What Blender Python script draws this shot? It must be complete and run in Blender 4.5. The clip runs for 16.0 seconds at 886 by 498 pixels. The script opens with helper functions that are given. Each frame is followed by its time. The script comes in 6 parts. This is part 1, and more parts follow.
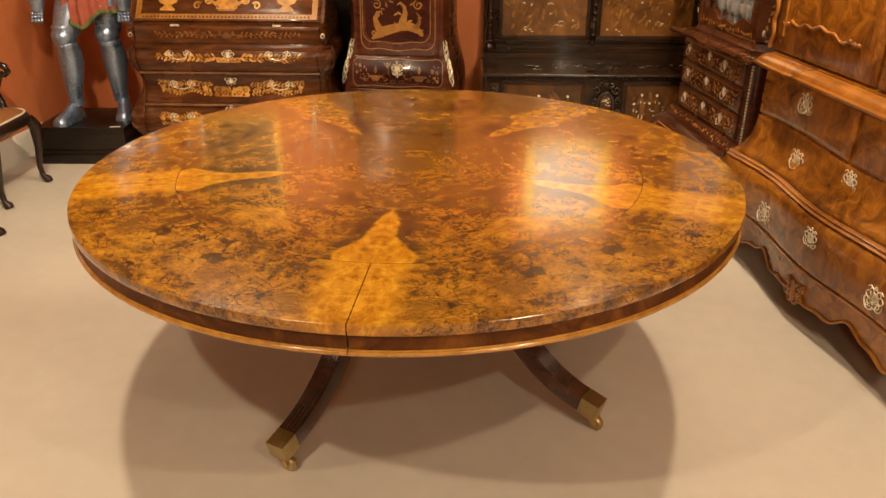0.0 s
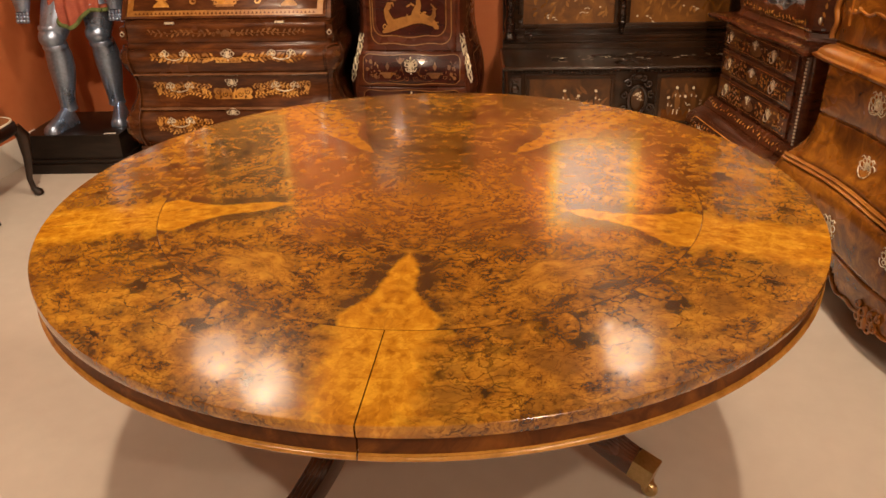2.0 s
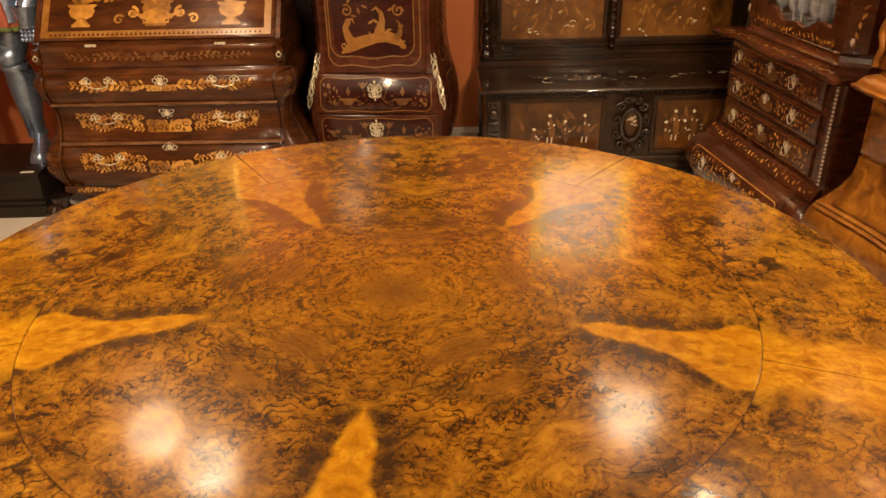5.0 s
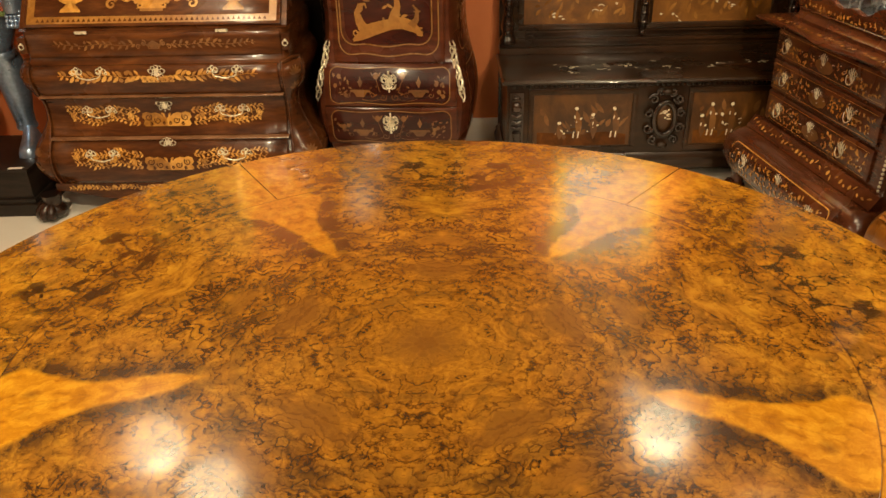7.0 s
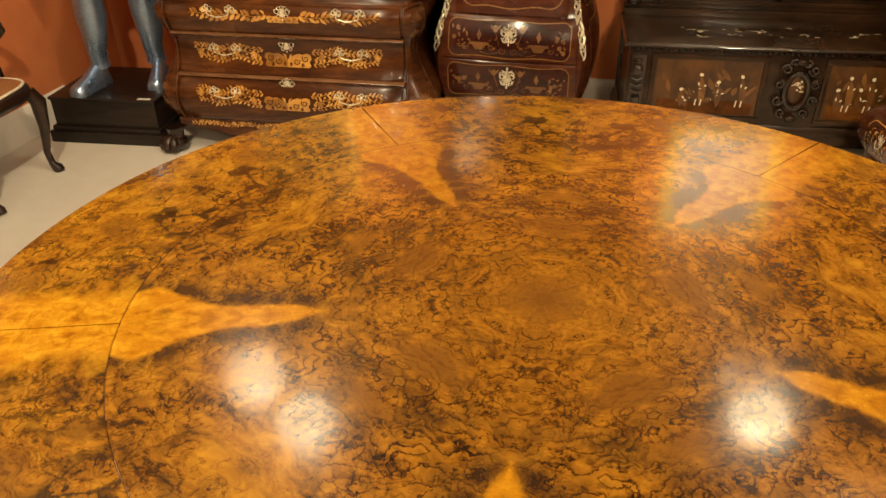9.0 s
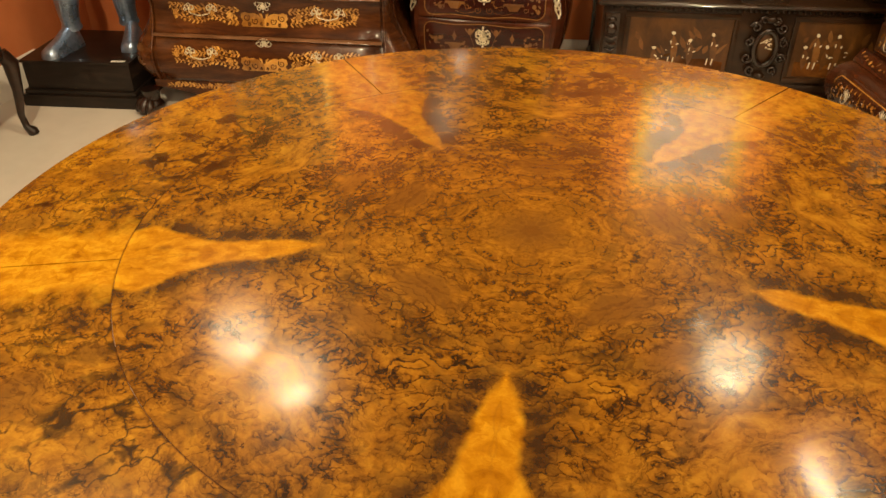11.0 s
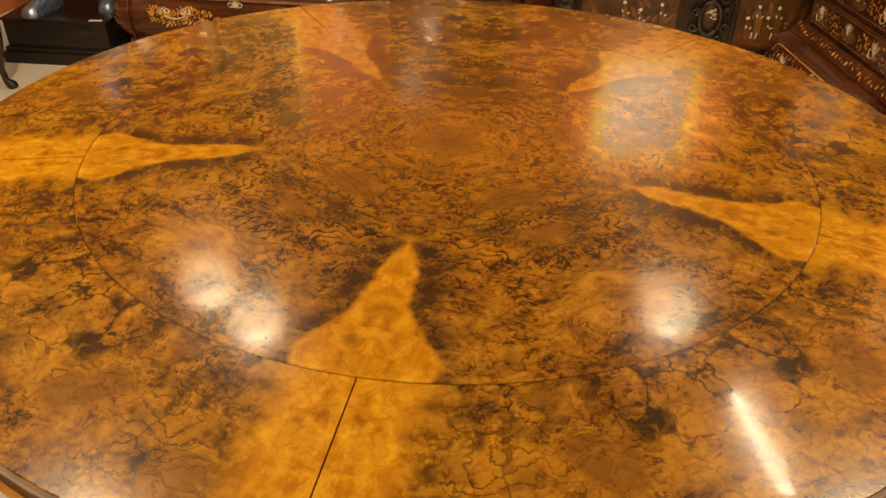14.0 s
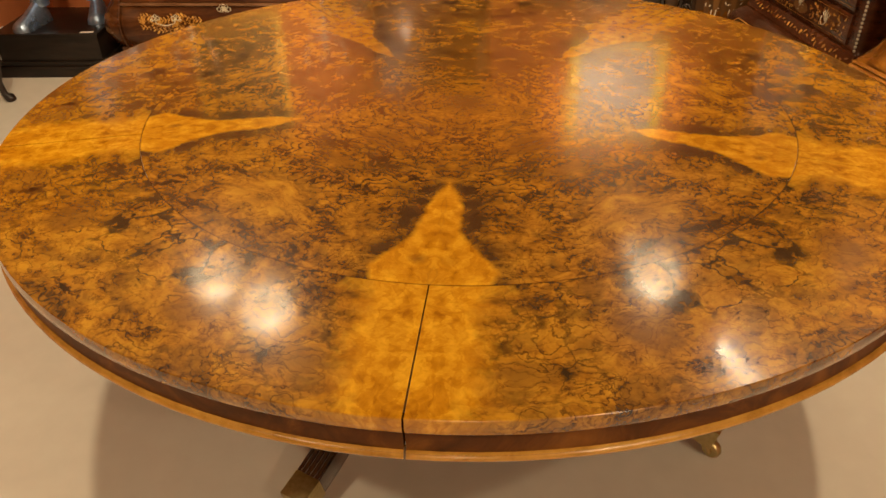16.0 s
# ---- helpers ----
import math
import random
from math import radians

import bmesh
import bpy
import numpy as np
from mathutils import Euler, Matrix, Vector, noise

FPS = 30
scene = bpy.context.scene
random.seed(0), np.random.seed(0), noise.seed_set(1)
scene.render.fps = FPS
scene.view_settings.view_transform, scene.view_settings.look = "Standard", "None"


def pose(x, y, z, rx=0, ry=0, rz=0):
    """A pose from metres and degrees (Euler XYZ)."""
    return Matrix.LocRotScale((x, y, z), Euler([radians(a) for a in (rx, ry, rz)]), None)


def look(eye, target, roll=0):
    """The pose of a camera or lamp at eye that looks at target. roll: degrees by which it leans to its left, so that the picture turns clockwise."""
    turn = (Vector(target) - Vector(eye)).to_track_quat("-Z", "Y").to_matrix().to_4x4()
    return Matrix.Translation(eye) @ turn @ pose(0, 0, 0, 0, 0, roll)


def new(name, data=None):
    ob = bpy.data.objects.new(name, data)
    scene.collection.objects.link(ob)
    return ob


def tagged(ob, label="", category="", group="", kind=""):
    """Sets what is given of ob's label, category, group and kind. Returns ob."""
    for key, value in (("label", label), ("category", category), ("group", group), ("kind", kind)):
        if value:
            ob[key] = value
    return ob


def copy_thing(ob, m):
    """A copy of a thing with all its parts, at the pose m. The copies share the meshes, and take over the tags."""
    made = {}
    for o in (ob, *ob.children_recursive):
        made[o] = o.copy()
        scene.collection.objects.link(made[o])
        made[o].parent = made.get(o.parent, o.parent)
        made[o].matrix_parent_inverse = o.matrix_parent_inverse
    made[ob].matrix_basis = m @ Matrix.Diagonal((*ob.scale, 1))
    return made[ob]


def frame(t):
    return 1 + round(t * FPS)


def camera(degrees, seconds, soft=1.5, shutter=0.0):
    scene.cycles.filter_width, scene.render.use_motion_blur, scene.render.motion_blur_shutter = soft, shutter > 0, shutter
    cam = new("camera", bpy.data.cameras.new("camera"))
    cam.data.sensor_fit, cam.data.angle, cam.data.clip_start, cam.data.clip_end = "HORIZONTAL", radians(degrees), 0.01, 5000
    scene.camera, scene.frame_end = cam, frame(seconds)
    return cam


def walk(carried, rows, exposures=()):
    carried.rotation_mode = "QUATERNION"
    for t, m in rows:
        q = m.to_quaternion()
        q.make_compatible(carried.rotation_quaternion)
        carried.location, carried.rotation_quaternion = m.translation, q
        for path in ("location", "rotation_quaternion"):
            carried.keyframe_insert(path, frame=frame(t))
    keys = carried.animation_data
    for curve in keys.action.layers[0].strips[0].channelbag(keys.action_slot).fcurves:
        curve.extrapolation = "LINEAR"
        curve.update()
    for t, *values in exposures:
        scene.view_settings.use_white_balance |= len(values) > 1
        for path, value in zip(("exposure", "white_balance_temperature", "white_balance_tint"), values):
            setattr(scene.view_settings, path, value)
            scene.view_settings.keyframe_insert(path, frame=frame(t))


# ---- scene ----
cam = camera(59.9, 16.0)
PATH = [
    (0, (0.381, -2.496, 1.64), (0.186, -0.698, 0.784), 0.1),
    (0.5, (0.417, -2.353, 1.63), (0.193, -0.567, 0.759), -0.1),
    (1, (0.408, -2.286, 1.632), (0.165, -0.508, 0.749), -0.4),
    (1.5, (0.372, -2.213, 1.632), (0.127, -0.44, 0.741), -0.9),
    (2, (0.313, -2.106, 1.641), (0.079, -0.335, 0.743), -1.4),
    (2.5, (0.267, -2.013, 1.63), (0.046, -0.241, 0.729), -1.6),
    (3, (0.247, -1.906, 1.627), (0.035, -0.134, 0.725), -1.5),
    (3.5, (0.256, -1.786, 1.637), (0.048, -0.014, 0.733), -1.1),
    (4, (0.286, -1.679, 1.64), (0.081, 0.093, 0.735), -1.0),
    (6.3, (0.18, -1.273, 1.627), (0.061, 0.491, 0.691), -2.3),
    (6.5, (0.172, -1.245, 1.625), (0.042, 0.513, 0.682), -2.1),
    (7, (0.16, -1.19, 1.63), (-0.018, 0.555, 0.668), -1.4),
    (7.5, (0.141, -1.173, 1.627), (-0.109, 0.553, 0.648), -0.7),
    (8, (0.121, -1.169, 1.621), (-0.204, 0.533, 0.623), -0.3),
    (8.5, (0.107, -1.174, 1.611), (-0.279, 0.503, 0.591), -0.3),
    (8.7, (0.103, -1.181, 1.611), (-0.301, 0.484, 0.579), -0.4),
    (10.8, (0.07, -1.284, 1.578), (-0.263, 0.352, 0.477), -0.2),
    (11, (0.079, -1.289, 1.574), (-0.243, 0.347, 0.469), 0.0),
    (11.5, (0.121, -1.313, 1.57), (-0.18, 0.32, 0.455), 0.4),
    (12, (0.156, -1.342, 1.567), (-0.137, 0.288, 0.445), 0.8),
    (12.5, (0.19, -1.373, 1.558), (-0.103, 0.255, 0.434), 1.1),
    (13, (0.223, -1.417, 1.549), (-0.073, 0.212, 0.426), 1.4),
    (13.5, (0.246, -1.474, 1.538), (-0.048, 0.155, 0.416), 1.5),
    (14, (0.263, -1.538, 1.535), (-0.022, 0.093, 0.412), 1.4),
    (14.5, (0.262, -1.594, 1.535), (-0.012, 0.037, 0.411), 0.6),
    (15, (0.23, -1.658, 1.543), (-0.02, -0.022, 0.42), -0.2),
    (15.5, (0.189, -1.727, 1.537), (-0.033, -0.085, 0.419), -0.7),
    (16, (0.161, -1.8, 1.533), (-0.043, -0.147, 0.425), -0.8),
]
EXPOSURES = [(0.0, 0.18, 6500, 16), (1.0, 0.13, 6550, 22), (2.5, -0.02, 6700, 27), (4.0, -0.03, 7100, 26), (7.0, 0.22, 6500, 7), (8.5, 0.17, 6500, 7), (11.0, 0.11, 6900, 10), (12.5, 0.03, 7000, 11), (14.5, -0.12, 6900, 12), (16.0, -0.10, 6900, 13)]
walk(cam, [(t, look(eye, target, roll)) for t, eye, target, roll in PATH], EXPOSURES)

# ---- light ----
world = bpy.data.worlds.new("room_world")
scene.world = world
world.use_nodes = True
world.node_tree.nodes["Background"].inputs[0].default_value = (0.9, 0.75, 0.6, 1)
world.node_tree.nodes["Background"].inputs[1].default_value = 0.002
scene.view_settings.exposure = 0.0
CEIL = 2.45
WARM = (1.0, 0.80, 0.51)
# place, aim, watts, cone, radius; the same fitting may give a soft glow and a tighter beam
SPOTS = [
    ((-1.43, 1.31, 2.36), (-1.3, 1.7, 0.5), 1.5, 165, 0.07),
    ((-1.08, 1.08, 2.36), (-0.6, 1.2, 0.3), 1.4, 165, 0.07),
    ((0.86, 1.56, 2.36), (0.80, 1.9, 0.6), 1.5, 165, 0.07),
    ((-1.18, -0.20, 2.36), (-1.75, 0.4, 0.2), 92, 152, 0.045),
    ((1.42, 0.28, 2.36), (1.6, 0.5, 0.2), 84, 158, 0.035),
    # spot and fitting added to brighten the pale picture
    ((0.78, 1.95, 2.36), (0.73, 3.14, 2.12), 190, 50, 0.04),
    ((-0.92, -2.05, 2.36), (-0.8, -1.7, 0.2), 74, 165, 0.035),
    ((1.50, -1.89, 2.36), (1.2, -1.3, 0.4), 50, 165, 0.035),
    ((1.53, -2.67, 2.36), (1.3, -1.8, 0.4), 56, 165, 0.035),
    ((0.3, -3.80, 2.36), (0.3, -3.0, 0.4), 46, 165, 0.05),
]
# extra beams at these fittings, added to brighten wall and furniture and widen halos
BEAMS = [
    ((-1.08, 1.08, 2.36), (-1.50, 3.05, 1.85), 150, 34, 0.04),
    ((-1.08, 1.08, 2.36), (-0.85, 2.98, 1.95), 45, 60, 0.05),
    ((0.86, 1.56, 2.36), (0.05, 3.08, 1.95), 45, 62, 0.05),
    ((-1.43, 1.31, 2.36), (-1.3, 1.7, 0.5), 7, 165, 0.13),
    ((-1.08, 1.08, 2.36), (-0.6, 1.2, 0.3), 6, 165, 0.13),
    ((0.86, 1.56, 2.36), (0.80, 1.9, 0.6), 9, 165, 0.13),
    ((-1.43, 1.31, 2.36), (-1.55, 2.45, 1.15), 29, 110, 0.05),
    ((-1.08, 1.08, 2.36), (-0.75, 2.45, 1.15), 20, 105, 0.05),
    ((0.86, 1.56, 2.36), (0.92, 2.75, 1.0), 28, 105, 0.05),
    ((1.42, 0.28, 2.36), (1.85, 1.90, 0.50), 42, 80, 0.035),
    ((-1.18, -0.20, 2.36), (-2.0, 1.9, 0.30), 75, 75, 0.035),
]

# ---- building helpers ----


class Shape:
    """Collects vertices and faces of one mesh."""

    def __init__(self):
        self.v, self.f, self.m = [], [], []

    def add(self, verts, faces, slot=0):
        o = len(self.v)
        self.v += [tuple(p) for p in verts]
        self.f += [[i + o for i in f] for f in faces]
        self.m += [slot] * len(faces)
        return self

    def loft(self, rings, caps=True, closed=True, slot=0):
        n = len(rings[0])
        verts = [p for r in rings for p in r]
        faces = []
        last = n if closed else n - 1
        for k in range(len(rings) - 1):
            for i in range(last):
                j = (i + 1) % n
                faces.append([k * n + i, k * n + j, (k + 1) * n + j, (k + 1) * n + i])
        if caps and closed:
            faces.append(list(range(n))[::-1])
            faces.append([(len(rings) - 1) * n + i for i in range(n)])
        return self.add(verts, faces, slot)

    def grid(self, fn, us, vs, slot=0):
        verts = [fn(u, v) for v in vs for u in us]
        n = len(us)
        faces = [[k * n + i, k * n + i + 1, (k + 1) * n + i + 1, (k + 1) * n + i] for k in range(len(vs) - 1) for i in range(n - 1)]
        return self.add(verts, faces, slot)

    def box(self, x0, x1, y0, y1, z0, z1, bev=0.004, slot=0):
        bm = bmesh.new()
        bmesh.ops.create_cube(bm, size=1.0, matrix=Matrix.Translation(((x0 + x1) / 2, (y0 + y1) / 2, (z0 + z1) / 2)) @ Matrix.Diagonal((x1 - x0, y1 - y0, z1 - z0, 1)))
        bev = min(bev, (x1 - x0) / 2.5, (y1 - y0) / 2.5, (z1 - z0) / 2.5)
        if bev > 0:
            bmesh.ops.bevel(bm, geom=bm.edges[:], offset=bev, segments=2, affect="EDGES", profile=0.7)
        bm.verts.index_update()
        self.add([v.co for v in bm.verts], [[v.index for v in f.verts] for f in bm.faces], slot)
        bm.free()
        return self

    def tube(self, pts, rad, seg=8, slot=0, caps=True):
        pts = [Vector(p) for p in pts]
        rads = rad if isinstance(rad, (list, tuple)) else [rad] * len(pts)
        rings, side = [], None
        for i, p in enumerate(pts):
            d = (pts[min(i + 1, len(pts) - 1)] - pts[max(i - 1, 0)]).normalized()
            if side is None:
                side = d.orthogonal().normalized()
            side = (side - d * side.dot(d)).normalized()
            up = d.cross(side)
            rings.append([p + (side * math.cos(2 * math.pi * k / seg) + up * math.sin(2 * math.pi * k / seg)) * rads[i] for k in range(seg)])
        return self.loft(rings, caps, True, slot)

    def turned(self, prof, cx=0.0, cy=0.0, seg=20, slot=0):
        rings = [[(cx + r * math.cos(2 * math.pi * k / seg), cy + r * math.sin(2 * math.pi * k / seg), z) for k in range(seg)] for r, z in prof]
        return self.loft(rings, True, True, slot)

    def ball(self, c, rx, ry, rz, seg=10, rows=7, slot=0):
        rings = []
        for k in range(rows + 1):
            a = math.pi * (k / rows - 0.5)
            a = max(min(a, 1.5), -1.5)
            rings.append([(c[0] + rx * math.cos(a) * math.cos(2 * math.pi * i / seg), c[1] + ry * math.cos(a) * math.sin(2 * math.pi * i / seg), c[2] + rz * math.sin(a)) for i in range(seg)])
        return self.loft(rings, True, True, slot)

    def moved(self, m):
        self.v = [tuple(m @ Vector(p)) for p in self.v]
        return self

    def join(self, other, m=None):
        vs = other.v if m is None else [tuple(m @ Vector(p)) for p in other.v]
        o = len(self.v)
        self.v += vs
        self.f += [[i + o for i in f] for f in other.f]
        self.m += other.m
        return self


def part(name, shape, mats, parent=None, label="", smooth=40.0, fix=True):
    me = bpy.data.meshes.new(name)
    me.from_pydata(shape.v, [], shape.f)
    mats = mats if isinstance(mats, (list, tuple)) else [mats]
    for m in mats:
        me.materials.append(m)
    if len(mats) > 1:
        me.polygons.foreach_set("material_index", shape.m)
    if fix:
        bm = bmesh.new()
        bm.from_mesh(me)
        bmesh.ops.recalc_face_normals(bm, faces=bm.faces[:])
        bm.to_mesh(me)
        bm.free()
    if smooth:
        me.shade_smooth()
        me.set_sharp_from_angle(angle=radians(smooth))
    me.update()
    ob = new(name, me)
    if parent is not None:
        ob.parent = parent
    if label:
        ob["label"] = label
    return ob


def thing(name, m, label, category, group="", kind=""):
    ob = new(name)
    ob.matrix_world = m
    ob.matrix_basis = m
    return tagged(ob, label, category, group, kind)


def smooth_at(x, keys):
    """A smooth curve through rising (x, value) pairs."""
    if x <= keys[0][0]:
        return keys[0][1]
    for i, ((a, p), (b, q)) in enumerate(zip(keys, keys[1:])):
        if x <= b:
            t = (x - a) / (b - a)
            pa = keys[i - 1] if i else keys[i]
            pb = keys[i + 2] if i + 2 < len(keys) else keys[i + 1]
            ma = (q - pa[1]) / (b - pa[0]) * (b - a)
            mb = (pb[1] - p) / (pb[0] - a) * (b - a)
            t2, t3 = t * t, t * t * t
            return (2 * t3 - 3 * t2 + 1) * p + (t3 - 2 * t2 + t) * ma + (3 * t2 - 2 * t3) * q + (t3 - t2) * mb
    return keys[-1][1]


def span(a, b, n):
    return [a + (b - a) * i / n for i in range(n + 1)]


# ---- materials ----


class Nodes:
    def __init__(self, name):
        self.mat = bpy.data.materials.new(name)
        self.mat.use_nodes = True
        self.t = self.mat.node_tree
        self.bsdf = self.t.nodes["Principled BSDF"]

    def put(self, sock, value):
        if isinstance(value, bpy.types.NodeSocket):
            self.t.links.new(value, sock)
        elif value is not None:
            sock.default_value = (*value, 1) if isinstance(value, tuple) and len(value) == 3 and sock.type == "RGBA" else value

    def math(self, op, a, b=0.0, clamp=False):
        n = self.t.nodes.new("ShaderNodeMath")
        n.operation, n.use_clamp = op, clamp
        self.put(n.inputs[0], a)
        self.put(n.inputs[1], b)
        return n.outputs[0]

    def obj(self):
        return self.t.nodes.new("ShaderNodeTexCoord").outputs["Object"]

    def scaled(self, vec, s):
        n = self.t.nodes.new("ShaderNodeMapping")
        self.put(n.inputs[0], vec)
        n.inputs["Scale"].default_value = s if isinstance(s, tuple) else (s, s, s)
        return n.outputs[0]

    def noise(self, vec, scale, detail=4.0, rough=0.55, dist=0.0, color=False):
        n = self.t.nodes.new("ShaderNodeTexNoise")
        self.put(n.inputs["Vector"], vec)
        n.inputs["Scale"].default_value, n.inputs["Detail"].default_value = scale, detail
        n.inputs["Roughness"].default_value, n.inputs["Distortion"].default_value = rough, dist
        return n.outputs["Color" if color else "Fac"]

    def ramp(self, fac, stops):
        n = self.t.nodes.new("ShaderNodeValToRGB")
        self.put(n.inputs[0], fac)
        e = n.color_ramp.elements
        while len(e) < len(stops):
            e.new(0.5)
        for el, (p, c) in zip(e, stops):
            el.position = p
            el.color = (*c, 1) if isinstance(c, tuple) else (c, c, c, 1)
        return n.outputs[0]

    def mix(self, fac, a, b, kind="MIX"):
        n = self.t.nodes.new("ShaderNodeMix")
        n.data_type, n.blend_type = "RGBA", kind
        self.put(n.inputs[0], fac)
        self.put(n.inputs[6], a)
        self.put(n.inputs[7], b)
        return n.outputs[2]

    def random(self):
        return self.t.nodes.new("ShaderNodeObjectInfo").outputs["Random"]

    def island(self):
        return self.t.nodes.new("ShaderNodeNewGeometry").outputs["Random Per Island"]

    def bump(self, h, strength=0.2, dist=0.002):
        n = self.t.nodes.new("ShaderNodeBump")
        n.inputs["Strength"].default_value, n.inputs["Distance"].default_value = strength, dist
        self.put(n.inputs["Height"], h)
        self.t.links.new(n.outputs[0], self.bsdf.inputs["Normal"])

    def done(self, color, rough=0.5, metal=0.0, coat=0.0, coat_rough=0.05, spec=None, polish=None):
        self.put(self.bsdf.inputs["Base Color"], color)
        self.put(self.bsdf.inputs["Roughness"], rough)
        self.bsdf.inputs["Metallic"].default_value = metal
        self.bsdf.inputs["Coat Weight"].default_value = coat
        if coat_rough is not None:
            self.bsdf.inputs["Coat Roughness"].default_value = coat_rough
        if polish is not None:
            self.put(self.bsdf.inputs["Coat Weight"], polish)
        if spec is not None:
            self.bsdf.inputs["Specular IOR Level"].default_value = spec
        return self.mat


SEAM = radians(-90 + 0.7)
R_IN, R_OUT, TOP = 0.7715, 1.0775, 0.77


def burr_top():
    """Burr walnut, book-matched in five mirrored wedges, with pale crotch figure along the joints."""
    n = Nodes("burr_walnut_top")
    co = n.obj()
    add, sub, mul, div = (lambda p, q, op=op: n.math(op, p, q) for op in ("ADD", "SUBTRACT", "MULTIPLY", "DIVIDE"))

    def peak(value, width):
        # one at zero, falling to nothing at the given distance
        return n.math("SUBTRACT", 1.0, div(n.math("ABSOLUTE", value), width), True)

    def vec(p, q, s):
        c = n.t.nodes.new("ShaderNodeCombineXYZ")
        for sock, value in zip(c.inputs, (p, q, s)):
            n.put(sock, value)
        return c.outputs[0]

    def pushed(v, colour, k):
        # moves a place by a colour centred on grey
        d = n.t.nodes.new("ShaderNodeVectorMath")
        d.operation = "MULTIPLY_ADD"
        n.put(d.inputs[0], colour)
        d.inputs[1].default_value = (k, k, k)
        n.put(d.inputs[2], v)
        return d.outputs[0]

    sep = n.t.nodes.new("ShaderNodeSeparateXYZ")
    n.put(sep.inputs[0], co)
    x, y = div(sep.outputs[0], 1.0075), sep.outputs[1]
    r = n.math("SQRT", add(mul(x, x), mul(y, y)))
    # slight unevenness, so that the leaves match as real veneers do
    th = add(sub(n.math("ARCTAN2", y, x), SEAM), mul(sub(n.noise(co, 5.0, 2.0), 0.5), 0.04))

    def wrapped(angle):
        w = n.t.nodes.new("ShaderNodeMath")
        w.operation = "WRAP"
        n.put(w.inputs[0], angle)
        w.inputs[1].default_value, w.inputs[2].default_value = math.pi / 5, -math.pi / 5
        return w.outputs[0]

    side = wrapped(th)
    a = n.math("ABSOLUTE", side)
    seam = mul(wrapped(sub(n.math("ARCTAN2", y, x), SEAM)), r)
    slip = n.t.nodes.new("ShaderNodeSeparateColor")
    n.put(slip.inputs[0], n.noise(co, 9.0, 3.0, 0.5, 0.0, True))
    fx = add(mul(r, n.math("COSINE", a)), mul(sub(slip.outputs[0], 0.5), 0.034))
    fy = add(mul(r, n.math("SINE", a)), mul(sub(slip.outputs[1], 0.5), 0.034))
    outer = n.math("GREATER_THAN", r, R_IN)
    inner = sub(1.0, outer)
    layer = add(mul(outer, 0.63), sub(sep.outputs[2], TOP))
    fold = vec(fx, fy, layer)
    # figure runs round the middle: finer outward than sideways
    flow = vec(mul(add(r, mul(sub(slip.outputs[0], 0.5), 0.03)), 1.22), mul(mul(a, 0.92), add(mul(r, 0.90), 0.03)), add(layer, mul(sub(slip.outputs[1], 0.5), 0.02)))
    flow = pushed(flow, n.noise(fold, 6.5, 2.0, 0.5, 0.0, True), 0.06)
    wide = pushed(flow, n.noise(flow, 15.0, 2.0, 0.55, 0.0, True), 0.034)
    wv = pushed(wide, n.noise(wide, 44.0, 3.0, 0.62, 0.0, True), 0.027)

    # ground tone, three scales
    broad = add(mul(n.noise(fold, 4.2, 3.0, 0.6), 0.55), mul(n.noise(wide, 11.0, 3.0, 0.6), 0.45))
    mid = n.noise(wv, 21.0, 4.0, 0.62)
    chips = n.noise(wv, 70.0, 3.0, 0.65)
    grain = n.noise(wv, 150.0, 2.0, 0.6)
    relief = n.noise(wide, 10.5, 2.0, 0.5)
    even = n.ramp(r, [(0.10, 0.25), (0.45, 1.0)])
    tone = add(add(add(mul(mul(sub(broad, 0.5), even), 0.52), 0.26), mul(n.noise(co, 3.6, 3.0, 0.6), 0.30)), mul(sub(chips, 0.5), 0.36))
    cloud = n.ramp(r, [(0.30, 0.40), (0.58, 0.66), (1.0, 0.95)])
    tone = add(add(tone, 0.13), mul(sub(mid, 0.5), cloud))
    # wavy growth lines round the middle: crisp and dark on one side, fading on the other
    jitter = add(mul(n.noise(fold, 34.0, 3.0, 0.6), 2.3), mul(n.noise(fold, 80.0, 2.0, 0.6), 0.5))
    phase = add(add(mul(r, 30.0), mul(n.noise(fold, 8.5, 2.0, 0.5), 7.0)), jitter)
    saw = n.math("FRACT", phase)
    fade = n.math("POWER", saw, 3.0)
    crisp = n.math("DIVIDE", sub(saw, 0.66), 0.24, True)
    phase2 = add(add(mul(fx, 9.0), mul(n.noise(fold, 15.0, 2.0, 0.5), 9.0)), mul(jitter, 1.3))
    saw2 = n.math("FRACT", phase2)
    crisp2 = n.math("DIVIDE", sub(saw2, 0.70), 0.22, True)
    calm = n.ramp(n.noise(fold, 8.0, 2.0), [(0.36, 0.25), (0.58, 1.0)])
    calm2 = n.ramp(n.noise(fold, 11.0, 2.0), [(0.42, 0.1), (0.62, 1.0)])
    near = n.ramp(r, [(0.05, 0.1), (0.16, 0.4), (0.30, 0.9), (0.45, 0.9), (0.62, 0.55), (0.95, 0.40)])
    lines = add(mul(mul(add(mul(fade, 0.65), mul(crisp, 0.5)), calm), near), mul(mul(crisp2, calm2), 0.65))
    tone = add(sub(tone, mul(lines, 0.23)), mul(outer, 0.055))
    col = n.ramp(tone, [(0.26, (0.018, 0.007, 0.002)), (0.37, (0.095, 0.034, 0.004)), (0.48, (0.245, 0.098, 0.008)), (0.60, (0.380, 0.166, 0.012)), (0.75, (0.52, 0.250, 0.018))])

    # thin ink-dark squiggles, in clusters
    v1 = peak(sub(saw, 0.88), 0.15)
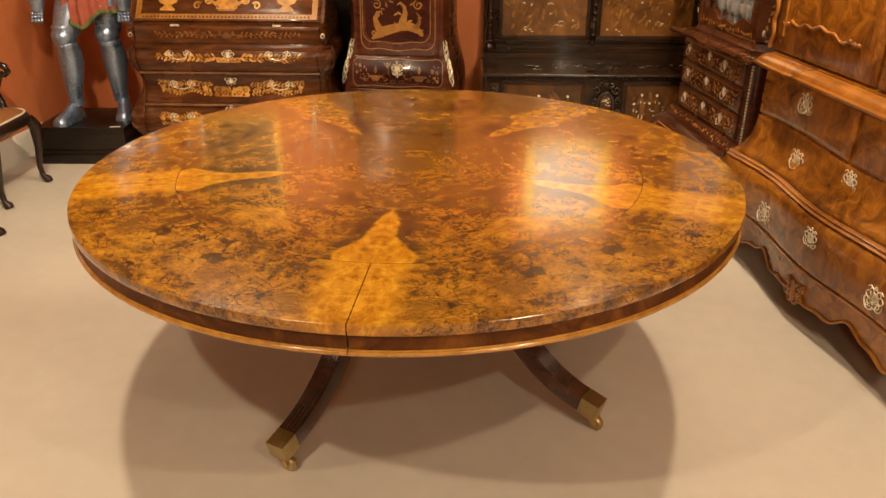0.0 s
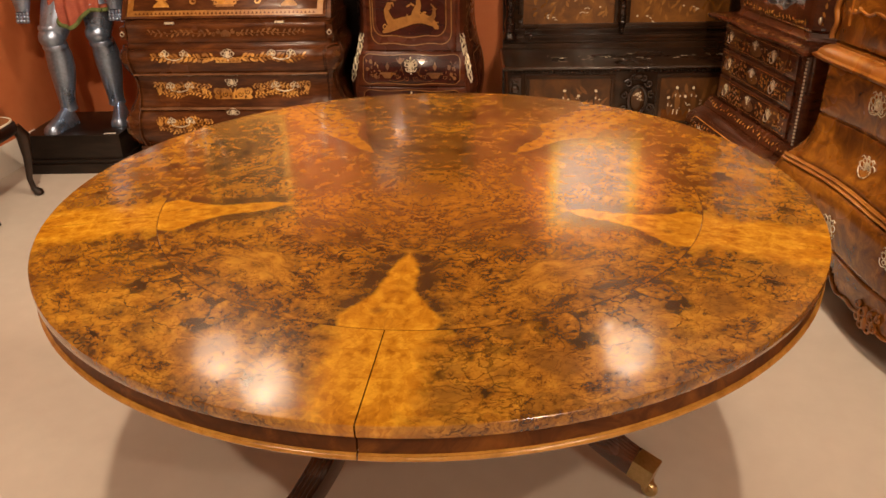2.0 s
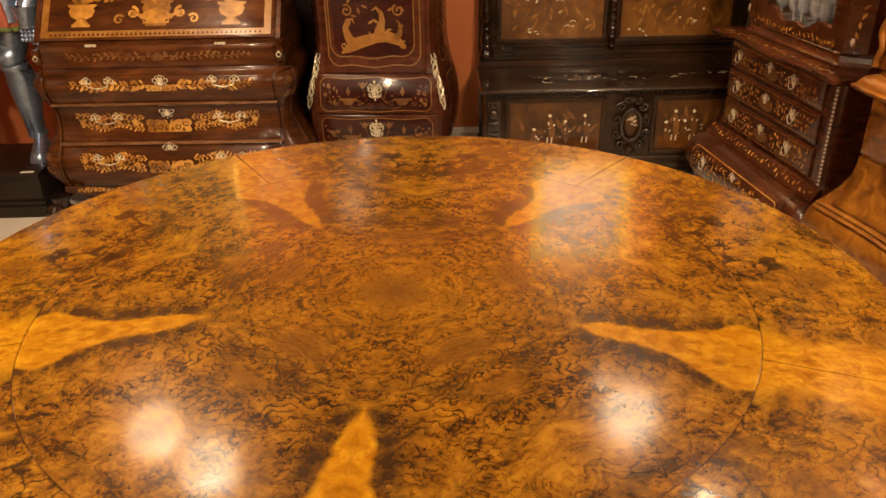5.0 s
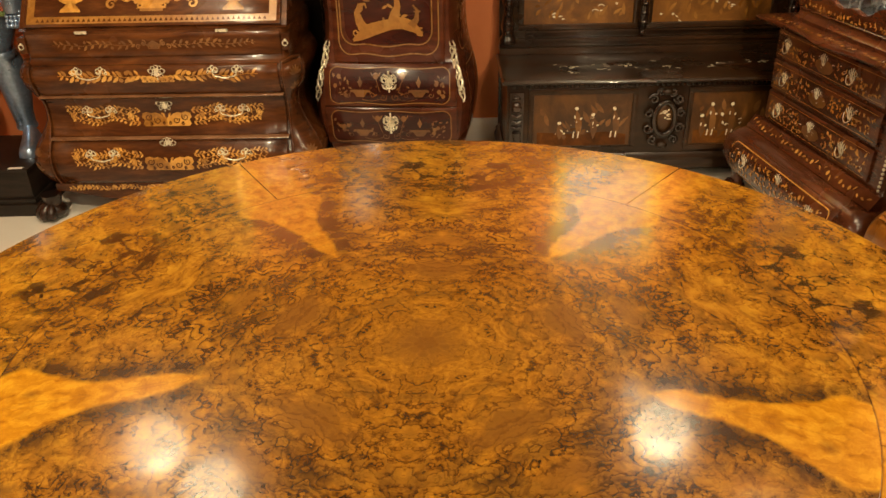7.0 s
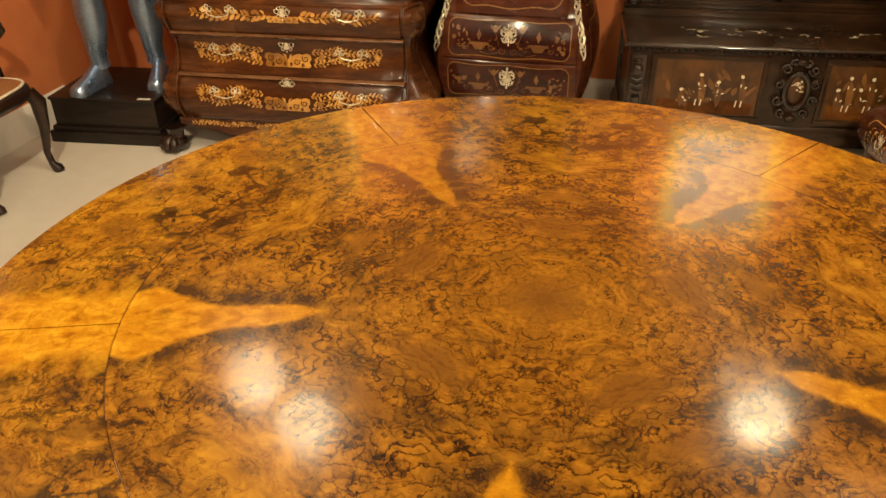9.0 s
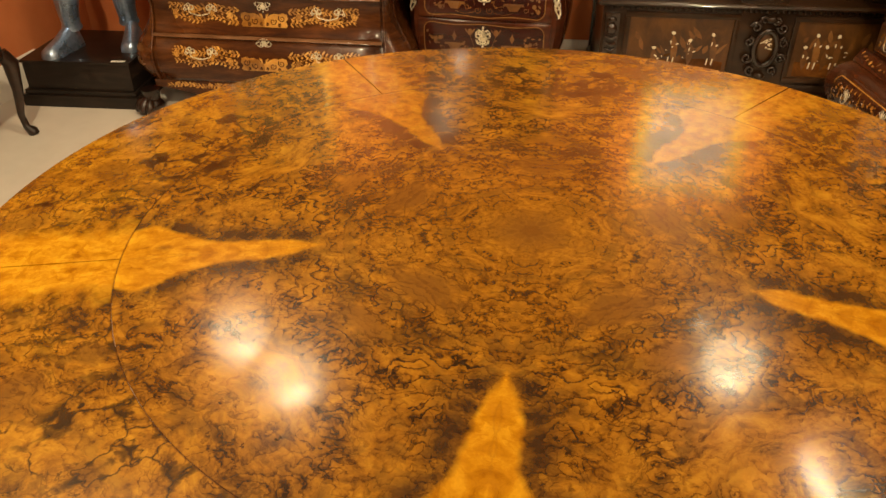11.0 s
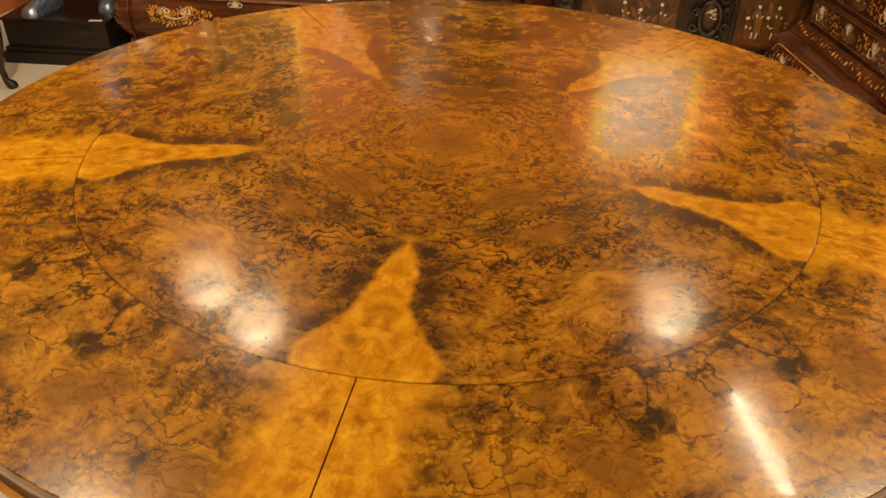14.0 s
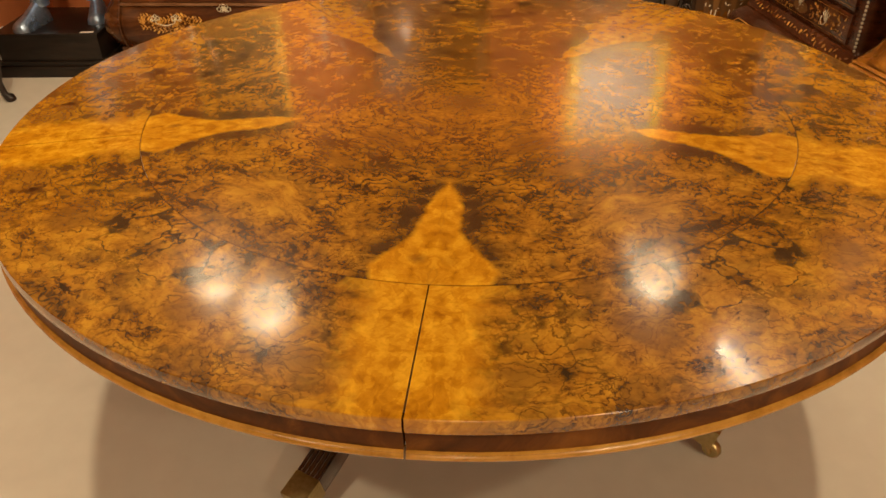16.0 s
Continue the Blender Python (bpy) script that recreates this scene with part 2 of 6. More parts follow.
    v2 = peak(sub(n.noise(wv, 24.0, 3.0, 0.6), 0.48), 0.034)
    v3 = peak(sub(saw2, 0.90), 0.11)
    where = n.ramp(n.noise(fold, 7.5, 3.0, 0.6), [(0.50, 0.0), (0.62, 1.0)])
    where2 = n.ramp(n.noise(fold, 12.0, 2.0), [(0.48, 0.0), (0.60, 1.0)])
    ink = n.math("MAXIMUM", mul(v1, where), mul(n.math("MAXIMUM", v2, mul(v3, 0.55)), where2))
    ink = mul(mul(ink, add(mul(outer, 0.28), 0.50)), n.ramp(r, [(0.12, 0.25), (0.30, 0.9), (0.42, 1.0)]))
    # branching veins of the outer leaves, thickened into blots here and there
    vor = n.t.nodes.new("ShaderNodeTexVoronoi")
    vor.feature = "DISTANCE_TO_EDGE"
    vor.inputs["Scale"].default_value = 11.0
    n.put(vor.inputs["Vector"], pushed(pushed(fold, n.noise(fold, 11.0, 3.0, 0.6, 0.0, True), 0.12), n.noise(fold, 48.0, 3.0, 0.6, 0.0, True), 0.03))
    blot = n.noise(fold, 26.0, 3.0, 0.6)
    vein = n.math("SUBTRACT", 1.0, div(vor.outputs["Distance"], add(0.042, mul(n.math("MAXIMUM", sub(blot, 0.48), 0.0), 2.0))), True)
    rich = n.ramp(add(n.noise(fold, 5.0, 3.0), mul(sub(0.93, r), 0.35)), [(0.43, 0.0), (0.60, 1.0)])
    ink = n.math("MAXIMUM", ink, mul(mul(vein, rich), mul(outer, 0.95)))
    # dull olive-brown patches between the bright ones
    dull = n.ramp(add(n.noise(wv, 13.0, 3.0, 0.6), mul(sub(chips, 0.5), 0.25)), [(0.52, 0.0), (0.60, 1.0)])
    col = n.mix(mul(dull, 0.42), col, (0.120, 0.054, 0.010))
    col = n.mix(ink, col, (0.021, 0.009, 0.003))

    # plain brown eyes: the middle, one ring of them on the wedge lines, and a few strays
    def spot(px, py, size, rag=1.0):
        d = n.math("SQRT", add(n.math("POWER", sub(fx, px), 2.0), n.math("POWER", sub(fy, py), 2.0)))
        d = add(d, mul(add(mul(sub(mid, 0.5), 0.10), mul(sub(relief, 0.5), 0.12)), rag))
        return mul(n.math("SUBTRACT", 1.0, div(d, size), True), 2.0)

    eyes = n.math("MAXIMUM", spot(0.0, 0.0, 0.082), spot(0.224, 0.157, 0.066, 1.0))
    eyes = n.math("MAXIMUM", eyes, mul(n.ramp(add(n.noise(fold, 6.5, 1.0, 0.4), mul(sub(mid, 0.5), 0.16)), [(0.63, 0.0), (0.72, 1.0)]), 0.8))
    col = n.mix(mul(n.math("MINIMUM", eyes, 1.0), 0.76), col, (0.175, 0.070, 0.010))
    # dark knots of curls beside the flame tips
    knotty = n.math("MINIMUM", spot(0.373, 0.152, 0.052, 0.7), 1.0)
    rings = n.math("POWER", n.math("FRACT", mul(n.noise(fold, 26.0, 1.0, 0.5), 5.0)), 2.0)
    col = n.mix(mul(knotty, add(0.25, mul(rings, 0.6))), col, (0.030, 0.013, 0.006))
    # jagged lines across the joint near the middle
    jag = add(fx, mul(sub(n.noise(fold, 60.0, 2.0, 0.6), 0.5), 0.035))
    zig = n.math("MAXIMUM", peak(sub(jag, 0.212), 0.0045), peak(sub(jag, 0.262), 0.003))
    zig = mul(zig, n.ramp(fy, [(0.035, 1.0), (0.07, 0.0)]))
    col = n.mix(mul(mul(zig, 0.75), inner), col, (0.035, 0.014, 0.005))

    # pale crotch figure along the joints: a narrow tip that swells to a bell
    bell = n.ramp(r, [(0.385, 0.0), (0.43, 0.022), (0.47, 0.052), (0.54, 0.064), (0.60, 0.082), (0.65, 0.118), (0.69, 0.170), (0.73, 0.225), (0.775, 0.20)])
    edge = mul(sub(n.noise(fold, 16.0, 4.0, 0.6), 0.5), 0.024)
    inner_d = sub(add(mul(bell, 0.5), edge), fy)
    inner_m = mul(mul(n.math("DIVIDE", add(inner_d, 0.004), 0.011, True), inner), n.math("GREATER_THAN", r, 0.395))
    out_edge = mul(sub(n.noise(fold, 10.0, 4.0, 0.6), 0.5), 0.20)
    outer_d = sub(add(0.146, out_edge), fy)
    outer_m = mul(n.math("DIVIDE", outer_d, 0.055, True), outer)
    # far flames painted weaker, standing in for sheen that changes with view
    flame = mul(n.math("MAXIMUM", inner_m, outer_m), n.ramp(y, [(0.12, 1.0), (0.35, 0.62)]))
    # dark mottled border that follows the bell, and a blot where it meets the round joint
    halo = n.math("SUBTRACT", 1.0, div(n.math("ABSOLUTE", add(inner_d, 0.018)), 0.036), True)
    halo = mul(mul(halo, inner), n.ramp(r, [(0.36, 0.0), (0.42, 1.0)]))
    halo = mul(halo, n.ramp(mid, [(0.45, 1.0), (0.66, 0.45)]))
    blots = n.math("MINIMUM", spot(0.778, 0.112, 0.060, 1.3), 1.0)
    halo = n.math("MAXIMUM", halo, mul(blots, n.ramp(chips, [(0.40, 1.0), (0.62, 0.45)])))
    streak = n.noise(n.scaled(wv, (6.0, 16.0, 1.0)), 2.4, 5.0, 0.65, 0.4)
    flake = n.t.nodes.new("ShaderNodeTexVoronoi")
    flake.inputs["Scale"].default_value = 46.0
    n.put(flake.inputs["Vector"], pushed(fold, n.noise(fold, 30.0, 2.0, 0.5, 0.0, True), 0.05))
    sheen = n.t.nodes.new("ShaderNodeSeparateColor")
    n.put(sheen.inputs[0], flake.outputs["Color"])
    glow = add(add(mul(streak, 0.56), mul(n.noise(wv, 26.0, 3.0, 0.6), 0.36)), mul(mul(sub(sheen.outputs[0], 0.5), 0.07), add(0.35, outer)))
    fcol = n.ramp(add(glow, 0.045), [(0.33, (0.27, 0.094, 0.003)), (0.48, (0.49, 0.205, 0.006)), (0.64, (0.74, 0.385, 0.020))])
    knot = n.math("SQRT", add(n.math("POWER", sub(fx, 0.698), 2.0), n.math("POWER", sub(fy, 0.028), 2.0)))
    fcol = n.mix(mul(n.math("SUBTRACT", 1.0, div(add(knot, mul(edge, 0.35)), 0.019), True), add(0.2, mul(n.math("LESS_THAN", side, 0.0), 0.55))), fcol, (0.13, 0.045, 0.010))
    fine_line = peak(add(fy, mul(sub(streak, 0.5), 0.02)), 0.003)
    fcol = n.mix(mul(mul(fine_line, 0.25), inner), fcol, (0.20, 0.08, 0.01))
    col = n.mix(mul(halo, 0.85), col, (0.036, 0.016, 0.008))
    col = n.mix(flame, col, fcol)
    # dark dirt in the joints
    joint = n.math("MAXIMUM", mul(peak(sub(r, R_IN), 0.0026), add(0.35, mul(n.noise(co, 4.0, 2.0), 0.9))), mul(peak(seam, 0.0017), outer))
    col = n.mix(mul(n.math("MINIMUM", joint, 1.0), 0.85), col, (0.062, 0.014, 0.005))

    rough = n.ramp(n.noise(co, 2.2, 3.0), [(0.35, 0.17), (0.7, 0.24)])
    n.bump(grain, 0.03, 0.001)
    haze = n.ramp(n.noise(co, 11.0, 5.0, 0.65), [(0.36, 0.06), (0.66, 0.13)])
    polish = n.ramp(n.noise(co, 14.0, 5.0, 0.7), [(0.36, 0.62), (0.64, 1.0)])
    n.put(n.bsdf.inputs["Coat Roughness"], haze)
    wave = n.t.nodes.new("ShaderNodeBump")
    wave.inputs["Strength"].default_value, wave.inputs["Distance"].default_value = 1.0, 0.00015
    n.put(wave.inputs["Height"], n.noise(co, 32.0, 3.0, 0.55))
    n.t.links.new(wave.outputs[0], n.bsdf.inputs["Coat Normal"])
    return n.done(col, rough, 0.0, 0.5, None, 0.50, polish)


def wood(name, dark, mid, light, scale=6.0, rough=0.3, coat=0.4, burr=0.0, stretch=(1.0, 1.0, 6.0), coat_rough=0.08, island=0.0):
    n = Nodes(name)
    co = n.obj()
    warp = n.noise(co, 3.0, 3.0, 0.6, 0.0, True)
    add = n.t.nodes.new("ShaderNodeVectorMath")
    add.operation = "MULTIPLY_ADD"
    n.put(add.inputs[0], warp)
    k = 0.02 + 0.25 * burr
    add.inputs[1].default_value = (k, k, k)
    n.put(add.inputs[2], co)
    vec = add.outputs[0]
    g = n.noise(n.scaled(vec, stretch), scale, 6.0, 0.65, burr * 1.5)
    broad = n.noise(co, 2.6, 3.0)
    fac = n.math("ADD", n.math("MULTIPLY", g, 0.65), n.math("MULTIPLY", broad, 0.35))
    if island:
        fac = n.math("ADD", fac, n.math("MULTIPLY", n.math("SUBTRACT", n.island(), 0.5), island))
    col = n.ramp(fac, [(0.33, dark), (0.5, mid), (0.68, light)])
    pores = n.noise(n.scaled(vec, tuple(12 * c for c in stretch)), scale * 4, 2.0)
    n.bump(pores, 0.06, 0.0008)
    return n.done(col, n.ramp(broad, [(0.3, rough * 0.8), (0.7, rough * 1.25)]), 0.0, coat, coat_rough)


def plain(name, a, b, scale=8.0, rough=0.5, metal=0.0, bump=0.1, coat=0.0, dist=0.002, detail=4.0):
    n = Nodes(name)
    co = n.obj()
    f = n.noise(co, scale, detail)
    f2 = n.noise(co, scale * 9, 3.0)
    fac = n.math("ADD", n.math("MULTIPLY", f, 0.6), n.math("MULTIPLY", f2, 0.4))
    if bump:
        n.bump(f2, bump, dist)
    return n.done(n.ramp(fac, [(0.3, a), (0.7, b)]), n.ramp(f, [(0.3, rough * 0.8), (0.7, min(1, rough * 1.2))]), metal, coat)


M_TOP = burr_top()
M_FRIEZE = wood("frieze_walnut", (0.030, 0.010, 0.003), (0.095, 0.031, 0.006), (0.23, 0.085, 0.014), 10.0, 0.45, 0.06, 0.6, (1, 1, 1))
M_FRIEZE.node_tree.nodes["Principled BSDF"].inputs["Specular IOR Level"].default_value = 0.15
M_BEAD = wood("honey_bead", (0.24, 0.105, 0.016), (0.46, 0.23, 0.04), (0.62, 0.34, 0.07), 20.0, 0.22, 0.8, 0.2, (1, 1, 1))
M_MAHOG = wood("mahogany_leg", (0.020, 0.007, 0.003), (0.055, 0.016, 0.006), (0.12, 0.036, 0.011), 7.0, 0.22, 0.8)
M_BUREAU = wood("bureau_walnut", (0.021, 0.007, 0.003), (0.068, 0.021, 0.006), (0.145, 0.048, 0.012), 6.0, 0.24, 0.28, 0.12, (1, 1, 5))
M_ROSE = wood("secretaire_kingwood", (0.022, 0.005, 0.003), (0.062, 0.015, 0.006), (0.115, 0.031, 0.011), 6.0, 0.26, 0.38, 0.1, (1, 1, 5))
M_ROSE_DARK = wood("secretaire_panel", (0.014, 0.0035, 0.003), (0.036, 0.007, 0.004), (0.062, 0.013, 0.007), 6.0, 0.24, 0.5, 0.1, (1, 1, 3))
M_EBON = wood("ebonised_oak", (0.007, 0.003, 0.0015), (0.026, 0.012, 0.005), (0.058, 0.024, 0.009), 4.0, 0.30, 0.5, 0.25, (1, 2, 3))
M_OAKPAN = wood("settle_panel", (0.018, 0.007, 0.002), (0.068, 0.026, 0.005), (0.15, 0.060, 0.011), 5.0, 0.35, 0.3, 0.45, (2, 1, 1))
M_BACKPAN = wood("settle_back_panel", (0.055, 0.020, 0.004), (0.17, 0.066, 0.011), (0.34, 0.145, 0.024), 5.0, 0.35, 0.3, 0.7, (1, 1, 1))
M_CARVED = wood("carved_ebony", (0.006, 0.003, 0.002), (0.016, 0.008, 0.005), (0.036, 0.018, 0.010), 9.0, 0.20, 0.9, 0.1, (1, 1, 2))
# lighter walnut: the highlight along the round beads is put into the colour
M_RAIL = wood("highlit_walnut_bead", (0.07, 0.028, 0.012), (0.17, 0.078, 0.036), (0.27, 0.14, 0.075), 8.0, 0.2, 0.8, 0.1, (1, 3, 3))
M_CABIN = wood("cabinet_mahogany", (0.026, 0.007, 0.003), (0.080, 0.021, 0.007), (0.15, 0.044, 0.013), 6.0, 0.25, 0.5, 0.1, (1, 2, 5))
M_ARMOIRE = wood("armoire_burr", (0.055, 0.016, 0.003), (0.25, 0.085, 0.008), (0.54, 0.215, 0.020), 9.0, 0.26, 0.5, 1.0, (1, 1, 1))
M_ARMOULD = wood("armoire_moulding", (0.11, 0.034, 0.005), (0.28, 0.098, 0.011), (0.45, 0.18, 0.022), 6.0, 0.28, 0.5, 0.2, (1, 1, 1))
M_INLAY = wood("boxwood_inlay", (0.22, 0.092, 0.015), (0.46, 0.21, 0.036), (0.66, 0.35, 0.075), 20.0, 0.28, 0.5, 0.2, (1, 1, 1), 0.08, 0.35)
M_INLAY_MID = wood("honey_inlay", (0.15, 0.060, 0.012), (0.27, 0.115, 0.022), (0.38, 0.18, 0.04), 20.0, 0.28, 0.5, 0.2, (1, 1, 1), 0.08, 0.35)
M_INLAY_DIM = wood("dim_inlay", (0.09, 0.036, 0.010), (0.15, 0.062, 0.016), (0.22, 0.10, 0.028), 20.0, 0.3, 0.4, 0.2, (1, 1, 1), 0.08, 0.3)
M_BONE = plain("bone_inlay", (0.62, 0.52, 0.36), (0.80, 0.72, 0.55), 30.0, 0.35, 0.0, 0.05)
M_STRING = plain("satinwood_string", (0.17, 0.075, 0.018), (0.27, 0.13, 0.034), 25.0, 0.3, 0.0, 0.05)
M_BRASS = plain("worn_brass", (0.40, 0.31, 0.13), (0.66, 0.55, 0.29), 12.0, 0.34, 1.0, 0.15)
M_PALEBRASS = plain("pale_gilt_brass", (0.72, 0.64, 0.42), (0.98, 0.94, 0.80), 40.0, 0.30, 0.65, 0.3)
M_SILVER = plain("polished_silver", (0.80, 0.78, 0.72), (0.93, 0.91, 0.86), 20.0, 0.27, 1.0, 0.05)
M_GILT = plain("gilding", (0.78, 0.52, 0.08), (0.98, 0.78, 0.22), 18.0, 0.35, 0.1, 0.3)
M_STEEL = plain("armour_steel", (0.18, 0.25, 0.37), (0.46, 0.58, 0.78), 7.0, 0.31, 0.85, 0.2)
for dark in (M_BUREAU, M_EBON, M_ROSE, M_ROSE_DARK):
    dark.node_tree.nodes["Principled BSDF"].inputs["Specular IOR Level"].default_value = 0.25
M_CLOTH = plain("tabard_cloth", (0.24, 0.035, 0.02), (0.46, 0.14, 0.08), 22.0, 0.85, 0.0, 0.4)
M_BLACK = wood("black_lacquer", (0.006, 0.004, 0.003), (0.012, 0.008, 0.006), (0.026, 0.016, 0.011), 5.0, 0.4, 0.25)
M_BLACK.node_tree.nodes["Principled BSDF"].inputs["Specular IOR Level"].default_value = 0.25
M_HEM = plain("green_braid", (0.05, 0.09, 0.02), (0.16, 0.19, 0.06), 60.0, 0.85, 0.0, 0.5)
M_CHAIRWOOD = wood("chair_mahogany", (0.007, 0.003, 0.002), (0.015, 0.006, 0.003), (0.032, 0.012, 0.006), 7.0, 0.3, 0.4)
M_SEAT = plain("tan_seat_leather", (0.26, 0.10, 0.035), (0.38, 0.17, 0.06), 9.0, 0.5, 0.0, 0.15)
M_PIPING = plain("cream_piping", (0.70, 0.63, 0.50), (0.82, 0.76, 0.64), 40.0, 0.6)
M_WALL = plain("terracotta_paint", (0.53, 0.155, 0.050), (0.60, 0.195, 0.066), 1.6, 0.75, 0.0, 0.12, 0.0, 0.001)
M_FLOOR = plain("sand_carpet", (0.59, 0.548, 0.485), (0.675, 0.632, 0.56), 1.3, 0.9, 0.0, 0.35, 0.0, 0.003)
M_WHITE = plain("white_gloss_paint", (0.74, 0.71, 0.65), (0.82, 0.79, 0.73), 5.0, 0.4, 0.0, 0.05)
M_CEIL = plain("ceiling_paint", (0.36, 0.31, 0.25), (0.42, 0.36, 0.29), 2.0, 0.9, 0.0, 0.05)
M_CANVAS = plain("pale_canvas", (0.30, 0.28, 0.30), (0.48, 0.455, 0.48), 4.0, 0.45, 0.0, 0.1)
M_CANVAS2 = plain("dark_canvas", (0.035, 0.036, 0.018), (0.09, 0.085, 0.04), 3.0, 0.5, 0.0, 0.1)


def lamp_mat():
    n = Nodes("lamp_glow")
    n.bsdf.inputs["Emission Color"].default_value = (*WARM, 1)
    n.bsdf.inputs["Emission Strength"].default_value = 12.0
    return n.done((0.9, 0.8, 0.7), 0.5)


def glass_mat():
    n = Nodes("clear_glass")
    n.bsdf.inputs["Transmission Weight"].default_value = 1.0
    n.bsdf.inputs["IOR"].default_value = 1.45
    return n.done((0.95, 0.97, 0.96), 0.02)


M_LAMP, M_GLASS = lamp_mat(), glass_mat()
M_CRYSTAL = plain("cut_crystal", (0.22, 0.25, 0.29), (0.85, 0.88, 0.93), 110.0, 0.12, 0.7, 0.9)
M_INSIDE = plain("vitrine_lining", (0.20, 0.21, 0.24), (0.40, 0.42, 0.46), 4.0, 0.6)

# ---- the room ----
ANG = 12.4  # the long side wall stands out of square
DV = Vector((math.sin(radians(ANG)), -math.cos(radians(ANG)), 0))
NV = Vector((-math.cos(radians(ANG)), -math.sin(radians(ANG)), 0))


def on_side(s, n):
    return DV * s + NV * n


X_W, Y_S, N_E = -2.90, -4.6, -2.46
FACE = -90 + ANG


def wall_slab(name, a, b, thick, h=CEIL):
    """An upright slab whose inner face runs from a to b, thickened to the right of that line."""
    a, b = Vector((*a, 0)), Vector((*b, 0))
    d = (b - a).normalized()
    out = Vector((d.y, -d.x, 0)) * thick
    ring = [a, b, b + out, a + out]
    sh = Shape().loft([[p + Vector((0, 0, z)) for p in ring] for z in (0.0, h)])
    return tagged(part(name, sh, M_WALL, None, "", 0), "terracotta painted plaster wall", "wall", "", "structure")


def east_at(y):
    # where the slanting wall stands at this y
    base = NV * N_E
    k = (y - base.y) / DV.y
    return (base + DV * k).x


def north_at(x):
    # the back wall also runs a little out of square
    return 3.085 + 0.0875 * x


nx = 2.55
for _ in range(20):
    nx = east_at(north_at(nx))
ne, se = (nx, north_at(nx)), (east_at(Y_S), Y_S)
nw = (X_W, north_at(X_W))
wall_slab("wall_north", ne, nw, 0.15)
wall_slab("wall_west", nw, (X_W, Y_S), 0.15)
wall_slab("wall_south", (X_W, Y_S), se, 0.15)
wall_slab("wall_east", se, ne, 0.15)
fl = Shape().grid(lambda u, v: (u, v, 0.0), span(-4.5, 5.5, 12), span(-6, 5, 12))
fl.box(-4.5, 5.5, -6, 5, -0.2, -0.01, 0)
tagged(part("floor", fl, M_FLOOR, None, "", 0), "sand-coloured fitted carpet floor", "floor", "", "structure")
tagged(part("ceiling", Shape().box(-4.5, 5.5, -6, 5, CEIL, CEIL + 0.1, 0), M_CEIL, None, "", 0), "cream painted ceiling", "ceiling", "", "structure")


def baseboard(a, b, h=0.17):
    a, b = Vector((*a, 0)), Vector((*b, 0))
    d = (b - a).normalized()
    inn = Vector((-d.y, d.x, 0))
    prof = [(0.0, 0.0), (0.022, 0.0), (0.022, h - 0.05), (0.016, h - 0.035), (0.012, h - 0.012), (0.004, h), (0.0, h)]
    sh = Shape().loft([[p + inn * w + Vector((0, 0, z)) for w, z in prof] for p in (a, b)])
    return tagged(part("baseboard", sh, M_WHITE, None, "", 30), "white gloss painted moulded skirting board", "baseboard", "", "structure")


baseboard(ne, (-2.15, north_at(-2.15)), 0.15)
baseboard((X_W, 2.30), (X_W, 1.53))
baseboard((X_W, 0.31), (X_W, Y_S))
# door lining on the west wall
trim = Shape()
trim.box(X_W, X_W + 0.035, 1.41, 1.53, 0, 2.1, 0.006).box(X_W, X_W + 0.05, 1.40, 1.54, 0, 0.2, 0.006)
trim.box(X_W, X_W + 0.035, 0.31, 0.43, 0, 2.1, 0.006).box(X_W, X_W + 0.035, 0.31, 1.53, 2.1, 2.22, 0.006)
tagged(part("trim", trim, M_WHITE, None, "", 30), "white painted door architrave with plinth blocks", "door frame", "", "structure")
dr = thing("door_1", pose(X_W + 0.004, 0.92, 0), "closed white painted panelled door in the west wall", "door", "", "structure")
part("door_leaf", Shape().box(0, 0.02, -0.486, 0.486, 0.01, 2.09, 0.003), M_WHITE, dr)
for zz in ((0.2, 0.9), (1.05, 1.9)):
    for yy in (-0.4, 0.06):
        part("door_panel", Shape().box(0.016, 0.028, yy, yy + 0.34, zz[0], zz[1], 0.008), M_WHITE, dr)

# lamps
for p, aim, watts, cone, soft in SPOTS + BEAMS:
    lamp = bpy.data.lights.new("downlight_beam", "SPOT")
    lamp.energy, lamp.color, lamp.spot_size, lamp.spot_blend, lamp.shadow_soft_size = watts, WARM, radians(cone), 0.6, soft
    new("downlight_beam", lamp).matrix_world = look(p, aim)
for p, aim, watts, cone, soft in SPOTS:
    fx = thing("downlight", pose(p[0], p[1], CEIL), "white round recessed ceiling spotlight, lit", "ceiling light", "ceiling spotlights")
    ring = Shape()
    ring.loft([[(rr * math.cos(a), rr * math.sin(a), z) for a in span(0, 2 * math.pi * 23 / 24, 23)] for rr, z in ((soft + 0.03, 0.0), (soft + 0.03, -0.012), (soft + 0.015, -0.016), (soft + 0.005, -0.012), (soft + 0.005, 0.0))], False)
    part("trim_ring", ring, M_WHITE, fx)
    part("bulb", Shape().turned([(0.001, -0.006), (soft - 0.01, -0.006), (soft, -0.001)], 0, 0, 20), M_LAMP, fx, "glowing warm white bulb")

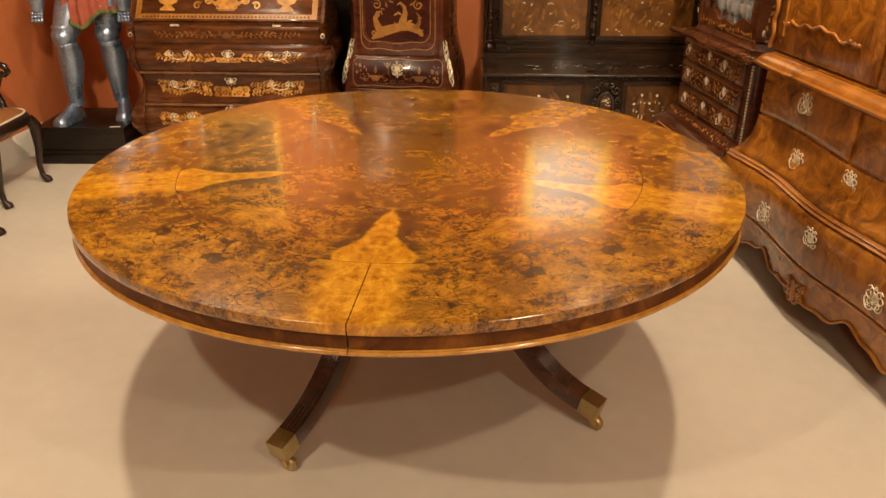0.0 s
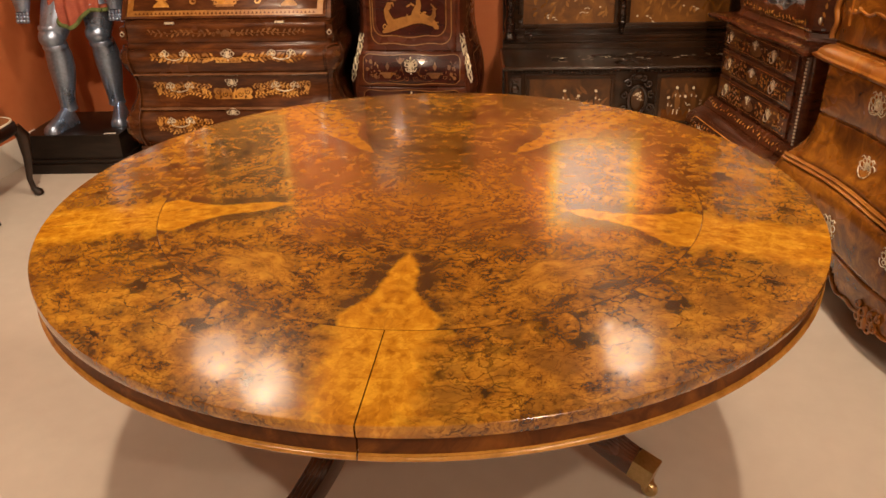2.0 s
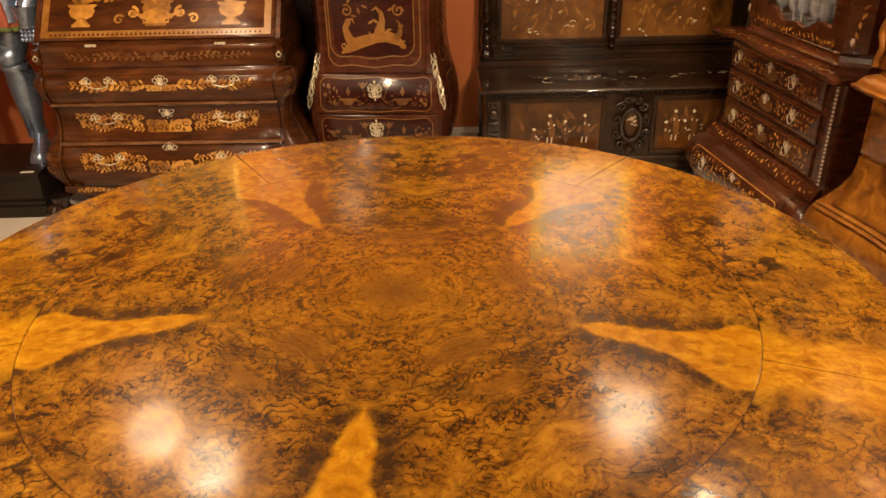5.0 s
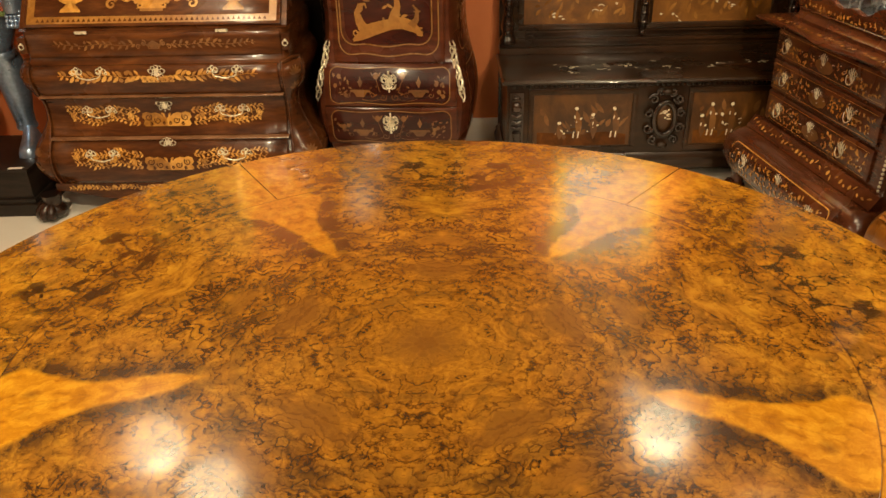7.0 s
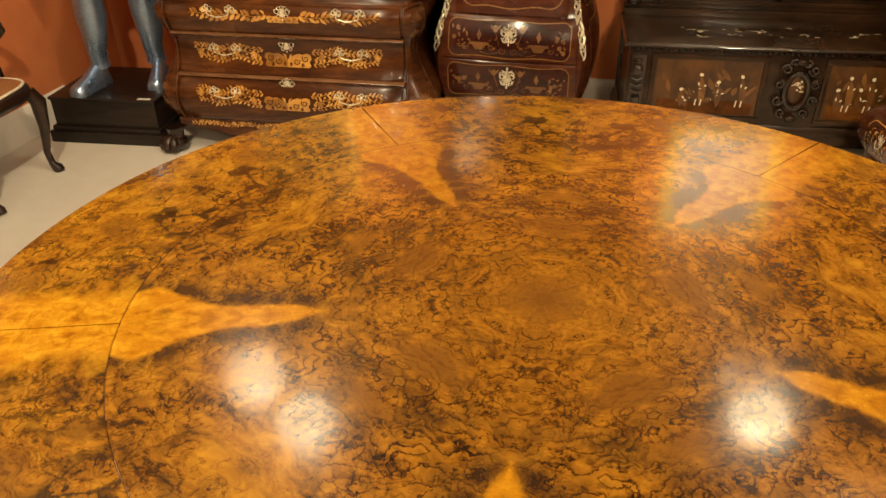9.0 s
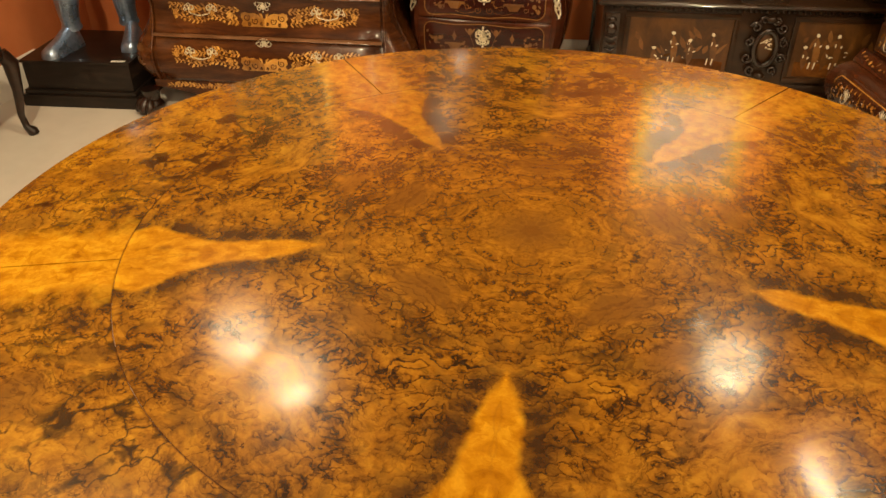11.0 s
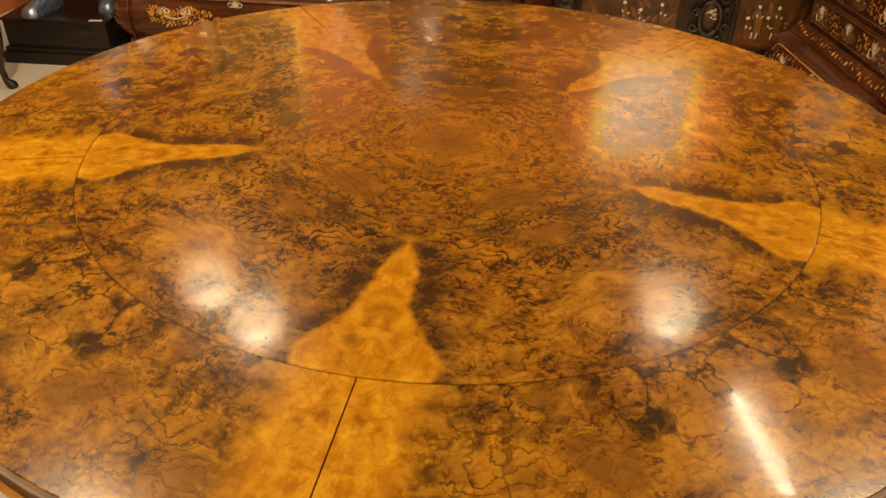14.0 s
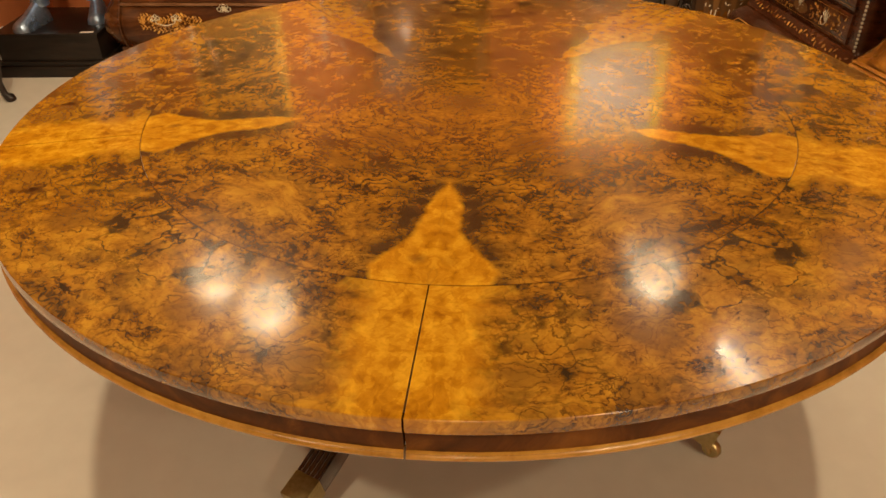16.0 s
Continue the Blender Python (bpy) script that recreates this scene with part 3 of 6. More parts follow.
# slim strip lamp along the east side
strip = thing("strip_light", pose(1.19, 0.85, CEIL, 0, 0, 15.6), "slim white linear ceiling lamp, lit", "ceiling light")
part("housing", Shape().box(-0.03, 0.03, -0.29, 0.29, -0.03, 0, 0.004), M_WHITE, strip)
part("diffuser", Shape().box(-0.02, 0.02, -0.27, 0.27, -0.036, -0.029, 0.002), M_LAMP, strip, "glowing narrow diffuser")
lamp = bpy.data.lights.new("strip_beam", "AREA")
lamp.shape, lamp.size, lamp.size_y, lamp.energy, lamp.color = "RECTANGLE", 0.03, 0.54, 2.5, WARM
new("strip_beam", lamp).matrix_world = pose(1.19, 0.85, CEIL - 0.042, 0, 0, 15.6)

# ---- dining table ----
table = thing("dining_table", pose(0, 0, 0), "large round burr walnut extending dining table on a splayed pedestal", "dining table")


def ovalled(sh):
    """The old top has drawn a little wide of round, most at the outer leaves."""
    sh.v = [(px * (1.006 + 0.005 * min(max((math.hypot(px, py) - R_IN) / (R_OUT - R_IN), 0.0), 1.0)), py, pz) for px, py, pz in sh.v]
    return sh


disc = Shape()
NS = 120
rings = [[(r * math.cos(2 * math.pi * k / NS), r * math.sin(2 * math.pi * k / NS), z) for k in range(NS)] for r, z in ((0.02, 0.735), (R_IN - 0.004, 0.735), (R_IN - 0.0003, 0.76), (R_IN - 0.0003, TOP), (0.5, TOP), (0.25, TOP), (0.004, TOP))]
disc.loft(rings)
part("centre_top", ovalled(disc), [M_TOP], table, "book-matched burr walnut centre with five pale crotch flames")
LEAF = [(R_IN + 0.0015, 0.74), (R_IN + 0.0003, 0.76), (R_IN + 0.0003, TOP), (0.9, TOP), (1.05, TOP), (R_OUT - 0.0014, TOP), (R_OUT, TOP - 0.0016)]
EDGE = [(R_OUT, TOP - 0.0016), (R_OUT + 0.0006, TOP - 0.012), (R_OUT, TOP - 0.026), (R_OUT - 0.002, TOP - 0.029), (R_OUT - 0.012, TOP - 0.030)]
FRIE = [(R_OUT - 0.012, TOP - 0.030), (R_OUT - 0.008, TOP - 0.031), (R_OUT - 0.007, TOP - 0.068), (1.0, TOP - 0.068)]
BEAD = [(R_OUT - 0.012, TOP - 0.0675), (R_OUT - 0.005, TOP - 0.068), (R_OUT - 0.002, TOP - 0.070), (R_OUT - 0.0035, TOP - 0.0725), (R_OUT - 0.001, TOP - 0.0745), (R_OUT + 0.0005, TOP - 0.0785), (R_OUT - 0.002, TOP - 0.083), (R_OUT - 0.008, TOP - 0.085), (R_OUT - 0.03, TOP - 0.084)]


def swept(prof, a0, a1, n=26, caps=True):
    sh = Shape()
    rr = [[(r * math.cos(a), r * math.sin(a), z) for r, z in prof] for a in span(a0, a1, n)]
    sh.loft(rr, False, False)
    if caps:
        for ring in (rr[0], rr[-1]):
            sh.add(ring, [list(range(len(ring)))])
    return ovalled(sh)


for k in range(5):
    a0, a1 = SEAM + 2 * math.pi * k / 5 + 0.0014, SEAM + 2 * math.pi * (k + 1) / 5 - 0.0014
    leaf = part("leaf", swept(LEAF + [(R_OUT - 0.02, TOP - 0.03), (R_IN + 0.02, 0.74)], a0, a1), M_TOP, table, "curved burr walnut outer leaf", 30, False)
    part("edge_band", swept(EDGE, a0, a1, 26, False), M_TOP, leaf, "burr veneered edge", 40, False)
    part("frieze", swept(FRIE, a0, a1, 26, False), M_FRIEZE, leaf, "dark walnut frieze under the edge", 40, False)
    part("bead_moulding", swept(BEAD, a0, a1, 26, True), M_BEAD, leaf, "honey-coloured bead moulding", 50, False)
    bear = Shape()
    am = (a0 + a1) / 2
    for off in (-0.32, 0.32):
        d = Vector((math.cos(am + off), math.sin(am + off), 0))
        q = Vector((-d.y, d.x, 0)) * 0.025
        bear.loft([[d * rr + q + Vector((0, 0, z)) for rr, z in ((0.15, 0.68), (1.02, 0.70), (1.02, 0.735), (0.15, 0.735))], [d * rr - q + Vector((0, 0, z)) for rr, z in ((0.15, 0.68), (1.02, 0.70), (1.02, 0.735), (0.15, 0.735))]])
    part("bearer", bear, M_MAHOG, leaf)
ped = Shape().turned([(0.02, 0.20), (0.16, 0.20), (0.19, 0.23), (0.19, 0.27), (0.13, 0.30), (0.10, 0.34), (0.115, 0.42), (0.15, 0.48), (0.155, 0.54), (0.12, 0.60), (0.10, 0.64), (0.26, 0.67), (0.30, 0.70), (0.30, 0.735), (0.02, 0.735)], 0, 0, 40)
part("pedestal", ped, M_MAHOG, table, "turned dark mahogany pedestal")
LEGPATH = [(0.10, 0.57), (0.21, 0.555), (0.30, 0.50), (0.36, 0.415), (0.415, 0.32), (0.485, 0.225), (0.580, 0.150), (0.668, 0.108), (0.745, 0.084)]


def leg_point(t):
    k = t * (len(LEGPATH) - 1)
    i = min(int(k), len(LEGPATH) - 2)
    return smooth_at(k, [(j, p[0]) for j, p in enumerate(LEGPATH)]), smooth_at(k, [(j, p[1]) for j, p in enumerate(LEGPATH)])


def leg_shape():
    sh = Shape()
    rings = []
    for t in span(0, 1, 26):
        r, z = leg_point(t)
        r2, z2 = leg_point(min(1, t + 0.02))
        r1, z1 = leg_point(max(0, t - 0.02))
        tx, tz = r2 - r1, z2 - z1
        L = math.hypot(tx, tz)
        nx, nz = -tz / L, tx / L
        if nz < 0:
            nx, nz = -nx, -nz
        wd, th = 0.040 - 0.008 * t, 0.042 - 0.012 * t
        ring = []
        # reeded upper face, five reeds
        for q in span(-1, 1, 30):
            reed = 0.0045 * abs(math.sin(q * math.pi * 2.5)) if abs(q) < 0.95 and 0.08 < t < 0.93 else 0.003
            ring.append((r + nx * (th - 0.004 + reed), q * wd, z + nz * (th - 0.004 + reed)))
        for q in (1, 0.9, -0.9, -1):
            e = -th if abs(q) < 0.95 else -th + 0.006
            ring.append((r + nx * e, q * wd, z + nz * e))
        rings.append(ring)
    return sh.loft(rings)


leg_sh = leg_shape()
cap = Shape()
rr, zz = leg_point(1.0)
cap.box(-0.025, 0.040, -0.0335, 0.0335, -0.030, 0.0335, 0.003).moved(Matrix.Translation((rr - 0.005, 0, zz)) @ Matrix.Rotation(radians(14), 4, "Y"))
cast = Shape()
cast.turned([(0.012, 0.045), (0.016, 0.055), (0.016, 0.072), (0.01, 0.076)], 0, 0, 14)
for side in (-1, 1):
    cast.tube([(0.0, side * 0.012, 0.058), (0.016, side * 0.017, 0.045), (0.024, side * 0.017, 0.024)], [0.008, 0.007, 0.007], 8)
wheel = Shape()
wheel.loft([[(0.022 + q * math.cos(a), y, 0.025 + q * math.sin(a)) for a in span(0, 2 * math.pi * 19 / 20, 19)] for q, y in ((0.006, -0.013), (0.021, -0.011), (0.025, -0.005), (0.025, 0.005), (0.021, 0.011), (0.006, 0.013))])
for k, ang in enumerate((-114.5, -30.0, 65.5, 150.0)):
    turn = Matrix.Rotation(radians(ang), 4, "Z")
    swivel = turn @ Matrix.Translation((rr + 0.004, 0, 0)) @ Matrix.Rotation(radians((-25.0, -40.0, 80.0, 20.0)[k] - ang), 4, "Z")
    lg = part("leg", Shape().join(leg_sh, turn), M_MAHOG, table, "reeded mahogany sabre leg", 35)
    part("brass_cap", Shape().join(cap, turn), M_BRASS, lg, "square worn brass toe cap", 30)
    part("castor_fork", Shape().join(cast, swivel), M_BRASS, lg, "brass castor fork", 40)
    part("castor_wheel", Shape().join(wheel, swivel), M_BRASS, lg, "small brass castor wheel", 40)

# ---- helpers for the cabinet work ----


def on_front(depth):
    """A surface from an outward depth(s, z); the front faces -y."""
    return lambda s, v, off: (s, -(depth(s, v) + off), v)


def panel(surf, s0, s1, v0, v1, off, th=0.012, rim=0.004, ns=16, nv=8):
    """A raised panel that follows a surface, with eased edges and a returned rim."""
    us = [s0, s0 + rim] + span(s0 + rim, s1 - rim, ns)[1:-1] + [s1 - rim, s1]
    vs = [v0, v0 + rim] + span(v0 + rim, v1 - rim, nv)[1:-1] + [v1 - rim, v1]

    def fn(u, v):
        edge = u in (s0, s1) or v in (v0, v1)
        return surf(u, v, off - rim * 0.8 if edge else off)

    sh = Shape().grid(fn, us, vs)
    loop = [(u, v0) for u in us] + [(s1, v) for v in vs[1:]] + [(u, v1) for u in us[::-1][1:]] + [(s0, v) for v in vs[::-1][1:-1]]
    sh.loft([[surf(u, v, off - rim * 0.8) for u, v in loop], [surf(u, v, off - th) for u, v in loop]], False)
    return sh


def flat(sh, surf, pts, off, slot=0):
    """A thin inlaid piece: a fan over an outline on the surface."""
    c = (sum(p[0] for p in pts) / len(pts), sum(p[1] for p in pts) / len(pts))
    n = len(pts)
    sh.add([surf(*c, off)] + [surf(p[0], p[1], off) for p in pts], [[0, i + 1, (i + 1) % n + 1] for i in range(n)], slot)


def ribbon(sh, surf, pts, w, off, closed=False, slot=0):
    """A thin inlaid line along points on the surface."""
    n = len(pts)
    a, b = [], []
    for i, p in enumerate(pts):
        q0 = pts[(i - 1) % n if closed else max(i - 1, 0)]
        q1 = pts[(i + 1) % n if closed else min(i + 1, n - 1)]
        dx, dz = q1[0] - q0[0], q1[1] - q0[1]
        L = math.hypot(dx, dz) or 1
        ww = w[i] if isinstance(w, list) else w
        nx, nz = -dz / L * ww / 2, dx / L * ww / 2
        a.append(surf(p[0] + nx, p[1] + nz, off))
        b.append(surf(p[0] - nx, p[1] - nz, off))
    m = n if closed else n - 1
    sh.add(a + b, [[i, (i + 1) % n, n + (i + 1) % n, n + i] for i in range(m)], slot)


def leaf_pts(s, z, ang, ln, wd, bend=0.15):
    out = []
    for t, w in ((0, 0), (0.2, 0.7), (0.45, 1.0), (0.72, 0.75), (1.0, 0.0)):
        out.append((t, w))
    pts = [(t * ln, w * wd / 2 + bend * ln * t * (1 - t)) for t, w in out] + [(t * ln, -w * wd / 2 + bend * ln * t * (1 - t)) for t, w in out[-2:0:-1]]
    c, q = math.cos(ang), math.sin(ang)
    return [(s + x * c - y * q, z + x * q + y * c) for x, y in pts]


def oval(s, z, a, b, n=12, ang=0.0):
    c, q = math.cos(ang), math.sin(ang)
    return [(s + a * math.cos(t) * c - b * math.sin(t) * q, z + a * math.cos(t) * q + b * math.sin(t) * c) for t in span(0, 2 * math.pi * (n - 1) / n, n - 1)]


def spiral(s, z, r, turns, start, n=22, flip=1):
    return [(s + r * (1 - 0.8 * k / n) * math.cos(start + flip * turns * 2 * math.pi * k / n), z + r * (1 - 0.8 * k / n) * math.sin(start + flip * turns * 2 * math.pi * k / n)) for k in range(n + 1)]


def floral(rng, surf, s0, s1, z0, z1, off=0.0012, size=1.0, sh=None, centre=0.0, line=0.003, gap=1.0):
    """Mirrored scrolls of stems, leaves and flowers; centre: half width left for a middle motif."""
    sh = sh or Shape()
    mid, zc, hh = (s0 + s1) / 2, (z0 + z1) / 2, (z1 - z0) / 2
    half = (s1 - s0) / 2
    ph = rng.random() * 0.6
    freq = 2 * math.pi / (0.24 * size + 0.04)
    marks = []
    s = centre
    stem = []
    while s < half:
        stem.append((s, zc + hh * 0.45 * math.sin(freq * (s - centre) + ph)))
        s += 0.012
    x = centre + 0.01
    k = 0
    while x < half - 0.015:
        zz = zc + hh * 0.45 * math.sin(freq * (x - centre) + ph)
        slope = math.atan(hh * 0.45 * freq * math.cos(freq * (x - centre) + ph))
        up = 1 if k % 2 else -1
        ln = size * rng.uniform(0.026, 0.046)
        if k % 5 == 3:
            r = size * rng.uniform(0.013, 0.019)
            cz = zz + up * hh * 0.35
            for j in range(5):
                a = j * 2 * math.pi / 5 + ph
                marks.append(leaf_pts(x, cz, a, r * 1.25, r * 0.95, 0.0))
        else:
            marks.append(leaf_pts(x, zz, slope + up * rng.uniform(0.6, 1.1), ln, ln * rng.uniform(0.36, 0.5), 0.18 * up))
            if rng.random() < 0.6:
                marks.append(leaf_pts(x + 0.008, zz, slope - up * rng.uniform(0.7, 1.3), ln * 0.8, ln * 0.3, -0.18 * up))
        x += gap * size * rng.uniform(0.011, 0.017)
        k += 1
    for side in (-1, 1):
        if len(stem) > 1:
            ribbon(sh, surf, [(mid + side * a, b) for a, b in stem], line, off * 0.8)
        for m in marks:
            pts = [(mid + side * a, min(max(b, z0), z1)) for a, b in m]
            flat(sh, surf, pts, off + 0.0002 * rng.random())
    return sh


def laurel(rng, surf, s0, s1, zc, ln, step, off, sh=None, centre=0.05, sway=0.006):
    """Two sprays that run out from the middle, leaves in alternate pairs with a bud here and there."""
    sh = sh or Shape()
    mid, half = (s0 + s1) / 2, (s1 - s0) / 2
    for side in (-1, 1):
        rise = lambda q: zc + sway * math.sin(q * 34.0)
        ribbon(sh, surf, [(mid + side * q, rise(q)) for q in span(centre, half - 0.01, 24)], 0.0022, off)
        q, k = centre, 0
        while q < half - ln * 0.6:
            for up in (-1, 1):
                a = up * rng.uniform(0.55, 0.95)
                l = ln * rng.uniform(0.75, 1.1) * (0.8 if q > half * 0.85 else 1.0)
                if (k + (up > 0)) % 5 == 3:
                    flat(sh, surf, oval(mid + side * (q + l * 0.5 * math.cos(a)), rise(q) + l * 0.6 * math.sin(a), l * 0.27, l * 0.24, 9), off + 0.0003)
                else:
                    flat(sh, surf, [(mid + side * u, v) for u, v in leaf_pts(q + (0.3 * step if up > 0 else 0.0), rise(q), a, l, l * rng.uniform(0.34, 0.44), 0.16 * up)], off + 0.0002 * rng.random())
            q += step * rng.uniform(0.9, 1.1)
            k += 1
    return sh


def scrollwork(surf, s, z, w, h, off=0.0014, sh=None):
    """A symmetrical strapwork motif: paired scrolls round a solid middle."""
    sh = sh or Shape()
    for side in (-1, 1):
        for (a, b, r, st, fl) in ((0.55, 0.15, 0.30, 1.5, 1), (0.85, -0.2, 0.26, 2.6, -1), (0.25, -0.25, 0.22, 0.3, 1)):
            p = spiral(0, 0, r * h, 1.2, st, 22, fl)
            n = len(p)
            ribbon(sh, surf, [(s + side * (a * w / 2 + q[0]), z + b * h + q[1]) for q in p], [0.14 * h * (1 - 0.6 * i / n) for i in range(n)], off)
        for k in range(4):
            ang = 0.4 + 0.5 * k
            flat(sh, surf, [(s + side * (q[0]), z + q[1]) for q in leaf_pts(w * 0.12 + 0.06 * w * k, -h * 0.1, ang, h * 0.42, h * 0.15)], off + 0.0002)
    flat(sh, surf, [(s + a * w, z + b * h) for a, b in ((-0.16, -0.42), (0.16, -0.42), (0.10, -0.28), (0.2, -0.05), (0.12, 0.2), (0, 0.42), (-0.12, 0.2), (-0.2, -0.05), (-0.10, -0.28))], off + 0.0003)
    return sh


def strapwork(surf, s, z, w, h, off=0.0014, sh=None):
    """A pale block of two lobed halves parted by a notch, with dark scrolls cut into it (slot 1)."""
    sh = sh or Shape()
    half = ((0.0, -0.50), (0.46, -0.50), (0.50, -0.36), (0.46, -0.10), (0.51, 0.12), (0.49, 0.40), (0.40, 0.50), (0.31, 0.40), (0.23, 0.46), (0.13, 0.34), (0.06, 0.16), (0.0, 0.06))
    for side in (-1, 1):
        pts = [(s + side * a * w, z + b * h) for a, b in half]
        flat(sh, surf, pts if side > 0 else pts[::-1], off)
        for a, b, r, st, fl in ((0.38, 0.12, 0.25, 2.4, 1), (0.19, -0.10, 0.24, 0.6, -1), (0.33, -0.34, 0.12, 1.0, 1), (0.06, -0.30, 0.11, 2.0, -1)):
            p = spiral(0, 0, r * h, 1.35, st, 20, fl)
            n = len(p)
            ribbon(sh, surf, [(s + side * (a * w + q[0]), z + b * h + q[1]) for q in p], [0.085 * h * (1 - 0.5 * i / n) for i in range(n)], off + 0.0022, False, 1)
        for k in range(3):
            flat(sh, surf, [(s + side * q[0], z + q[1]) for q in leaf_pts(w * 0.03, h * (0.10 + 0.10 * k), 0.9 - 0.25 * k, h * 0.30, h * 0.11)], off + 0.0002)
    return sh


def urn(surf, s, z, w, h, off=0.0014, sh=None):
    sh = sh or Shape()
    prof = ((0.30, 0.0), (0.30, 0.07), (0.10, 0.12), (0.08, 0.22), (0.34, 0.36), (0.42, 0.55), (0.36, 0.66), (0.46, 0.72), (0.46, 0.78))
    flat(sh, surf, [(s + a * w, z + b * h) for a, b in prof] + [(s - a * w, z + b * h) for a, b in prof[::-1]], off)
    for k in range(7):
        flat(sh, surf, leaf_pts(s, z + 0.78 * h, math.pi * (0.15 + 0.7 * k / 6), h * 0.42, h * 0.14), off + 0.0003)
    return sh


def loop(sh, c, r, tube, n=12, rz=None, m=None, slot=0):
    pts = [(c[0] + r * math.cos(t), c[1], c[2] + (rz or r) * math.sin(t)) for t in span(0, 2 * math.pi, n)]
    sh.tube(pts, tube, 6, slot, False)


def bail_handle(w=0.105):
    """Shallow swan-neck handle with scrolled openwork roses; its back lies on y=0 and it faces -y."""
    sh = Shape()
    for side in (-1, 1):
        x = side * w / 2
        sh.ball((x, -0.006, 0), 0.006, 0.007, 0.006, 8, 5)
        loop(sh, (x - side * 0.012, -0.003, 0.005), 0.009, 0.0024)
        loop(sh, (x + side * 0.013, -0.003, 0.004), 0.010, 0.0024)
        loop(sh, (x + side * 0.002, -0.003, 0.014), 0.008, 0.0024)
        loop(sh, (x + side * 0.022, -0.003, -0.006), 0.006, 0.0022)
        sh.tube([(x - side * 0.022, -0.003, 0.0), (x - side * 0.014, -0.003, -0.010), (x, -0.003, -0.007)], 0.0026, 6)
    pts = [(w / 2 * math.cos(a) * (1.0 + 0.06 * math.sin(a)), -0.012 - 0.006 * math.sin(a), -0.027 * math.sin(a) ** 0.8 - 0.003 * math.sin(a * 3) ** 2) for a in span(0.02, math.pi - 0.02, 18)]
    sh.tube(pts, [0.0019 + 0.0010 * math.sin(a) for a in span(0, math.pi, 18)], 7)
    sh.ball((0, -0.018, -0.028), 0.007, 0.0035, 0.0035, 8, 5)
    return sh


def keyplate(w=0.08, h=0.06):
    """Openwork scrolled lock plate with a key slot."""
    sh = Shape()
    n = 20
    ring = [(0.16 * w * math.cos(t), 0.34 * h * math.sin(t)) for t in span(0, 2 * math.pi * (n - 1) / n, n - 1)]
    sh.loft([[(a, 0, b) for a, b in ring], [(a, -0.004, b) for a, b in ring], [(a * 0.55, -0.005, b * 0.6) for a, b in ring], [(a * 0.4, -0.002, b * 0.45) for a, b in ring]], True)
    for side in (-1, 1):
        loop(sh, (side * 0.33 * w, -0.003, 0.10 * h), 0.13 * w, 0.0022)
        loop(sh, (side * 0.24 * w, -0.003, -0.26 * h), 0.10 * w, 0.0021)
        loop(sh, (side * 0.20 * w, -0.003, 0.36 * h), 0.10 * w, 0.0021)
        sh.tube([(side * 0.44 * w, -0.003, 0.0), (side * 0.5 * w, -0.003, 0.14 * h), (side * 0.42 * w, -0.003, 0.26 * h)], 0.0022, 6)
    loop(sh, (0, -0.003, 0.44 * h), 0.09 * w, 0.0023)
    sh.ball((0, -0.004, -0.5 * h), 0.05 * w, 0.004, 0.09 * h, 8, 5)
    return sh


def rococo_plate(w=0.075, h=0.085, bail=True):
    """Tall shell-shaped openwork plate, with a small hanging bail."""
    sh = keyplate(w, h)
    for side in (-1, 1):
        sh.tube([(side * 0.12 * w, -0.004, 0.5 * h), (side * 0.3 * w, -0.004, 0.62 * h), (side * 0.42 * w, -0.004, 0.5 * h)], 0.0023, 6)
        sh.tube([(side * 0.1 * w, -0.004, -0.45 * h), (side * 0.32 * w, -0.004, -0.55 * h), (side * 0.48 * w, -0.004, -0.38 * h), (side * 0.5 * w, -0.004, -0.15 * h)], 0.0024, 6)
    sh.ball((0, -0.004, 0.62 * h), 0.08 * w, 0.004, 0.12 * h, 8, 5)
    if bail:
        sh.tube([(0.36 * w * math.cos(a), -0.012 - 0.01 * math.sin(a), 0.02 * h - 0.52 * h * math.sin(a)) for a in span(0, math.pi, 12)], 0.0026, 7)
    return sh


def sprig_handle(bail=True):
    """Small upright openwork sprig: three bars, side scrolls and a hanging bail."""
    sh = Shape()
    sh.tube([(0, -0.004, -0.026), (0, -0.006, 0.0), (0, -0.004, 0.030)], [0.0022, 0.0032, 0.0016], 6)
    for side in (-1, 1):
        sh.tube([(side * 0.006, -0.004, -0.024), (side * 0.013, -0.005, -0.004), (side * 0.010, -0.005, 0.012), (side * 0.015, -0.004, 0.024)], [0.0016, 0.0021, 0.0018, 0.0014], 6)
        sh.tube([(side * 0.013, -0.004, -0.004), (side * 0.024, -0.004, 0.002), (side * 0.027, -0.004, 0.012), (side * 0.022, -0.004, 0.016)], 0.0016, 6)
    sh.tube([(-0.014, -0.004, -0.014), (0, -0.005, -0.020), (0.014, -0.004, -0.014)], 0.0017, 6)
    sh.tube([(-0.012, -0.004, 0.008), (0, -0.005, 0.005), (0.012, -0.004, 0.008)], 0.0016, 6)
    if bail:
        sh.tube([(0.026 * math.cos(a), -0.010 - 0.008 * math.sin(a), -0.004 - 0.034 * math.sin(a)) for a in span(0, math.pi, 12)], 0.0017, 7)
    return sh


HANDLE, KEYPLATE, ROCOCO, ROCOCO_KEY = bail_handle(), keyplate(), rococo_plate(), rococo_plate(0.07, 0.08, False)


def fix_on(parent, name, shape, mat, surf, s, z, off=0.0, label="", size=1.0):
    p = surf(s, z, off)
    return part(name, Shape().join(shape, Matrix.Translation(p) @ Matrix.Diagonal((size, size, size, 1))), mat, parent, label, 60)


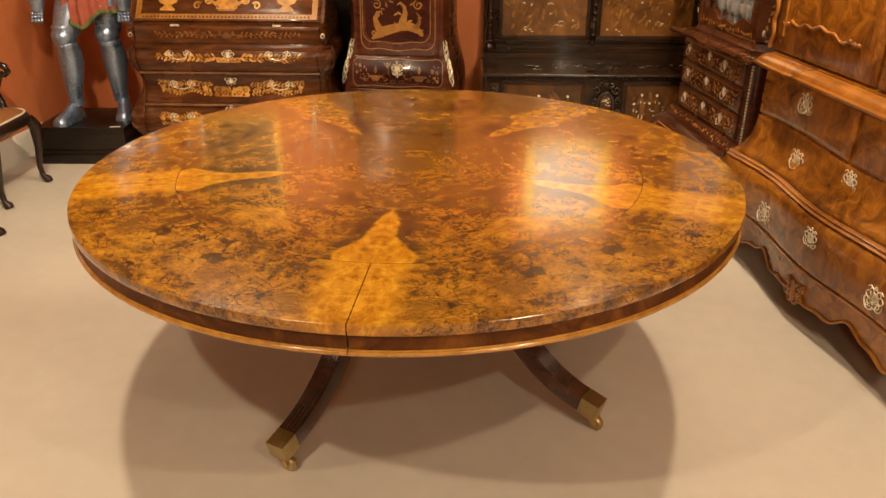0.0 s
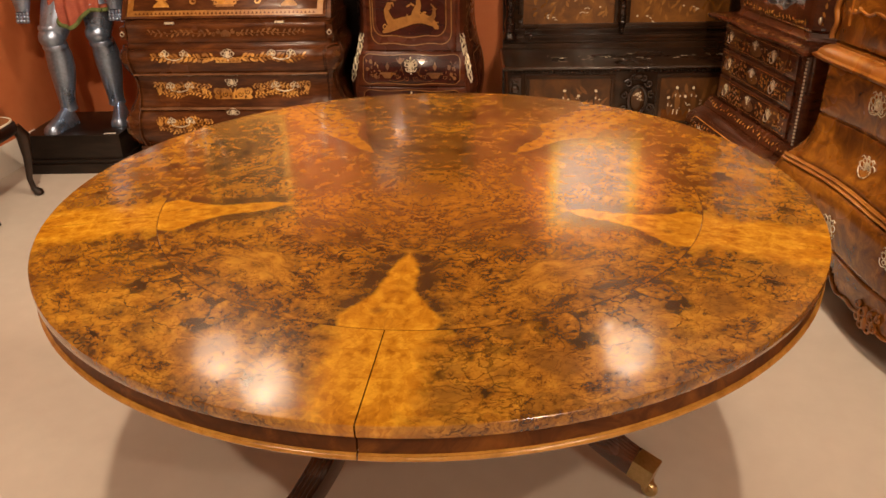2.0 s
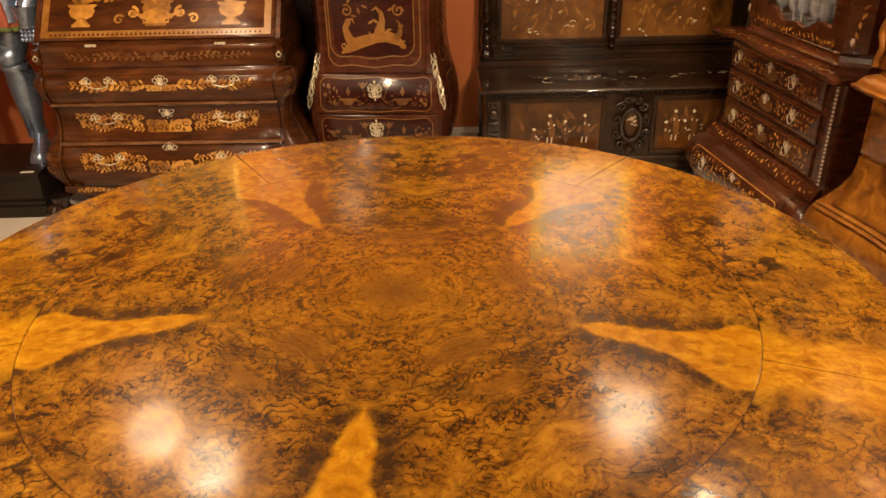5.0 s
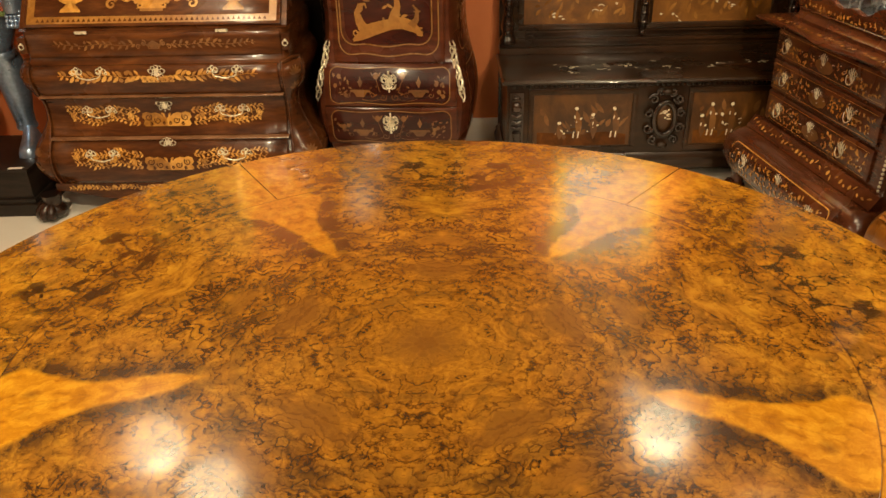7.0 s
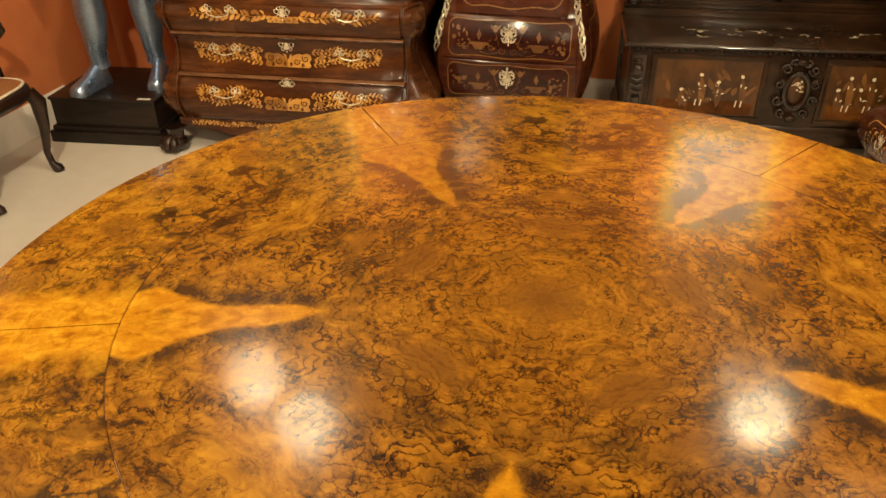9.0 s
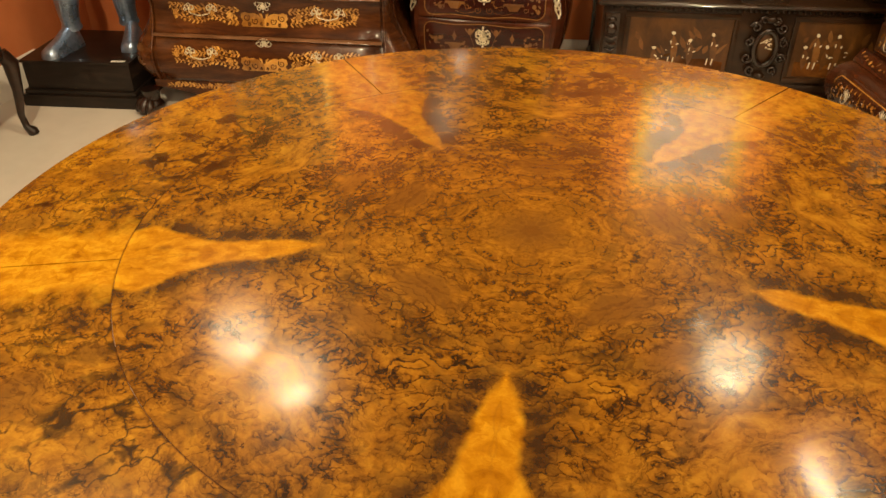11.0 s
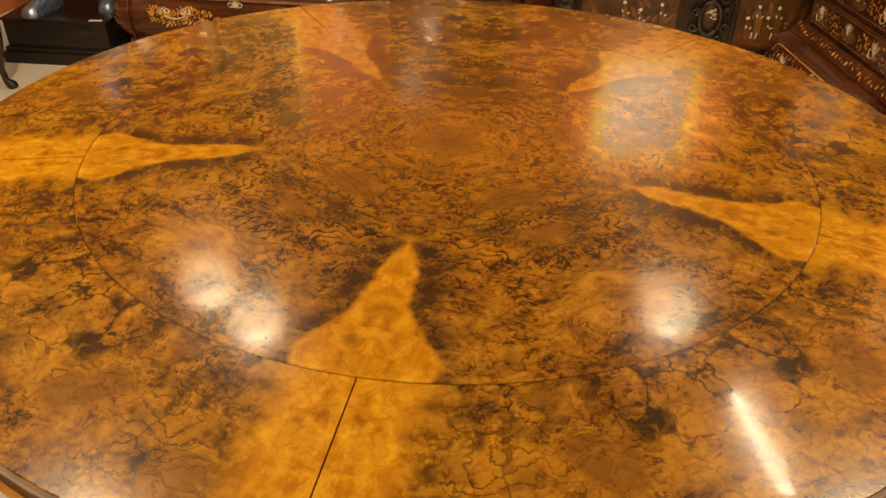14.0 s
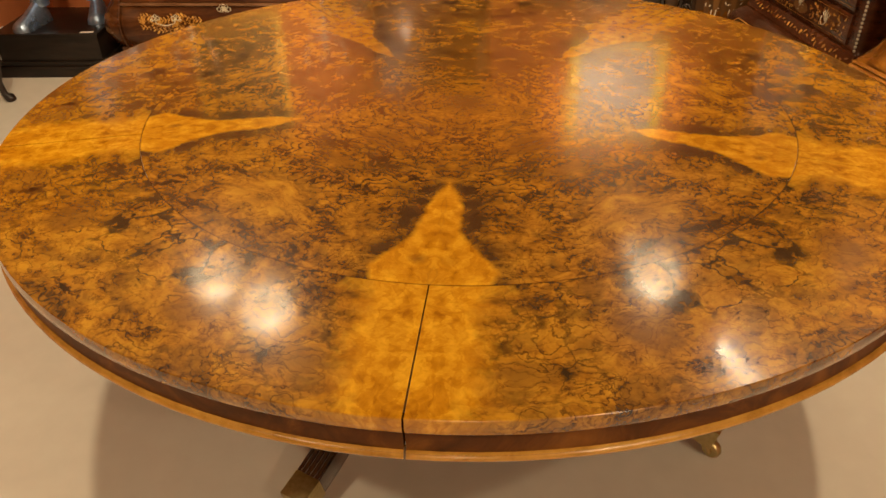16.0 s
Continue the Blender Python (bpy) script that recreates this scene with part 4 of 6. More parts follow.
def paw_foot(x, y, size=1.0, h=0.09, ang=0.0):
    """A carved paw: a full rounded body with four blunt toes in front, under a narrower ankle."""
    sh = Shape()
    sh.ball((0, 0.0, 0.029 * size), 0.044 * size, 0.042 * size, 0.029 * size, 16, 9)
    for k in range(4):
        a = radians(-90 + (k - 1.5) * 36)
        c, s = math.cos(a), math.sin(a)
        sh.tube([(0.016 * size * c, 0.016 * size * s, 0.050 * size), (0.032 * size * c, 0.032 * size * s, 0.042 * size), (0.042 * size * c, 0.042 * size * s, 0.027 * size), (0.045 * size * c, 0.045 * size * s, 0.012 * size)], [0.012 * size, 0.0165 * size, 0.017 * size, 0.0125 * size], 9)
    sh.turned([(0.034 * size, 0.030 * size), (0.027 * size, 0.050 * size), (0.027 * size, 0.062 * size), (0.034 * size, h)], 0, 0.006, 14)
    return sh.moved(pose(x, y, 0, 0, 0, ang))


def bombe_ring(w, hf, yf, yb, cant, z, n=5):
    """A plan outline: straight front of half width hf, rounded canted corners out to half width w."""
    left = []
    for k in range(n + 1):
        a = math.pi / 2 * k / n
        left.append((-(hf + (w - hf) * math.sin(a)), yf + cant * (1 - math.cos(a))))
    left = left[::-1]
    pts = [(-w, yb)] + left + [(x, yf) for x in span(-hf, hf, 6)[1:-1]] + [(-x, y) for x, y in left[::-1]] + [(w, yb)]
    return [(x, y, z) for x, y in pts]


# ---- marquetry bureau ----
rng = random.Random(3)
bureau = thing("bureau", pose(-1.43, 2.12, 0, 0, 0, 4.0), "walnut bombe bureau with floral boxwood marquetry and brass handles", "bureau")
BE = [(0.09, 0.03), (0.165, 0.065), (0.24, 0.100), (0.32, 0.098), (0.40, 0.06), (0.48, 0.035), (0.56, 0.04), (0.62, 0.075), (0.69, 0.098), (0.735, 0.085), (0.76, 0.055), (0.90, 0.045)]
BW = [(0.09, 0.60), (0.165, 0.63), (0.22, 0.665), (0.28, 0.678), (0.34, 0.665), (0.41, 0.622), (0.48, 0.585), (0.54, 0.574), (0.59, 0.588), (0.64, 0.617), (0.69, 0.628), (0.73, 0.618), (0.76, 0.592), (0.82, 0.60), (0.89, 0.60)]
b_depth = lambda s, z: smooth_at(z, BE)
b_surf = on_front(b_depth)
body = Shape().loft([bombe_ring(smooth_at(z, BW), 0.555, -smooth_at(z, BE) + 0.004, 0.44, 0.10, z) for z in span(0.168, 0.885, 52)])
part("carcase", body, M_BUREAU, bureau, "serpentine walnut carcase", 50)
for z0, z1, kind in ((0.605, 0.742, 1), (0.405, 0.590, 2), (0.175, 0.390, 3)):
    d = part("drawer", panel(b_surf, -0.545, 0.545, z0, z1, 0.012, 0.016, 0.005, 10, 12), M_BUREAU, bureau, "curved walnut drawer front with floral marquetry")
    zm, hb = (z0 + z1) / 2 + (0.026, 0.006, 0.028)[kind - 1], (0.033, 0.052, 0.055)[kind - 1]
    cs = (0.012, -0.007, -0.010)[kind - 1]
    hs = (0.302, 0.307, 0.309)[kind - 1]
    if kind == 1:
        inl = laurel(rng, b_surf, cs - 0.455, cs + 0.455, zm, 0.040, 0.024, 0.0138, None, 0.075, 0.005)
    else:
        inl = laurel(rng, b_surf, cs - 0.465, cs + 0.465, zm + 0.027, 0.025, 0.019, 0.0136, None, 0.118, 0.009)
        laurel(rng, b_surf, cs - 0.45, cs + 0.45, zm - 0.027, 0.025, 0.020, 0.0138, inl, 0.125, 0.009)
        laurel(rng, b_surf, cs - 0.46, cs + 0.46, zm, 0.021, 0.022, 0.0140, inl, 0.13, 0.014)
        for q in (0.165, 0.255, 0.345, 0.43):
            for side in (-1, 1):
                zq = zm + rng.uniform(-0.016, 0.016)
                flat(inl, b_surf, oval(cs + side * q, zq, 0.013, 0.017, 14, rng.uniform(-0.5, 0.5)), 0.0144)
                ribbon(inl, b_surf, oval(cs + side * q, zq, 0.0085, 0.0115, 12), 0.0014, 0.0148, True, 1)
    if kind == 1:
        strapwork(b_surf, cs, zm - 0.014, 0.15, 0.032, 0.014, inl)
    else:
        strapwork(b_surf, cs, zm - 0.022, 0.225, 0.066, 0.014, inl)
    tagged(part("inlay", inl, [M_INLAY, M_BUREAU], d, "pale boxwood flowers and leaves", 0, False), kind="stuff")
    zh = (0.718, 0.524, 0.333)[kind - 1]
    for side in (-1, 1):
        fix_on(d, "handle", HANDLE, M_PALEBRASS, b_surf, cs + side * hs, zh, 0.012, "brass drop handle", 1.0)
    fix_on(d, "lock_plate", KEYPLATE, M_PALEBRASS, b_surf, cs, z1 - (0.028, 0.042, 0.018)[kind - 1], 0.012, "pierced brass lock plate", 0.95)
# rails between the drawers, painted pale as if catching a highlight
for z in (0.5975, 0.3975):
    r = Shape().loft([[(s, -(b_depth(s, z) + o), z + dz) for o, dz in ((0.0, -0.008), (0.024, -0.007), (0.031, 0.0), (0.024, 0.007), (0.0, 0.008))] for s in span(-0.555, 0.555, 6)])
    part("drawer_rail", r, M_RAIL, bureau, "walnut bead between the drawers, its highlight painted pale", 60)
fr = part("frieze_drawer", panel(b_surf, -0.56, 0.56, 0.772, 0.872, 0.006, 0.01, 0.004, 8, 4), M_BUREAU, bureau, "long walnut frieze with leaf marquetry")
inl = laurel(rng, b_surf, -0.46, 0.46, 0.824, 0.028, 0.030, 0.0076, None, 0.08, 0.004)
scrollwork(b_surf, 0.0, 0.822, 0.16, 0.045, 0.0078, inl)
tagged(part("inlay", inl, M_INLAY_DIM, fr, "pale leaf scroll", 0, False), kind="stuff")
for side in (-1, 1):
    lp = part("loper", Shape().box(side * 0.583 - 0.017, side * 0.583 + 0.017, -0.055, 0.2, 0.79, 0.86, 0.003), M_BUREAU, bureau)
    k = Shape()
    loop(k, (side * 0.583, -0.066, 0.822), 0.011, 0.0028)
    k.ball((side * 0.583, -0.062, 0.834), 0.006, 0.008, 0.006, 8, 5)
    part("ring_pull", k, M_PALEBRASS, lp, "small brass ring pull", 60)
# corner stiles with their own leaf sprays
for side in (-1, 1):
    def stile(s, v, off, side=side):
        a = math.pi / 2 * s
        w, hf, yf = smooth_at(v, BW), 0.555, -smooth_at(v, BE) + 0.004
        return (side * (hf + (w - hf + off) * math.sin(a)), yf + 0.10 * (1 - math.cos(a)) - off * math.cos(a), v)
    st = part("corner_stile", panel(stile, 0.10, 0.92, 0.175, 0.745, 0.014, 0.02, 0.012, 6, 26), M_BUREAU, bureau, "", 60)
    for edge in (0.08, 0.94):
        part("stile_bead", Shape().tube([stile(edge, z, 0.010) for z in span(0.18, 0.74, 30)], 0.0065, 7), M_BUREAU, st, "", 60)
    part("scroll_cap", Shape().tube([stile(q, 0.742 + 0.008 * math.sin(q * 3.0), 0.012) for q in span(0.02, 0.98, 8)], 0.011, 8), M_BUREAU, st, "", 60)
    sp = Shape()
    for zc in (0.25, 0.32, 0.62, 0.69):
        for k in range(6):
            flat(sp, stile, [(0.5 + (a - 0.5) * 6.0, b) for a, b in leaf_pts(0.5, zc, math.pi * (0.1 + 0.16 * k), 0.04, 0.014)], 0.0156)
    tagged(part("inlay", sp, M_INLAY_DIM, st, "dim leaf spray", 0, False), kind="stuff")
    part("foot", paw_foot(side * 0.635, -0.085, 1.45, 0.125, side * 40), M_CHAIRWOOD, bureau, "dark carved claw foot", 60)
    part("back_foot", paw_foot(side * 0.60, 0.39, 1.1, 0.13, side * 140), M_BUREAU, bureau, "carved claw foot", 60)
# shaped apron
ap = Shape()
pr = lambda s: 0.10 + 0.03 * math.cos(s / 0.6 * math.pi * 2) * 0.6 + 0.018 * abs(s) / 0.6
ss = span(-0.60, 0.60, 40)
ap.loft([[(s, -0.072, pr(s)), (s, -0.072, 0.172), (s, -0.02, 0.172), (s, -0.02, pr(s))] for s in ss])
apron = part("apron", ap, M_BUREAU, bureau, "shaped walnut apron", 40)
a_surf = lambda s, v, off: (s, -0.072 - off, v)
tagged(part("inlay", floral(rng, a_surf, -0.54, 0.54, 0.136, 0.166, 0.0012, 0.6, None, 0.03, 0.002), M_INLAY, apron, "pale leaf scroll", 0, False), kind="stuff")
# sloping fall and top
SL = radians(52)
f_surf = lambda s, v, off: (s, -0.035 + v * math.cos(SL) - off * math.sin(SL), 0.897 + v * math.sin(SL) + off * math.cos(SL))
side_poly = [(-0.045, 0.885), (-0.03, 0.893), (0.19, 1.175), (0.44, 1.175), (0.44, 0.885)]
part("upper_case", Shape().loft([[(x, y, z) for y, z in side_poly] for x in (-0.59, 0.59)]), M_BUREAU, bureau, "", 0)
fall = part("fall", panel(f_surf, -0.565, 0.565, 0.0, 0.335, 0.010, 0.014, 0.005, 6, 4), M_BUREAU, bureau, "sloping fall front with urn marquetry")
bd = Shape()
for (a, b, c, e) in ((-0.55, 0.55, 0.012, 0.045), (-0.55, 0.55, 0.285, 0.318), (-0.55, -0.517, 0.045, 0.285), (0.517, 0.55, 0.045, 0.285)):
    bd.grid(lambda u, v: f_surf(u, v, 0.0112), span(a, b, 2), span(c, e, 2))
part("border", bd, M_INLAY_MID, fall, "pale wood border band", 0, False)
bt = Shape()
for s in span(-0.5, 0.5, 44):
    flat(bt, f_surf, [(s - 0.008, 0.02), (s + 0.008, 0.02), (s, 0.036)], 0.0124)
part("dogtooth", bt, M_BUREAU, fall, "dark dog-tooth line", 0, False)
inl = Shape()
for side in (-1, 1):
    urn(f_surf, side * 0.36, 0.065, 0.15, 0.15, 0.0116, inl)
urn(f_surf, 0.0, 0.065, 0.17, 0.17, 0.0116, inl)
scrollwork(f_surf, 0.0, 0.12, 0.42, 0.10, 0.0114, inl)
floral(rng, f_surf, -0.48, 0.48, 0.19, 0.275, 0.0114, 1.0, inl, 0.06)
tagged(part("inlay", inl, M_INLAY, fall, "pale boxwood urns and scrolls", 0, False), kind="stuff")
for s in (-0.31, 0.31):
    part("hinge", Shape().box(s - 0.027, s + 0.027, -0.058, -0.048, 0.872, 0.884, 0.002), M_PALEBRASS, bureau, "brass hinge")



def candelabrum(m):
    c = thing("candelabrum", m, "polished silver two-branched candelabrum standing on the bureau", "candelabrum", "pair of candelabra")
    part("foot", Shape().turned([(0.004, 0.0), (0.062, 0.0), (0.064, 0.008), (0.050, 0.018), (0.030, 0.028), (0.016, 0.04)], 0, 0, 20), M_SILVER, c)
    part("stem", Shape().turned([(0.014, 0.04), (0.020, 0.06), (0.011, 0.08), (0.013, 0.18), (0.018, 0.20), (0.011, 0.22), (0.014, 0.30), (0.020, 0.315), (0.012, 0.33)], 0, 0, 16), M_SILVER, c)
    part("nozzle", Shape().turned([(0.012, 0.33), (0.028, 0.34), (0.028, 0.346), (0.016, 0.352), (0.017, 0.385), (0.022, 0.39), (0.010, 0.391)], 0, 0, 16), M_SILVER, c)
    for side in (-1, 1):
        arm = part("branch", Shape().tube([(side * 0.010, 0, 0.25), (side * 0.045, 0, 0.235), (side * 0.085, 0, 0.265), (side * 0.105, 0, 0.32), (side * 0.112, 0, 0.355)], [0.008, 0.009, 0.0085, 0.008, 0.007], 10), M_SILVER, c, "curved silver branch", 60)
        part("branch_nozzle", Shape().turned([(0.006, 0.35), (0.026, 0.36), (0.027, 0.366), (0.014, 0.372), (0.015, 0.40), (0.020, 0.405), (0.008, 0.406)], side * 0.112, 0, 14), M_SILVER, arm)
    return c


stick = candelabrum(bureau.matrix_basis @ pose(-0.34, 0.26, 1.175))
copy_thing(stick, bureau.matrix_basis @ pose(0.43, 0.26, 1.175))

# ---- bombe secretaire ----
rng = random.Random(5)
sec = thing("secretaire", pose(-0.436, 2.42, 0, 0, 0, 0.0), "tall dark kingwood bombe secretaire with stringing and gilt mounts", "secretaire")
SE = [(0.06, 0.0), (0.16, 0.025), (0.30, 0.06), (0.45, 0.075), (0.56, 0.065), (0.68, 0.03), (0.80, 0.01), (0.95, 0.005), (1.2, 0.01), (1.7, 0.0)]
SW = [(0.06, 0.27), (0.16, 0.30), (0.30, 0.345), (0.45, 0.362), (0.56, 0.352), (0.68, 0.32), (0.80, 0.302), (0.95, 0.302), (1.2, 0.31), (1.7, 0.30)]
s_surf = on_front(lambda s, z: smooth_at(z, SE) + 0.03 * (1 - (s / 0.36) ** 2) * 0.6)


def sec_ring(z):
    w, e = smooth_at(z, SW), smooth_at(z, SE)
    front = [(x, -e - 0.018 * (1 - (x / 0.36) ** 2) + 0.003) for x in span(-w + 0.02, w - 0.02, 10)]
    pts = [(-w - 0.035, 0.36), (-w - 0.03, 0.2), (-w - 0.012, -e + 0.05)] + front + [(w + 0.012, -e + 0.05), (w + 0.03, 0.2), (w + 0.035, 0.36)]
    return [(x, y, z) for x, y in pts]


part("carcase", Shape().loft([sec_ring(z) for z in span(0.10, 1.66, 60)]), M_ROSE, sec, "curved kingwood carcase", 50)
part("cornice", Shape().loft([[(x * k, y * k if y < 0.3 else y, z) for x, y, _ in sec_ring(1.66)] for k, z in ((1.0, 1.655), (1.06, 1.68), (1.08, 1.71), (1.02, 1.73))]), M_ROSE, sec, "", 40)


SEC_PLATE = Shape().join(sprig_handle(False), Matrix.Diagonal((1.2, 1.2, 1.5, 1))).join(keyplate(0.075, 0.066))
for side in (-1, 1):
    # crest and side wings of the plate
    SEC_PLATE.tube([(side * 0.008, -0.004, 0.030), (side * 0.022, -0.005, 0.038), (side * 0.036, -0.004, 0.022), (side * 0.030, -0.004, 0.006)], [0.003, 0.0036, 0.003, 0.002], 6)
    SEC_PLATE.tube([(side * 0.010, -0.004, -0.034), (side * 0.026, -0.005, -0.028), (side * 0.034, -0.004, -0.010)], [0.0034, 0.0034, 0.002], 6)
SEC_PLATE.ball((0, -0.005, 0.047), 0.006, 0.005, 0.008, 8, 5)
SEC_PLATE.ball((0, -0.005, -0.044), 0.006, 0.005, 0.007, 8, 5)


def rounded(s0, s1, z0, z1, r, wav=0.0, n=7):
    pts = []
    for cx, cz, a0 in ((s1 - r, z0 + r, -90), (s1 - r, z1 - r, 0), (s0 + r, z1 - r, 90), (s0 + r, z0 + r, 180)):
        for k in range(n + 1):
            a = radians(a0 + 90 * k / n)
            pts.append((cx + r * math.cos(a), cz + r * math.sin(a)))
    out = []
    for i, p in enumerate(pts):
        q = pts[(i + 1) % len(pts)]
        L = math.hypot(q[0] - p[0], q[1] - p[1])
        m = max(1, int(L / 0.03))
        out += [(p[0] + (q[0] - p[0]) * j / m, p[1] + (q[1] - p[1]) * j / m) for j in range(m)]
    mid = (s0 + s1) / 2
    return [(a, b + wav * math.cos((a - mid) / (s1 - s0) * 4 * math.pi) * (1 if b > (z0 + z1) / 2 else -1)) for a, b in out]


def veneer(hw, z0, z1, rad, off=0.0112):
    """A thin field with rounded corners that follows the bowed front."""
    def wide(v):
        e = min(v - z0, z1 - v)
        return hw - (rad - math.sqrt(max(0.0, rad * rad - (rad - e) ** 2)) if e < rad else 0.0)
    vs = span(z0, z0 + rad, 6) + span(z0 + rad, z1 - rad, 6)[1:-1] + span(z1 - rad, z1, 6)
    return Shape().grid(lambda u, v: s_surf(u * wide(v), v, off), span(-1, 1, 14), vs)


for z0, z1 in ((0.463, 0.660), (0.264, 0.457)):
    w = smooth_at((z0 + z1) / 2, SW) - 0.035
    d = part("drawer", panel(s_surf, -w, w, z0, z1, 0.010, 0.016, 0.005, 12, 8), M_ROSE, sec, "bowed kingwood drawer")
    fld = rounded(-w + 0.03, w - 0.03, z0 + 0.017, z1 - 0.017, 0.04, 0.004)
    fs = veneer(w - 0.031, z0 + 0.018, z1 - 0.018, 0.04)
    part("field", fs, M_ROSE_DARK, d, "dark red-brown veneer field", 0, False)
    st = Shape()
    ribbon(st, s_surf, fld, 0.0045, 0.0122, True)
    part("stringing", st, M_STRING, d, "pale string line", 0, False)
    inl = Shape()
    for side in (-1, 1):
        # urn bracket with curled ends and a pointed finial
        flat(inl, s_surf, [(side * (0.14 + a), z0 + 0.052 + b) for a, b in ((-0.050, 0.018), (0.050, 0.018), (0.046, 0.030), (-0.046, 0.030))], 0.0124)
        flat(inl, s_surf, [(side * (0.14 + a), z0 + 0.052 + b) for a, b in ((-0.034, 0.018), (0.034, 0.018), (0.018, -0.004), (-0.018, -0.004))], 0.0125)
        for k in range(2):
            ribbon(inl, s_surf, [(side * (0.14 + (k * 2 - 1) * 0.058 + a), z0 + 0.056 + b) for a, b in spiral(0, 0, 0.014, 1.1, 0.5, 16, 1 - 2 * k)], 0.0028, 0.0124)
        flat(inl, s_surf, [(side * 0.14 + a, z0 + 0.108 + b) for a, b in ((0, -0.018), (0.012, 0.008), (0.004, 0.022), (0, 0.036), (-0.004, 0.022), (-0.012, 0.008))], 0.0124)
        # tulip on a stem beside the plate, low scrolls under it
        flat(inl, s_surf, oval(side * 0.063, z1 - 0.052, 0.013, 0.016), 0.0124)
        for k in (-1, 1):
            flat(inl, s_surf, leaf_pts(side * 0.063 + k * 0.012, z1 - 0.056, math.pi / 2 - k * 0.5, 0.026, 0.008), 0.0126)
        ribbon(inl, s_surf, [(side * (0.063 - 0.02 * t), z1 - 0.066 - 0.06 * t) for t in span(0, 1, 6)], 0.0022, 0.0123)
        ribbon(inl, s_surf, [(side * 0.03 + side * a, z0 + 0.048 + b) for a, b in spiral(0, 0, 0.018, 1.2, 2.6, 18, 1)], 0.0028, 0.0123)
        ribbon(inl, s_surf, [(side * (0.045 + 0.09 * t), z0 + 0.040 - 0.010 * math.sin(t * math.pi)) for t in span(0, 1, 8)], 0.0022, 0.0123)
        for k in range(16):
            flat(inl, s_surf, leaf_pts(side * rng.uniform(0.195, w - 0.05), rng.uniform(z0 + 0.045, z1 - 0.05), rng.uniform(0, 6.28), rng.uniform(0.012, 0.024), rng.uniform(0.006, 0.010)), 0.0126 + 0.0002 * rng.random())
        for k in range(3):
            flat(inl, s_surf, oval(side * rng.uniform(0.20, w - 0.055), rng.uniform(z0 + 0.05, z1 - 0.055), 0.010, 0.011, 9), 0.0125)
        for k in range(5):
            flat(inl, s_surf, leaf_pts(side * rng.uniform(0.03, 0.10), rng.uniform(z0 + 0.05, z0 + 0.10), rng.uniform(0, 6.28), 0.018, 0.007), 0.0127)
    tagged(part("inlay", inl, M_INLAY_DIM, d, "muted satinwood urns and sprays", 0, False), kind="stuff")
    fix_on(d, "lock_plate", SEC_PLATE, M_PALEBRASS, s_surf, 0.0, (z0 + z1) / 2 + 0.020, 0.012, "gilt rococo lock plate")
# fall front with framed field
fl_ = part("fall", panel(s_surf, -0.262, 0.262, 0.664, 1.16, 0.008, 0.014, 0.005, 12, 16), M_ROSE, sec, "tall kingwood fall front")
pts = rounded(-0.235, 0.235, 0.70, 1.13, 0.07, 0.006)
part("frame_field", veneer(0.235, 0.70, 1.13, 0.07, 0.0094), M_ROSE, fl_, "", 0, False)
pts2 = rounded(-0.222, 0.205, 0.743, 1.10, 0.075, 0.006)
fs = veneer(0.203, 0.747, 1.096, 0.075)
part("field", fs, M_ROSE_DARK, fl_, "dark red-brown veneer field", 0, False)
st = Shape()
ribbon(st, s_surf, pts, 0.006, 0.0112, True)
ribbon(st, s_surf, pts2, 0.006, 0.0126, True)
part("stringing", st, M_STRING, fl_, "pale string lines", 0, False)
inl = Shape()
# a broad pale arabesque with curling ends, all one flowing form
ribbon(inl, s_surf, [(-0.165, 0.765), (-0.13, 0.785), (-0.09, 0.81), (-0.04, 0.825), (0.02, 0.84), (0.07, 0.845), (0.11, 0.83), (0.14, 0.81), (0.16, 0.785)], [0.012, 0.04, 0.06, 0.055, 0.05, 0.055, 0.05, 0.03, 0.01], 0.0165)
ribbon(inl, s_surf, [(-0.11, 0.815), (-0.13, 0.85), (-0.14, 0.89), (-0.125, 0.925), (-0.10, 0.93), (-0.095, 0.91)], [0.05, 0.04, 0.028, 0.02, 0.012, 0.006], 0.0167)
ribbon(inl, s_surf, [(0.03, 0.845), (0.035, 0.88), (0.05, 0.92), (0.045, 0.96), (0.02, 0.985), (0.0, 0.97)], [0.06, 0.045, 0.03, 0.022, 0.014, 0.006], 0.0169)
ribbon(inl, s_surf, [(0.11, 0.83), (0.135, 0.86), (0.14, 0.90), (0.12, 0.925)], [0.04, 0.025, 0.014, 0.006], 0.0171)
for side in (-1, 1):
    ribbon(inl, s_surf, [(side * 0.15 + a, 0.80 + b) for a, b in spiral(0, 0, 0.022, 1.2, 1.0, 18, side)], 0.007, 0.0126)
    ribbon(inl, s_surf, [(side * 0.13 + a, 0.97 + b) for a, b in spiral(0, 0, 0.03, 1.3, 2.0, 18, side)], 0.008, 0.0126)
    for k in range(10):
        flat(inl, s_surf, leaf_pts(side * rng.uniform(0.02, 0.16), rng.uniform(0.86, 1.06), rng.uniform(0, 6.28), 0.035, 0.013), 0.0127)
tagged(part("inlay", inl, M_INLAY_MID, fl_, "muted satinwood arabesque", 0, False), kind="stuff")
